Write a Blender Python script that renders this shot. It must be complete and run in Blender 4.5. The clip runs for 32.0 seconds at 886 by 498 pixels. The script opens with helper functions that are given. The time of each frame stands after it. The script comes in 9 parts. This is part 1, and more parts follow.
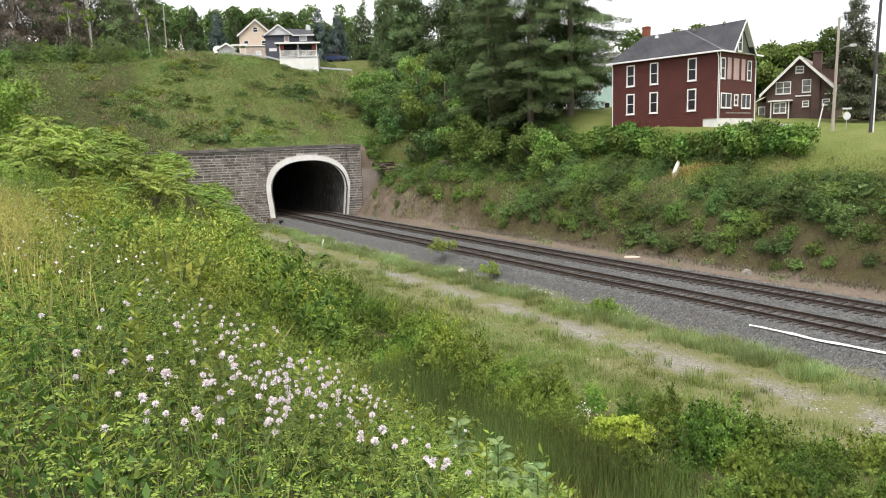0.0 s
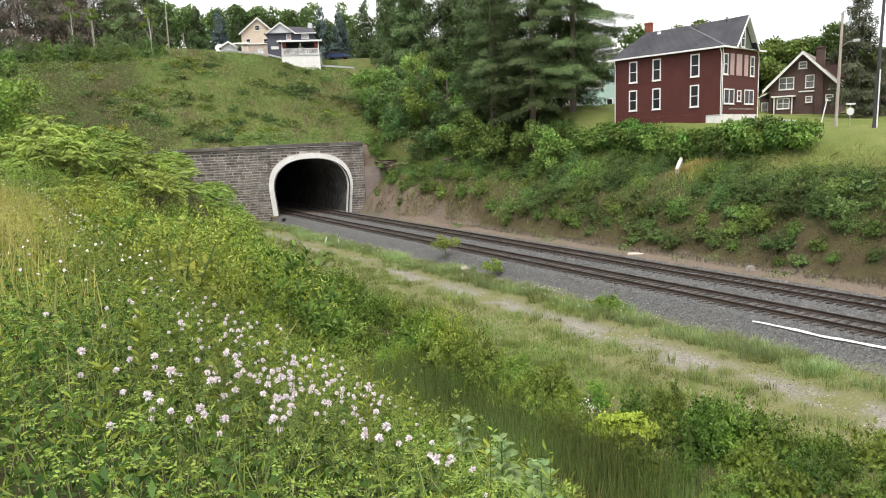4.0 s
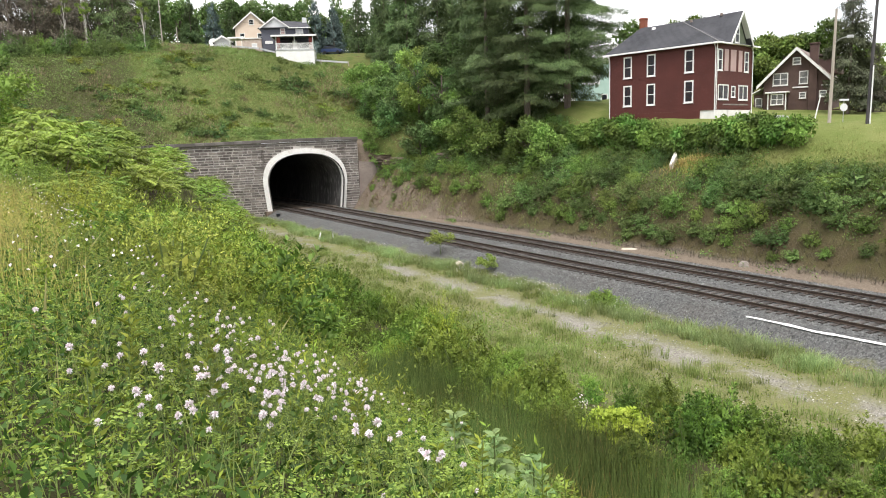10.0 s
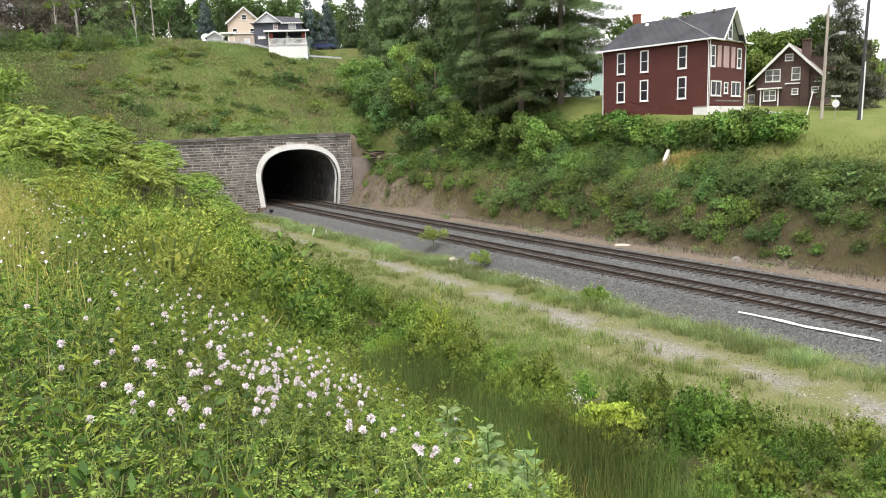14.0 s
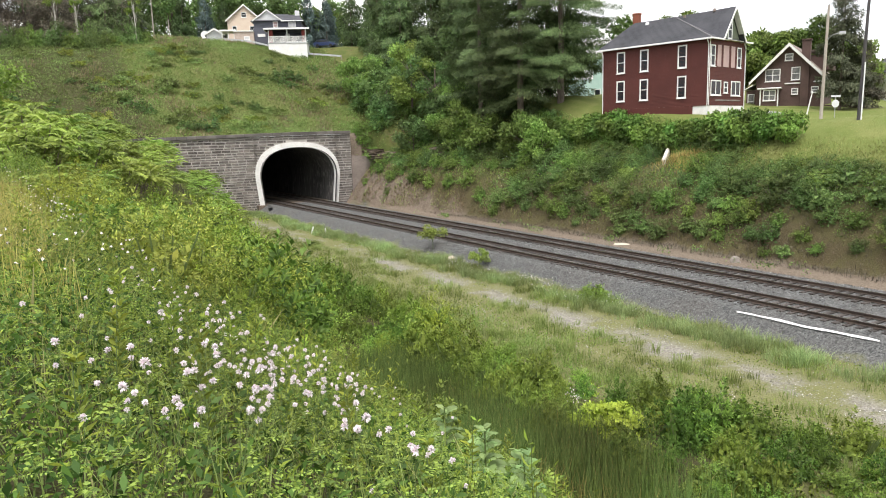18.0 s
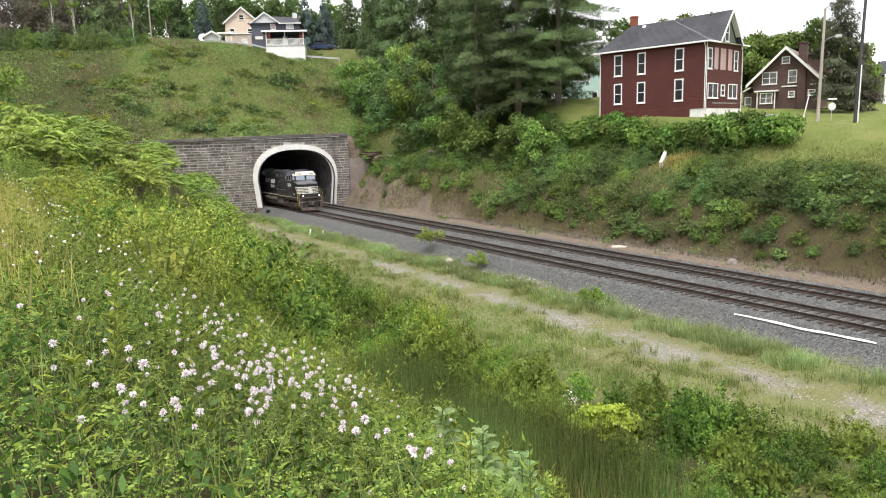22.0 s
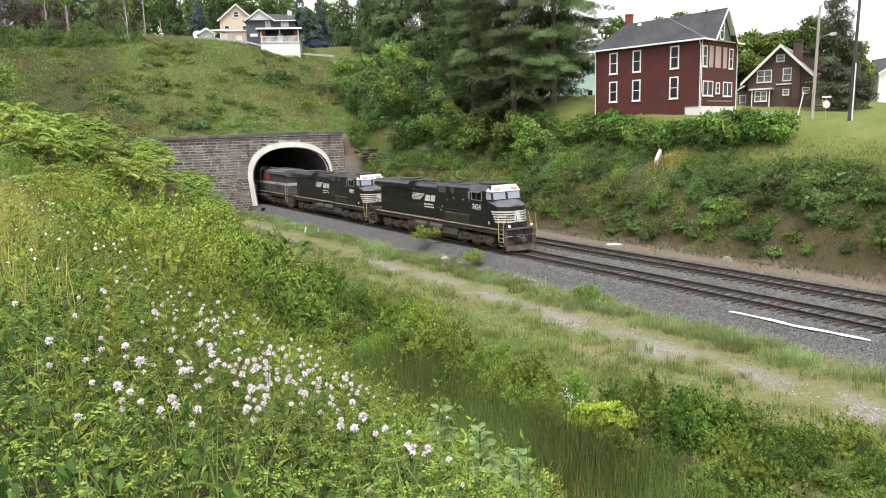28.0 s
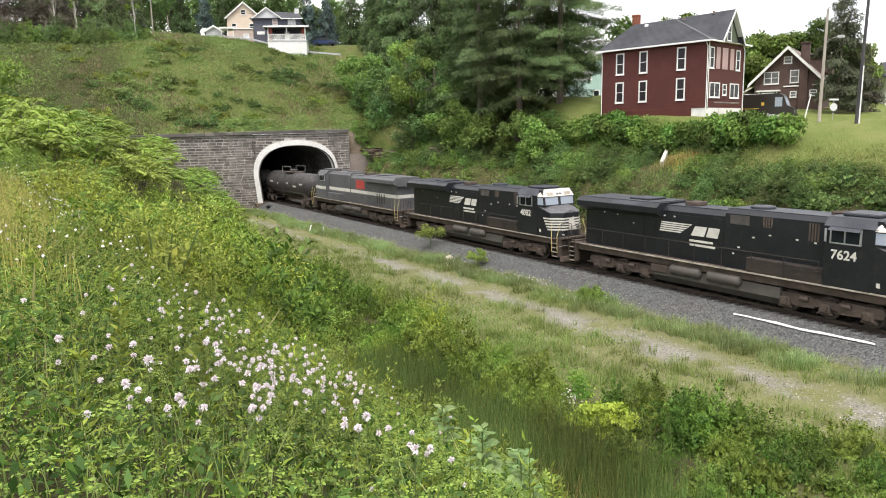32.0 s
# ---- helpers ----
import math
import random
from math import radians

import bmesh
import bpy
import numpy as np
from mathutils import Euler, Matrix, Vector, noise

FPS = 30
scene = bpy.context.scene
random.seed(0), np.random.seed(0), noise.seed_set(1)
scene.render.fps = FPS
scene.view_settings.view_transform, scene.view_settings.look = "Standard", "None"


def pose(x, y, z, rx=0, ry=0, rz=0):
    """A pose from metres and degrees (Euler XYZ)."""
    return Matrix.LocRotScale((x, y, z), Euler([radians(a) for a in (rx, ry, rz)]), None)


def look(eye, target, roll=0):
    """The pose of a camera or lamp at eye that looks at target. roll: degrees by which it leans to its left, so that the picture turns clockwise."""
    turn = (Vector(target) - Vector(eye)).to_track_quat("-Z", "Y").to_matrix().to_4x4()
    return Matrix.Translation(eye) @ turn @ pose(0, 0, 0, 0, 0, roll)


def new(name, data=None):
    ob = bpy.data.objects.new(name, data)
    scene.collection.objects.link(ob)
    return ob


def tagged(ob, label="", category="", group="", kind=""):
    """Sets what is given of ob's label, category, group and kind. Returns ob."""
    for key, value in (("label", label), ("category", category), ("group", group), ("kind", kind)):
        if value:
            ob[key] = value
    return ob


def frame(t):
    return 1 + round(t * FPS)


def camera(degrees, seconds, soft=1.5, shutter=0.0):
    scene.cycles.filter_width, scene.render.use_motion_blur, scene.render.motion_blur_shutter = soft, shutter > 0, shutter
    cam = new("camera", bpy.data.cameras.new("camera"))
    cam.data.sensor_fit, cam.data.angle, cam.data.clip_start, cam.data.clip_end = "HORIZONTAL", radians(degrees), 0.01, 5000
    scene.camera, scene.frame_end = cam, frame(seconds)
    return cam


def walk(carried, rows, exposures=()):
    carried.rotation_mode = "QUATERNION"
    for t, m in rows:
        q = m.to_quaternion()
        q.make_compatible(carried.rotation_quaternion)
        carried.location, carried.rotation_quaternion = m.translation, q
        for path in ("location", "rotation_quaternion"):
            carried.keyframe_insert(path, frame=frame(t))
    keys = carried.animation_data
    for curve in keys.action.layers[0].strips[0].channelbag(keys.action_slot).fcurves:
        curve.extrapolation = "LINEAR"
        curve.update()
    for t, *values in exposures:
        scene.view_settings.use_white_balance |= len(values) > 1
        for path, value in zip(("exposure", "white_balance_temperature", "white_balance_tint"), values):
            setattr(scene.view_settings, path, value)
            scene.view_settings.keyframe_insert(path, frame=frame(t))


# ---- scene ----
cam = camera(64.09, 32.0, soft=1.0)
WALK = (
    (0, 0.003, -32.850, 8.885, 81.701, 1.701, 58.706),
    (0.5, -0.009, -32.850, 8.882, 81.673, 1.679, 58.700),
    (1, -0.002, -32.851, 8.886, 81.532, 1.695, 58.739),
    (1.5, -0.008, -32.852, 8.884, 81.533, 1.685, 58.747),
    (2, 0.008, -32.853, 8.888, 81.518, 1.724, 58.833),
    (2.5, 0.009, -32.851, 8.885, 81.539, 1.807, 58.867),
    (3, 0.008, -32.853, 8.887, 81.546, 1.841, 58.846),
    (3.5, 0.006, -32.855, 8.884, 81.552, 1.903, 58.856),
    (5.5, 0.009, -32.846, 8.885, 81.279, 2.084, 59.024),
    (6, -0.001, -32.845, 8.880, 81.285, 2.127, 59.003),
    (6.5, 0.002, -32.846, 8.886, 81.261, 2.216, 58.924),
    (7, 0.012, -32.850, 8.883, 81.295, 2.253, 59.019),
    (7.5, 0.011, -32.843, 8.884, 81.299, 2.234, 59.023),
    (8, 0.001, -32.844, 8.886, 81.263, 2.063, 58.970),
    (8.5, 0.007, -32.848, 8.887, 81.277, 1.905, 58.928),
    (9, 0.004, -32.848, 8.886, 81.273, 1.893, 58.964),
    (9.5, 0.013, -32.838, 8.886, 81.272, 1.907, 59.020),
    (10, 0.006, -32.829, 8.881, 81.110, 1.866, 58.479),
    (10.5, 0.013, -32.836, 8.883, 80.944, 1.844, 58.217),
    (11, 0.007, -32.837, 8.884, 80.806, 1.769, 58.219),
    (11.5, 0.008, -32.831, 8.884, 80.769, 1.779, 58.264),
    (12, -0.001, -32.834, 8.881, 80.778, 1.781, 58.167),
    (12.5, 0.007, -32.832, 8.882, 80.791, 1.777, 58.041),
    (13, 0.003, -32.832, 8.883, 80.763, 1.778, 57.987),
    (13.5, 0.004, -32.831, 8.882, 80.761, 1.806, 57.960),
    (14, 0.003, -32.827, 8.880, 80.771, 1.828, 57.961),
    (14.5, -0.002, -32.829, 8.883, 80.747, 1.814, 57.906),
    (16.5, -0.002, -32.824, 8.875, 80.700, 1.696, 57.922),
    (17, 0.001, -32.820, 8.878, 80.687, 1.643, 57.937),
    (17.5, 0.001, -32.814, 8.877, 80.672, 1.640, 57.907),
    (18, -0.001, -32.804, 8.879, 80.652, 1.605, 57.936),
    (18.5, -0.007, -32.800, 8.879, 80.648, 1.618, 57.926),
    (19, -0.017, -32.803, 8.868, 80.652, 1.620, 57.877),
    (19.5, 0.006, -32.807, 8.880, 80.595, 1.524, 57.864),
    (20, -0.004, -32.805, 8.883, 80.598, 1.534, 57.868),
    (20.5, -0.012, -32.802, 8.878, 80.696, 1.487, 57.805),
    (21, -0.019, -32.805, 8.873, 80.741, 1.501, 57.745),
    (21.5, 0.003, -32.809, 8.876, 80.845, 1.551, 57.747),
    (22, 0.003, -32.811, 8.877, 80.846, 1.575, 57.745),
    (22.5, -0.003, -32.807, 8.876, 80.800, 1.534, 57.802),
    (23, -0.002, -32.808, 8.874, 80.800, 1.528, 57.808),
    (23.5, -0.007, -32.814, 8.876, 80.755, 1.502, 57.609),
    (24, 0.002, -32.820, 8.880, 80.736, 1.555, 57.609),
    (24.5, 0.001, -32.823, 8.876, 80.792, 1.510, 57.610),
    (25, 0.004, -32.827, 8.878, 80.783, 1.520, 57.582),
    (25.5, -0.008, -32.823, 8.874, 80.732, 1.509, 57.474),
    (27.5, -0.011, -32.822, 8.876, 80.690, 1.466, 57.369),
    (28, -0.017, -32.819, 8.869, 80.661, 1.544, 57.367),
    (28.5, -0.016, -32.819, 8.870, 80.613, 1.563, 57.375),
    (29, -0.014, -32.823, 8.875, 80.576, 1.521, 57.398),
    (29.5, 0.002, -32.824, 8.875, 80.540, 1.557, 57.472),
    (30, -0.001, -32.826, 8.876, 80.527, 1.445, 57.485),
    (30.5, -0.002, -32.829, 8.874, 80.507, 1.450, 57.448),
    (31, -0.010, -32.834, 8.877, 80.489, 1.470, 57.462),
    (31.5, -0.023, -32.835, 8.881, 80.522, 1.465, 57.817),
    (32, 0.018, -32.838, 8.895, 80.600, 1.060, 57.825),
)
walk(cam, [(r[0], pose(*r[1:])) for r in WALK], ((0.0, 0.08, 6560, 13), (3.2, 0.08, 6560, 13), (6.5, 0.22, 6510, 13), (32.0, 0.22, 6510, 13)))

# ---- sky and sun ----
world = bpy.data.worlds.new("sky")
scene.world = world
world.use_nodes = True
nt = world.node_tree
bg = nt.nodes["Background"]
sky = nt.nodes.new("ShaderNodeTexSky")
sky.sky_type, sky.sun_disc = "NISHITA", False
sky.sun_elevation, sky.sun_rotation = radians(65), radians(125)
sky.air_density, sky.dust_density = 1.0, 2.0
tc = nt.nodes.new("ShaderNodeTexCoord")
cn = nt.nodes.new("ShaderNodeTexNoise")
cn.inputs["Scale"].default_value, cn.inputs["Detail"].default_value = 2.6, 5
mp = nt.nodes.new("ShaderNodeMapping")
mp.inputs["Scale"].default_value = (1, 1, 3.5)
rp = nt.nodes.new("ShaderNodeValToRGB")
rp.color_ramp.elements[0].position, rp.color_ramp.elements[0].color = 0.36, (0.55, 0.55, 0.55, 1)
rp.color_ramp.elements[1].position, rp.color_ramp.elements[1].color = 0.60, (1, 1, 1, 1)
mx = nt.nodes.new("ShaderNodeMix")
mx.data_type = "RGBA"
mx.inputs["B"].default_value = (14.0, 14.1, 14.0, 1)
nt.links.new(tc.outputs["Generated"], mp.inputs["Vector"])
nt.links.new(mp.outputs["Vector"], cn.inputs["Vector"])
nt.links.new(cn.outputs["Fac"], rp.inputs["Fac"])
nt.links.new(rp.outputs["Color"], mx.inputs["Factor"])
nt.links.new(sky.outputs["Color"], mx.inputs["A"])
nt.links.new(mx.outputs["Result"], bg.inputs["Color"])
bg.inputs["Strength"].default_value = 0.125
sun = new("sun", bpy.data.lights.new("sun", "SUN"))
sun.data.energy, sun.data.angle, sun.data.color = 3.1, radians(24), (1.0, 0.96, 0.90)
sun.matrix_world = look((0, 0, 60), (-20, 14, 60 - 52))


# ---- materials ----
def node(tree, kind, **inputs):
    n = tree.nodes.new(kind)
    for k, v in inputs.items():
        n.inputs[k.replace("_", " ")].default_value = v
    return n


def rgba(c):
    return (c[0], c[1], c[2], 1)


def material(name, a, b, scale=1.0, rough=0.8, metal=0.0, bump=0.3, fine=8.0, c=None, vary=0.0, spec=0.3, stretch=(1, 1, 1), coat=0.0, dist=0.02):
    """Two colours at two scales with grain, wear (c) and relief; vary shifts alike pieces."""
    m = bpy.data.materials.new(name)
    m.use_nodes = True
    t = m.node_tree
    p = t.nodes["Principled BSDF"]
    p.inputs["Roughness"].default_value, p.inputs["Metallic"].default_value = rough, metal
    p.inputs["Specular IOR Level"].default_value = spec
    p.inputs["Coat Weight"].default_value = coat
    co = node(t, "ShaderNodeTexCoord")
    ma = node(t, "ShaderNodeMapping", Scale=stretch)
    t.links.new(co.outputs["Object"], ma.inputs["Vector"])
    n1 = node(t, "ShaderNodeTexNoise", Scale=scale, Detail=4.0, Roughness=0.6)
    n2 = node(t, "ShaderNodeTexNoise", Scale=scale * fine, Detail=5.0, Roughness=0.7)
    for n in (n1, n2):
        t.links.new(ma.outputs["Vector"], n.inputs["Vector"])
    r1 = node(t, "ShaderNodeMapRange", From_Min=0.35, From_Max=0.65)
    t.links.new(n1.outputs["Fac"], r1.inputs["Value"])
    mix = t.nodes.new("ShaderNodeMix")
    mix.data_type = "RGBA"
    mix.inputs["A"].default_value, mix.inputs["B"].default_value = rgba(a), rgba(b)
    t.links.new(r1.outputs["Result"], mix.inputs["Factor"])
    out = mix.outputs["Result"]
    if c is not None:
        r2 = node(t, "ShaderNodeMapRange", From_Min=0.52, From_Max=0.68)
        t.links.new(n2.outputs["Fac"], r2.inputs["Value"])
        m2 = t.nodes.new("ShaderNodeMix")
        m2.data_type = "RGBA"
        m2.inputs["B"].default_value = rgba(c)
        t.links.new(out, m2.inputs["A"])
        t.links.new(r2.outputs["Result"], m2.inputs["Factor"])
        out = m2.outputs["Result"]
    hsv = t.nodes.new("ShaderNodeHueSaturation")
    t.links.new(out, hsv.inputs["Color"])
    val = node(t, "ShaderNodeMapRange", To_Min=0.86, To_Max=1.14)
    t.links.new(n2.outputs["Fac"], val.inputs["Value"])
    if vary:
        info = t.nodes.new("ShaderNodeObjectInfo")
        geo = t.nodes.new("ShaderNodeNewGeometry")
        add = node(t, "ShaderNodeMath")
        t.links.new(info.outputs["Random"], add.inputs[0])
        t.links.new(geo.outputs["Random Per Island"], add.inputs[1])
        fr = node(t, "ShaderNodeMath")
        fr.operation = "FRACT"
        t.links.new(add.outputs[0], fr.inputs[0])
        vr = node(t, "ShaderNodeMapRange", To_Min=1 - vary, To_Max=1 + vary)
        t.links.new(fr.outputs[0], vr.inputs["Value"])
        mul = node(t, "ShaderNodeMath")
        mul.operation = "MULTIPLY"
        t.links.new(vr.outputs["Result"], mul.inputs[0])
        t.links.new(val.outputs["Result"], mul.inputs[1])
        t.links.new(mul.outputs[0], hsv.inputs["Value"])
    else:
        t.links.new(val.outputs["Result"], hsv.inputs["Value"])
    t.links.new(hsv.outputs["Color"], p.inputs["Base Color"])
    if bump:
        bu = node(t, "ShaderNodeBump", Strength=bump, Distance=dist)
        t.links.new(n2.outputs["Fac"], bu.inputs["Height"])
        t.links.new(bu.outputs["Normal"], p.inputs["Normal"])
    return m


def leaf_material(name, dark, light, through_light=0.28, rough=0.55, third=None, patch=0.3, spread=1.0, even=1.0):
    """Foliage: each leaf its own tone, drifts of tone over metres, light through the blade."""
    m = bpy.data.materials.new(name)
    m.use_nodes = True
    t = m.node_tree
    p = t.nodes["Principled BSDF"]
    p.inputs["Roughness"].default_value, p.inputs["Specular IOR Level"].default_value = rough, 0.25
    geo, info = t.nodes.new("ShaderNodeNewGeometry"), t.nodes.new("ShaderNodeObjectInfo")
    mean = [(a + b) / 2 for a, b in zip(dark, light)]
    dark, light = [m0 + (a - m0) * spread for a, m0 in zip(dark, mean)], [m0 + (b - m0) * spread for b, m0 in zip(light, mean)]
    ramp = t.nodes.new("ShaderNodeValToRGB")
    ramp.color_ramp.elements[0].color, ramp.color_ramp.elements[1].color = rgba([c * (1 - 0.28 * even) for c in dark]), rgba([c * (1 + 0.2 * even) for c in light])
    if third:
        e = ramp.color_ramp.elements.new(0.9)
        e.color = rgba(light)
        ramp.color_ramp.elements[2].color = rgba(third)
    t.links.new(geo.outputs["Random Per Island"], ramp.inputs["Fac"])
    no = node(t, "ShaderNodeTexNoise", Scale=patch, Detail=3.0)
    t.links.new(geo.outputs["Position"], no.inputs["Vector"])
    vr = node(t, "ShaderNodeMapRange", From_Min=0.3, From_Max=0.7, To_Min=1 - 0.38 * even, To_Max=1 + 0.38 * even)
    t.links.new(no.outputs["Fac"], vr.inputs["Value"])
    ov = node(t, "ShaderNodeMapRange", To_Min=1 - 0.25 * even, To_Max=1 + 0.30 * even)
    t.links.new(info.outputs["Random"], ov.inputs["Value"])
    mul = node(t, "ShaderNodeMath")
    mul.operation = "MULTIPLY"
    t.links.new(vr.outputs["Result"], mul.inputs[0])
    t.links.new(ov.outputs["Result"], mul.inputs[1])
    hs = t.nodes.new("ShaderNodeHueSaturation")
    hu = node(t, "ShaderNodeMapRange", From_Min=0.3, From_Max=0.7, To_Min=-0.018, To_Max=0.014)
    t.links.new(no.outputs["Fac"], hu.inputs["Value"])
    turn = node(t, "ShaderNodeMath")
    turn.operation = "MULTIPLY"
    turn.inputs[1].default_value = 7.31
    t.links.new(info.outputs["Random"], turn.inputs[0])
    part_of = node(t, "ShaderNodeMath")
    part_of.operation = "FRACT"
    t.links.new(turn.outputs[0], part_of.inputs[0])
    ho = node(t, "ShaderNodeMapRange", To_Min=0.483, To_Max=0.515)
    t.links.new(part_of.outputs[0], ho.inputs["Value"])
    both = node(t, "ShaderNodeMath")
    t.links.new(hu.outputs["Result"], both.inputs[0])
    t.links.new(ho.outputs["Result"], both.inputs[1])
    t.links.new(both.outputs[0], hs.inputs["Hue"])
    t.links.new(mul.outputs[0], hs.inputs["Value"])
    t.links.new(ramp.outputs["Color"], hs.inputs["Color"])
    t.links.new(hs.outputs["Color"], p.inputs["Base Color"])
    tr = t.nodes.new("ShaderNodeBsdfTranslucent")
    t.links.new(hs.outputs["Color"], tr.inputs["Color"])
    ms = node(t, "ShaderNodeMixShader", Fac=through_light)
    t.links.new(p.outputs["BSDF"], ms.inputs[1])
    t.links.new(tr.outputs["BSDF"], ms.inputs[2])
    t.links.new(ms.outputs["Shader"], t.nodes["Material Output"].inputs["Surface"])
    return m


def glow(name, colour, strength):
    m = bpy.data.materials.new(name)
    m.use_nodes = True
    p = m.node_tree.nodes["Principled BSDF"]
    p.inputs["Base Color"].default_value = rgba(colour)
    p.inputs["Emission Color"].default_value, p.inputs["Emission Strength"].default_value = rgba(colour), strength
    return m


def glass(name, tint, rough=0.06):
    m = bpy.data.materials.new(name)
    m.use_nodes = True
    p = m.node_tree.nodes["Principled BSDF"]
    p.inputs["Base Color"].default_value = rgba(tint)
    p.inputs["Roughness"].default_value, p.inputs["Specular IOR Level"].default_value = rough, 0.15
    no = node(m.node_tree, "ShaderNodeTexNoise", Scale=1.5)
    bu = node(m.node_tree, "ShaderNodeBump", Strength=0.04)
    m.node_tree.links.new(no.outputs["Fac"], bu.inputs["Height"])
    m.node_tree.links.new(bu.outputs["Normal"], p.inputs["Normal"])
    return m


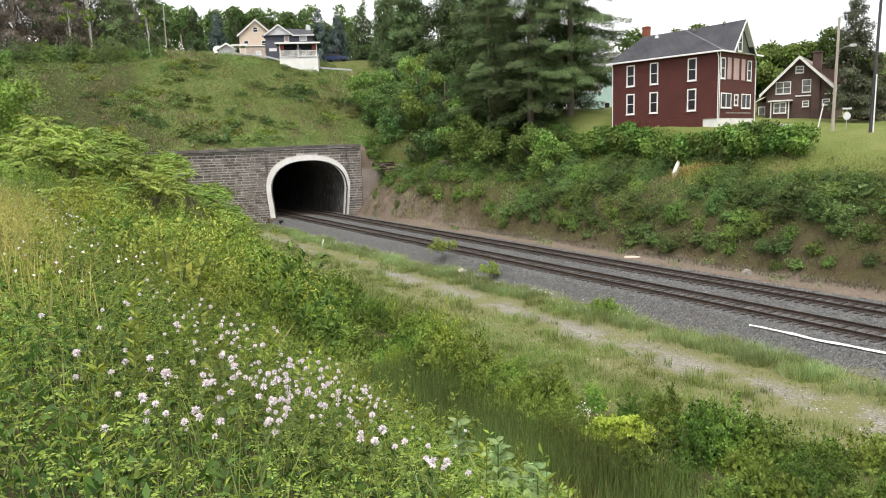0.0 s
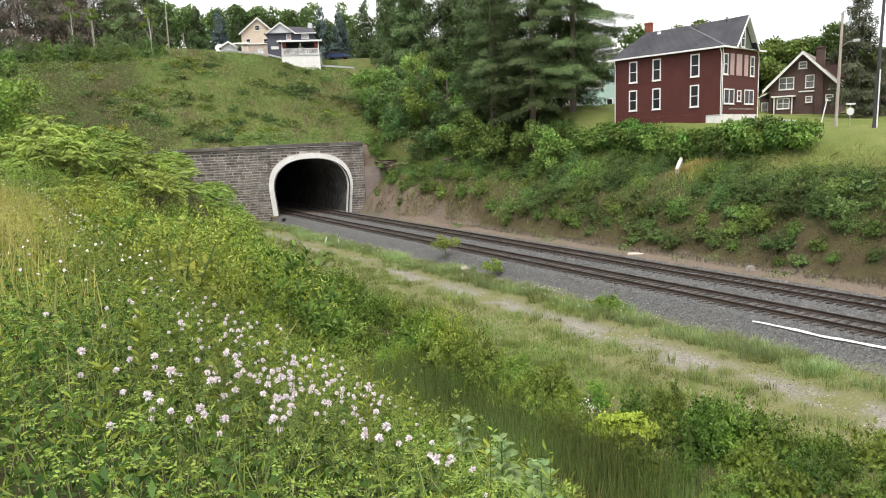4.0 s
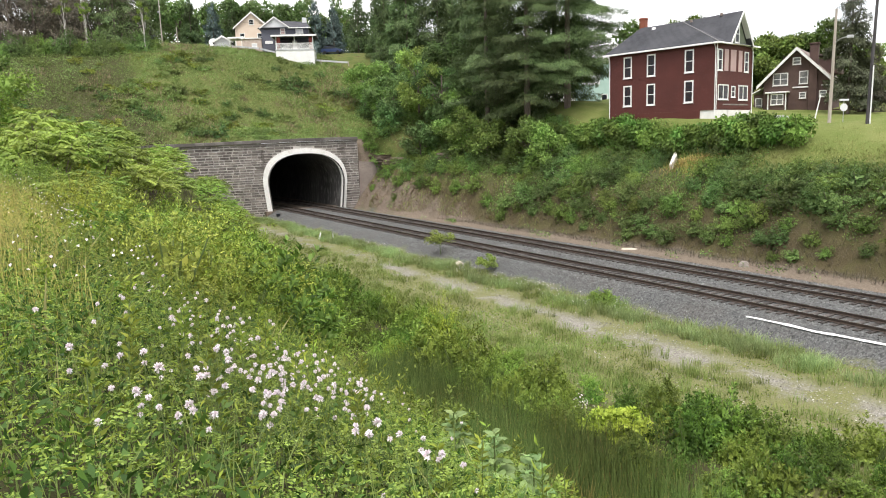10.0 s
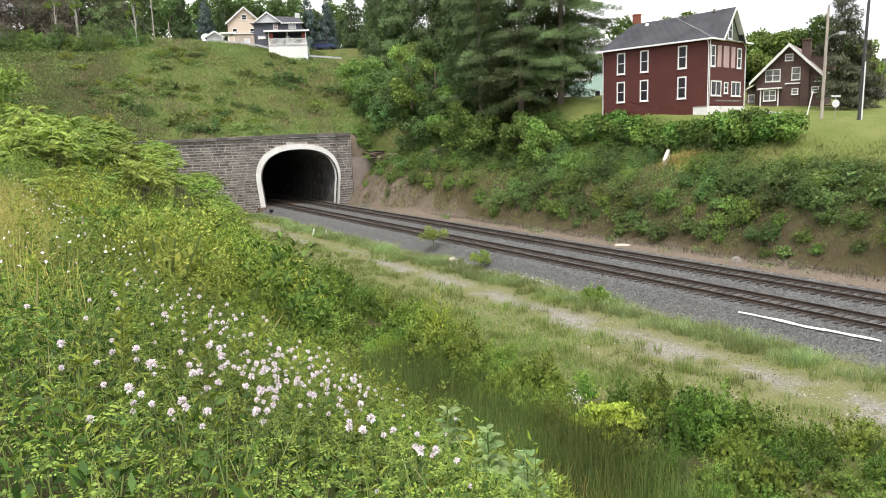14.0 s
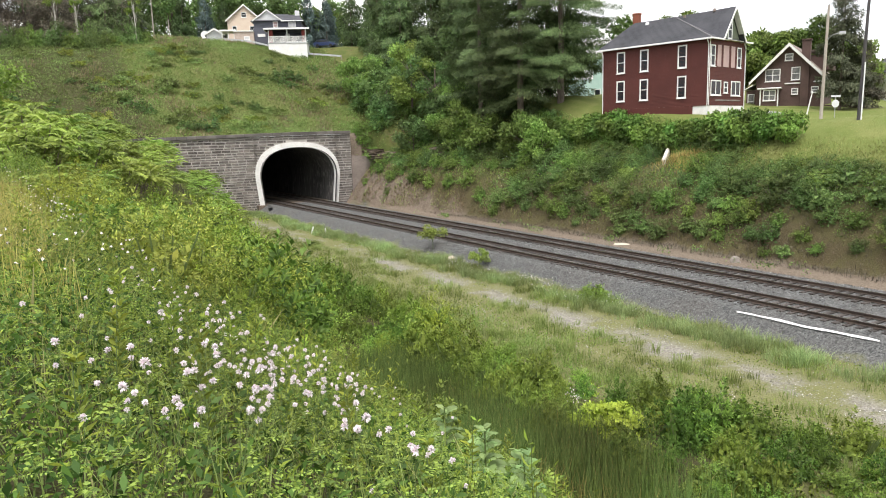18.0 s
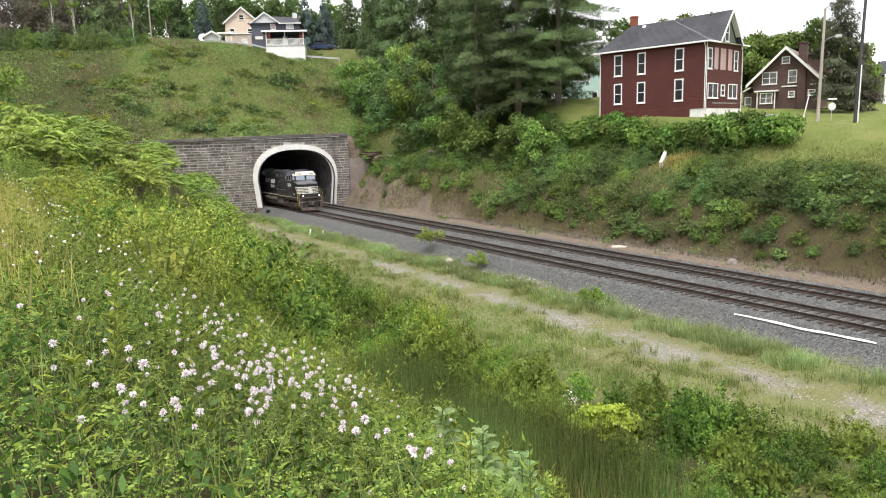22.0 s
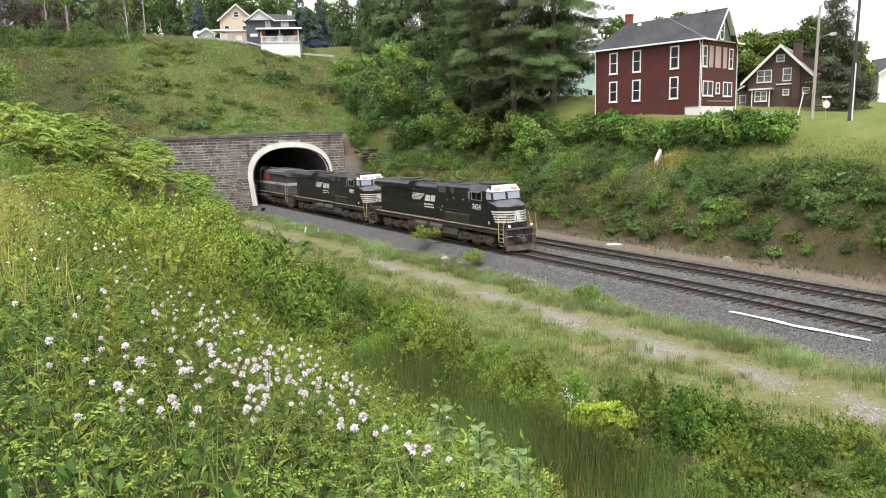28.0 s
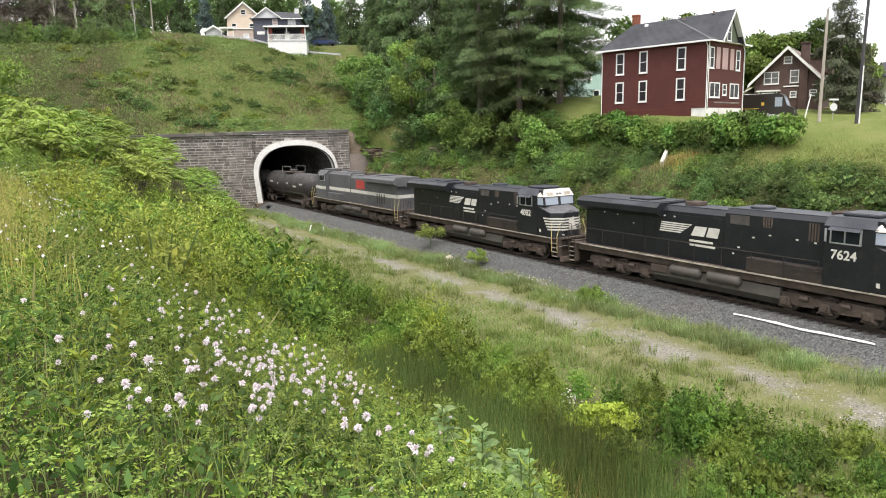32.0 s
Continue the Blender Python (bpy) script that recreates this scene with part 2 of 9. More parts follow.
M = {
    "stone": material("portal_stone", (0.115, 0.10, 0.092), (0.235, 0.208, 0.185), 0.8, 0.9, bump=0.9, c=(0.05, 0.045, 0.043), vary=0.45, fine=6),
    "mortar": material("mortar", (0.60, 0.57, 0.53), (0.34, 0.315, 0.29), 1.0, 0.95),
    "coping": material("coping_stone", (0.09, 0.082, 0.075), (0.15, 0.138, 0.125), 0.8, 0.9, bump=0.5, vary=0.2),
    "white_ring": material("whitewashed_concrete", (0.80, 0.80, 0.77), (0.70, 0.69, 0.66), 0.8, 0.8, c=(0.60, 0.57, 0.52), fine=5),
    "tunnel": material("tunnel_lining", (0.06, 0.058, 0.056), (0.12, 0.115, 0.11), 0.35, 0.9, bump=0.4, c=(0.24, 0.23, 0.22), stretch=(1, 1, 0.25)),
    "rail": material("rail_steel", (0.055, 0.043, 0.036), (0.085, 0.063, 0.05), 2.0, 0.55, metal=0.3, bump=0.1),
    "rail_top": material("rail_running_surface", (0.45, 0.44, 0.43), (0.38, 0.37, 0.36), 3.0, 0.25, metal=0.9, bump=0.02),
    "tie": material("creosoted_wood", (0.035, 0.030, 0.027), (0.075, 0.064, 0.057), 1.2, 0.9, bump=0.6, c=(0.15, 0.14, 0.13), vary=0.35, stretch=(4, 1, 1)),
    "tie_plate": material("tie_plate_rust", (0.055, 0.04, 0.032), (0.04, 0.032, 0.028), 3, 0.8),
    "red": material("oxblood_siding", (0.075, 0.021, 0.016), (0.092, 0.026, 0.020), 0.5, 0.7, bump=0.1),
    "white": material("white_paint", (0.78, 0.78, 0.76), (0.70, 0.70, 0.68), 1.2, 0.55, bump=0.05),
    "foundation": material("whitewashed_foundation", (0.74, 0.73, 0.70), (0.62, 0.61, 0.58), 1.3, 0.85),
    "roof_grey": material("asphalt_shingle_grey", (0.048, 0.05, 0.057), (0.075, 0.077, 0.085), 0.5, 0.9, bump=0.5, c=(0.06, 0.062, 0.068)),
    "roof_brown": material("asphalt_shingle_brown", (0.16, 0.13, 0.11), (0.21, 0.17, 0.15), 0.6, 0.9, bump=0.5),
    "glass": glass("window_glass", (0.02, 0.024, 0.028)),
    "blind": material("drawn_blind", (0.42, 0.30, 0.29), (0.48, 0.35, 0.33), 1.0, 0.8, bump=0.05),
    "olive": material("olive_gable_siding", (0.11, 0.13, 0.09), (0.13, 0.15, 0.105), 1.0, 0.8),
    "brick": material("chimney_brick", (0.26, 0.09, 0.055), (0.20, 0.07, 0.045), 1.5, 0.9, vary=0.15),
    "brown": material("brown_shingle_siding", (0.082, 0.053, 0.047), (0.108, 0.069, 0.060), 0.8, 0.85, bump=0.3),
    "slate_blue": material("slate_blue_siding", (0.085, 0.09, 0.115), (0.10, 0.105, 0.13), 0.8, 0.7),
    "light_grey": material("pale_grey_siding", (0.55, 0.56, 0.58), (0.60, 0.61, 0.62), 0.8, 0.7),
    "cream": material("cream_siding", (0.62, 0.50, 0.40), (0.66, 0.55, 0.45), 0.8, 0.75),
    "tan": material("tan_stone_veneer", (0.42, 0.34, 0.29), (0.50, 0.42, 0.36), 2.0, 0.9, bump=0.4),
    "teal": material("mint_siding", (0.36, 0.52, 0.46), (0.40, 0.56, 0.50), 0.8, 0.7),
    "wood_pole": material("weathered_pole_wood", (0.33, 0.29, 0.25), (0.42, 0.38, 0.33), 1.0, 0.9, stretch=(6, 6, 0.6), bump=0.5),
    "dark_pole": material("dark_pole_wood", (0.05, 0.047, 0.05), (0.085, 0.08, 0.08), 1.0, 0.9, stretch=(6, 6, 0.6), bump=0.5),
    "galv": material("galvanised_steel", (0.42, 0.43, 0.44), (0.50, 0.51, 0.52), 2.0, 0.45, metal=0.7, bump=0.05),
    "asphalt": material("asphalt", (0.10, 0.10, 0.10), (0.13, 0.13, 0.125), 0.6, 0.9),
    "porch_red": material("porch_red_paint", (0.25, 0.05, 0.04), (0.30, 0.06, 0.05), 1.0, 0.6),
    "dead_wood": material("bleached_wood", (0.55, 0.52, 0.47), (0.66, 0.63, 0.58), 2.0, 0.85, bump=0.4, stretch=(1, 1, 5)),
    "rock": material("shale_rock", (0.11, 0.085, 0.065), (0.19, 0.15, 0.115), 0.6, 0.95, bump=0.8, c=(0.06, 0.05, 0.045)),
    "pale_stone": material("pale_sandstone", (0.46, 0.40, 0.32), (0.56, 0.50, 0.42), 2.0, 0.9, bump=0.5),
    "white_tape": material("white_plastic_sheet", (0.78, 0.78, 0.77), (0.66, 0.66, 0.64), 2.0, 0.6),
    "bark": material("bark", (0.10, 0.08, 0.065), (0.17, 0.14, 0.115), 1.5, 0.95, bump=0.8, stretch=(5, 5, 1)),
    "pale_bark": material("pale_grey_bark", (0.40, 0.38, 0.34), (0.50, 0.48, 0.44), 1.5, 0.9, bump=0.4),
    "stem": material("green_stem", (0.10, 0.15, 0.05), (0.16, 0.20, 0.07), 3.0, 0.8),
    "black": material("locomotive_black", (0.008, 0.0092, 0.0135), (0.013, 0.0145, 0.019), 0.8, 0.36, bump=0.03, c=(0.02, 0.019, 0.018), fine=4, spec=0.5),
    "roof_black": material("weathered_black_roof", (0.022, 0.025, 0.032), (0.045, 0.05, 0.06), 0.8, 0.5, bump=0.05, spec=0.5),
    "grime": material("running_gear_grime", (0.066, 0.050, 0.041), (0.112, 0.086, 0.070), 1.2, 0.9, bump=0.4, c=(0.03, 0.025, 0.022)),
    "dusty_black": material("dust_browned_black", (0.022, 0.0185, 0.0165), (0.05, 0.039, 0.033), 0.7, 0.6, bump=0.05, c=(0.05, 0.04, 0.033), stretch=(0.4, 1, 1.6)),
    "tank_grime": material("fuel_tank_grime", (0.060, 0.055, 0.050), (0.095, 0.085, 0.075), 0.9, 0.75, bump=0.2),
    "nose_grey": material("antiglare_grey", (0.085, 0.085, 0.092), (0.13, 0.13, 0.135), 1.2, 0.7, c=(0.17, 0.165, 0.16), bump=0.05),
    "curtained": material("curtained_glass", (0.10, 0.105, 0.11), (0.24, 0.235, 0.225), 1.1, 0.25, bump=0.0, spec=0.5),
    "white_loco": material("locomotive_white_paint", (0.66, 0.65, 0.60), (0.52, 0.50, 0.45), 1.0, 0.5, c=(0.45, 0.42, 0.37), bump=0.03),
    "grey_loco": material("locomotive_grey_paint", (0.088, 0.09, 0.097), (0.12, 0.121, 0.126), 0.8, 0.5, c=(0.09, 0.085, 0.08), bump=0.03),
    "red_mark": material("red_emblem_paint", (0.36, 0.05, 0.05), (0.42, 0.07, 0.06), 1.0, 0.5, bump=0),
    "yellow_rail": material("handrail_yellow_paint", (0.60, 0.50, 0.20), (0.50, 0.42, 0.19), 2.0, 0.6, bump=0.05),
    "wheel": material("wheel_steel", (0.10, 0.085, 0.075), (0.15, 0.13, 0.12), 2.0, 0.6, metal=0.4, bump=0.1),
    "tank_black": material("tank_car_black", (0.035, 0.034, 0.034), (0.06, 0.056, 0.053), 0.5, 0.55, c=(0.10, 0.09, 0.08), bump=0.05),
    "van_brown": material("dark_van_paint", (0.018, 0.013, 0.011), (0.024, 0.018, 0.015), 0.8, 0.35, bump=0, spec=0.5),
    "rubber": material("tyre_rubber", (0.02, 0.02, 0.02), (0.03, 0.03, 0.03), 3.0, 0.9),
    "gold": material("gold_emblem", (0.55, 0.36, 0.06), (0.55, 0.36, 0.06), 1.0, 0.5, bump=0),
    "sign_back": material("sign_back_aluminium", (0.55, 0.56, 0.58), (0.62, 0.63, 0.64), 2.0, 0.5, bump=0),
    "car_blue": material("dark_blue_car_paint", (0.03, 0.05, 0.12), (0.04, 0.06, 0.14), 1.0, 0.3, bump=0, spec=0.5),
    "lamp": glow("headlight_glow", (1.0, 0.90, 0.72), 3.0),
    "grass_leaf": leaf_material("grass_blades", (0.17, 0.235, 0.06), (0.29, 0.36, 0.11), 0.45, third=(0.38, 0.36, 0.16)),
    "straw": leaf_material("dry_grass", (0.34, 0.28, 0.08), (0.46, 0.39, 0.14), 0.45),
    "weed_leaf": leaf_material("weed_leaves", (0.135, 0.205, 0.026), (0.27, 0.36, 0.05), third=(0.34, 0.40, 0.06)),
    "shrub_leaf": leaf_material("shrub_leaves", (0.068, 0.135, 0.022), (0.16, 0.265, 0.046)),
    "sumac_leaf": leaf_material("sumac_leaves", (0.115, 0.195, 0.03), (0.23, 0.32, 0.06), spread=0.6),
    "bramble_leaf": leaf_material("bramble_leaves", (0.072, 0.135, 0.040), (0.165, 0.255, 0.078), spread=0.8),
    "knot_leaf": leaf_material("knotweed_leaves", (0.085, 0.165, 0.03), (0.155, 0.265, 0.055)),
    "yellow_leaf": leaf_material("yellow_green_leaves", (0.32, 0.42, 0.045), (0.46, 0.55, 0.075), spread=0.7, even=0.5),
    "stalk_leaf": leaf_material("stalk_weed_leaves", (0.15, 0.20, 0.036), (0.29, 0.35, 0.065), third=(0.40, 0.42, 0.09)),
    "bright_leaf": leaf_material("bright_bank_leaves", (0.11, 0.19, 0.042), (0.215, 0.315, 0.075), spread=0.8),
    "needle_grey": leaf_material("grey_spruce_needles", (0.07, 0.085, 0.05), (0.13, 0.145, 0.085), 0.15),
    "sill_paint": material("dirty_sill_paint", (0.42, 0.38, 0.32), (0.22, 0.185, 0.15), 1.4, 0.7, c=(0.5, 0.47, 0.41), bump=0.05),
    "roof_cap": material("worn_hip_cap", (0.16, 0.16, 0.165), (0.22, 0.22, 0.22), 2.0, 0.9),
    "dead_grass": leaf_material("dead_grass_blades", (0.24, 0.20, 0.11), (0.36, 0.31, 0.19), 0.45),
    "bank_straw": leaf_material("bank_dry_grass", (0.10, 0.075, 0.045), (0.21, 0.165, 0.10)),
    "burdock_leaf": leaf_material("burdock_leaves", (0.135, 0.20, 0.07), (0.215, 0.29, 0.11)),
    "reed_leaf": leaf_material("reed_leaves", (0.075, 0.14, 0.04), (0.15, 0.22, 0.065), 0.45),
    "needle": leaf_material("spruce_needles", (0.062, 0.106, 0.042), (0.132, 0.19, 0.068), 0.12),
    "needle_blue": leaf_material("blue_spruce_needles", (0.06, 0.10, 0.095), (0.13, 0.18, 0.17), 0.15),
    "needle_brown": leaf_material("bare_conifer_twigs", (0.10, 0.092, 0.07), (0.18, 0.16, 0.12), 0.25),
    "tree_leaf": leaf_material("tree_leaves", (0.078, 0.138, 0.03), (0.15, 0.225, 0.052)),
    "hill_leaf": leaf_material("hillside_herb_leaves", (0.125, 0.185, 0.05), (0.235, 0.31, 0.10), patch=0.16, spread=0.6, even=0.75),
    "vetch_leaf": leaf_material("vetch_leaves", (0.10, 0.178, 0.030), (0.225, 0.325, 0.058)),
    "sapling_leaf": leaf_material("sapling_leaves", (0.19, 0.29, 0.06), (0.30, 0.41, 0.10), 0.35, spread=0.7, even=0.4),
    "rough_leaf": leaf_material("rough_lawn_blades", (0.21, 0.24, 0.075), (0.33, 0.345, 0.125), 0.45, third=(0.38, 0.34, 0.15), patch=0.5),
    "lawn_leaf": leaf_material("lawn_blades", (0.15, 0.175, 0.05), (0.22, 0.24, 0.085)),
    # darker than the other weed greens: shade low in the mat, put into the colour
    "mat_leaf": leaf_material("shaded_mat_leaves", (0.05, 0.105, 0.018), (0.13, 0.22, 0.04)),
    "verge_leaf": leaf_material("verge_grass_blades", (0.18, 0.255, 0.10), (0.31, 0.40, 0.17), 0.45, third=(0.34, 0.38, 0.17)),
    "wood_leaf": leaf_material("woodland_leaves", (0.075, 0.145, 0.045), (0.14, 0.235, 0.075)),
    "gravel": leaf_material("gravel_chips", (0.14, 0.135, 0.125), (0.36, 0.345, 0.32), 0.0, 0.9),
    "petal": leaf_material("flower_petals", (0.86, 0.72, 0.79), (0.92, 0.90, 0.90), 0.30, even=0.1),
}


def ground_material():
    """Soil, moss and turf by where the land lies: gravel by the rails, a worn path, bare cut banks."""
    m = bpy.data.materials.new("ground_soil")
    m.use_nodes = True
    t = m.node_tree
    p = t.nodes["Principled BSDF"]
    p.inputs["Roughness"].default_value, p.inputs["Specular IOR Level"].default_value = 0.95, 0.1
    geo = t.nodes.new("ShaderNodeNewGeometry")
    sep = t.nodes.new("ShaderNodeSeparateXYZ")
    t.links.new(geo.outputs["Position"], sep.inputs[0])
    nb = node(t, "ShaderNodeTexNoise", Scale=0.35, Detail=5.0, Roughness=0.65)
    nf = node(t, "ShaderNodeTexNoise", Scale=14.0, Detail=4.0, Roughness=0.7)
    vo = node(t, "ShaderNodeTexVoronoi", Scale=16.0)
    for n in (nb, nf, vo):
        t.links.new(geo.outputs["Position"], n.inputs["Vector"])

    def mixc(fac, a, b):
        n = t.nodes.new("ShaderNodeMix")
        n.data_type = "RGBA"
        for key, v in (("Factor", fac), ("A", a), ("B", b)):
            if isinstance(v, tuple):
                n.inputs[key].default_value = rgba(v)
            elif isinstance(v, float):
                n.inputs[key].default_value = v
            else:
                t.links.new(v, n.inputs[key])
        return n.outputs["Result"]

    def rng(sock, lo, hi, a=0.0, b=1.0):
        n = node(t, "ShaderNodeMapRange", From_Min=lo, From_Max=hi, To_Min=a, To_Max=b)
        t.links.new(sock, n.inputs["Value"])
        return n.outputs["Result"]

    def math2(op, a, b):
        n = t.nodes.new("ShaderNodeMath")
        n.operation = op
        for i, v in enumerate((a, b)):
            if isinstance(v, float):
                n.inputs[i].default_value = v
            else:
                t.links.new(v, n.inputs[i])
        return n.outputs[0]

    big, fine, cell = nb.outputs["Fac"], nf.outputs["Fac"], vo.outputs["Color"]
    turf = mixc(rng(big, 0.38, 0.62), (0.085, 0.115, 0.032), (0.15, 0.155, 0.055))
    soil = mixc(rng(fine, 0.35, 0.65), (0.045, 0.031, 0.021), (0.12, 0.083, 0.056))
    soil = mixc(rng(big, 0.45, 0.55, 0.0, 0.35), soil, (0.085, 0.095, 0.035))
    col = mixc(rng(big, 0.56, 0.64), turf, soil)
    jig = rng(big, 0.3, 0.7, -0.8, 0.8)
    yy = math2("ADD", sep.outputs["Y"], jig)
    # leaf litter under the near thicket
    col = mixc(rng(sep.outputs["Y"], -14.0, -16.0), col, mixc(fine, (0.035, 0.032, 0.018), (0.085, 0.085, 0.036)))
    # mossy flat strip with a worn gravel path
    strip = mixc(rng(fine, 0.35, 0.65), (0.125, 0.145, 0.045), (0.20, 0.20, 0.085))
    inside = rng(sep.outputs["X"], -96.0, -95.0)
    flat = math2("MULTIPLY", math2("MULTIPLY", rng(yy, -16.0, -13.5), rng(yy, -3.0, -3.6)), rng(sep.outputs["Z"], 0.3, -0.2))
    strip = mixc(rng(cell, 0.25, 0.8, 0.0, 0.35), strip, (0.22, 0.195, 0.14))
    col = mixc(flat, col, strip)
    path = mixc(cell, (0.13, 0.122, 0.105), (0.36, 0.34, 0.295))
    dpath = math2("ABSOLUTE", math2("ADD", yy, 8.0), 0.0)
    col = mixc(math2("MULTIPLY", rng(dpath, 1.5, 0.3), math2("MULTIPLY", rng(sep.outputs["Z"], 0.3, -0.2), rng(big, 0.44, 0.58))), col, path)
    # cut banks: bare earth low down
    bank = math2("MULTIPLY", inside, math2("MULTIPLY", rng(yy, 11.5, 12.5), rng(sep.outputs["Z"], 5.5, 2.0)))
    col = mixc(math2("MULTIPLY", bank, 0.8), col, soil)
    # mown lawn above
    lawn = mixc(rng(big, 0.35, 0.65), (0.125, 0.165, 0.042), (0.185, 0.205, 0.07))
    col = mixc(math2("MULTIPLY", rng(sep.outputs["Y"], 19.5, 21.5), rng(sep.outputs["X"], -70.0, -64.0)), col, lawn)
    # ballast
    tone = rng(cell, 0.0, 1.0, 0.0, 1.0)
    ball = mixc(tone, (0.034, 0.036, 0.036), (0.19, 0.194, 0.19))
    ball = mixc(rng(big, 0.42, 0.62, 0.0, 0.12), ball, (0.16, 0.12, 0.09))
    bal = math2("MULTIPLY", inside, math2("MULTIPLY", rng(yy, -4.2, -3.3), rng(yy, 9.4, 8.2)))
    col = mixc(bal, col, ball)
    dirt2 = math2("MULTIPLY", inside, math2("MULTIPLY", rng(yy, 8.2, 9.4), rng(yy, 12.9, 12.0)))
    col = mixc(math2("MULTIPLY", dirt2, 0.95), col, mixc(rng(cell, 0.1, 0.9), (0.11, 0.087, 0.068), (0.265, 0.212, 0.168)))
    t.links.new(col, p.inputs["Base Color"])
    hgt = math2("ADD", fine, math2("MULTIPLY", vo.outputs["Distance"], -1.2))
    bu = node(t, "ShaderNodeBump", Strength=0.7, Distance=0.06)
    t.links.new(hgt, bu.inputs["Height"])
    t.links.new(bu.outputs["Normal"], p.inputs["Normal"])
    return m


M["ground"] = ground_material()


# ---- geometry helpers ----
class Shape:
    """Collects faces of one part."""

    def __init__(self):
        self.v, self.f = [], []

    def add(self, verts, faces):
        n = len(self.v)
        self.v += [tuple(p) for p in verts]
        self.f += [tuple(i + n for i in q) for q in faces]
        return self

    def box(self, x0, y0, z0, x1, y1, z1, b=0.0, m=None):
        x0, x1, y0, y1, z0, z1 = min(x0, x1), max(x0, x1), min(y0, y1), max(y0, y1), min(z0, z1), max(z0, z1)
        b = min(b, (x1 - x0) * 0.3, (y1 - y0) * 0.3, (z1 - z0) * 0.3)
        if b <= 0:
            vs = [(x, y, z) for x in (x0, x1) for y in (y0, y1) for z in (z0, z1)]
            fs = [(0, 1, 3, 2), (4, 6, 7, 5), (0, 4, 5, 1), (2, 3, 7, 6), (0, 2, 6, 4), (1, 5, 7, 3)]
        else:
            vs, fs, k = [], [], {}
            for ix in (0, 1):
                for iy in (0, 1):
                    for iz in (0, 1):
                        c = ((x0, x1)[ix], (y0, y1)[iy], (z0, z1)[iz])
                        s = (1 - 2 * ix, 1 - 2 * iy, 1 - 2 * iz)
                        for a in range(3):
                            q = [c[j] + (0 if j == a else s[j] * b) for j in range(3)]
                            k[ix, iy, iz, a] = len(vs)
                            vs.append(q)
            g = lambda *q: k[q]
            for s in (0, 1):
                fs.append((g(s, 0, 0, 0), g(s, 1, 0, 0), g(s, 1, 1, 0), g(s, 0, 1, 0))[::1 if s else -1])
                fs.append((g(0, s, 0, 1), g(0, s, 1, 1), g(1, s, 1, 1), g(1, s, 0, 1))[::1 if s else -1])
                fs.append((g(0, 0, s, 2), g(1, 0, s, 2), g(1, 1, s, 2), g(0, 1, s, 2))[::1 if s else -1])
            for s in (0, 1):
                for r in (0, 1):
                    fs.append((g(s, r, 0, 0), g(s, r, 1, 0), g(s, r, 1, 1), g(s, r, 0, 1)))
                    fs.append((g(s, 0, r, 0), g(s, 1, r, 0), g(s, 1, r, 2), g(s, 0, r, 2)))
                    fs.append((g(0, s, r, 1), g(1, s, r, 1), g(1, s, r, 2), g(0, s, r, 2)))
            for ix in (0, 1):
                for iy in (0, 1):
                    for iz in (0, 1):
                        fs.append((g(ix, iy, iz, 0), g(ix, iy, iz, 1), g(ix, iy, iz, 2)))
        if m is not None:
            vs = [m @ Vector(q) for q in vs]
        return self.add(vs, fs)

    def tube(self, p, q, r0, r1=None, n=8, caps=True):
        p, q = Vector(p), Vector(q)
        r1 = r0 if r1 is None else r1
        d = (q - p).normalized()
        a = d.orthogonal().normalized()
        c = d.cross(a)
        ring = [a * math.cos(2 * math.pi * i / n) + c * math.sin(2 * math.pi * i / n) for i in range(n)]
        vs = [p + w * r0 for w in ring] + [q + w * r1 for w in ring]
        fs = [(i, (i + 1) % n, n + (i + 1) % n, n + i) for i in range(n)]
        if caps:
            fs += [tuple(range(n))[::-1], tuple(range(n, 2 * n))]
        return self.add(vs, fs)

    def pipe(self, pts, r, n=6):
        for a, b in zip(pts, pts[1:]):
            self.tube(a, b, r, r, n)
        return self

    def prism(self, poly, axis, a, b):
        """poly in the other two axes, drawn out along axis from a to b."""
        put = {"x": lambda w, u, v: (w, u, v), "y": lambda w, u, v: (u, w, v), "z": lambda w, u, v: (u, v, w)}[axis]
        n = len(poly)
        vs = [put(a, *q) for q in poly] + [put(b, *q) for q in poly]
        fs = [(i, (i + 1) % n, n + (i + 1) % n, n + i) for i in range(n)] + [tuple(range(n))[::-1], tuple(range(n, 2 * n))]
        return self.add(vs, fs)

    def lathe(self, profile, axis_p, axis_d, n=16):
        """profile: (distance along the axis, radius)."""
        d = Vector(axis_d).normalized()
        a = d.orthogonal().normalized()
        c = d.cross(a)
        vs, fs = [], []
        for s, r in profile:
            for i in range(n):
                w = 2 * math.pi * i / n
                vs.append(Vector(axis_p) + d * s + (a * math.cos(w) + c * math.sin(w)) * r)
        for j in range(len(profile) - 1):
            for i in range(n):
                fs.append((j * n + i, j * n + (i + 1) % n, (j + 1) * n + (i + 1) % n, (j + 1) * n + i))
        fs += [tuple(range(n))[::-1], tuple(range((len(profile) - 1) * n, len(profile) * n))]
        return self.add(vs, fs)


def mesh_of(shape, mat, smooth=False):
    me = bpy.data.meshes.new("mesh")
    me.from_pydata(shape.v, [], shape.f)
    bm = bmesh.new()
    bm.from_mesh(me)
    bmesh.ops.recalc_face_normals(bm, faces=bm.faces)
    bm.to_mesh(me)
    bm.free()
    if smooth:
        me.shade_smooth()
        me.set_sharp_from_angle(angle=radians(38))
    if mat:
        me.materials.append(mat)
    return me


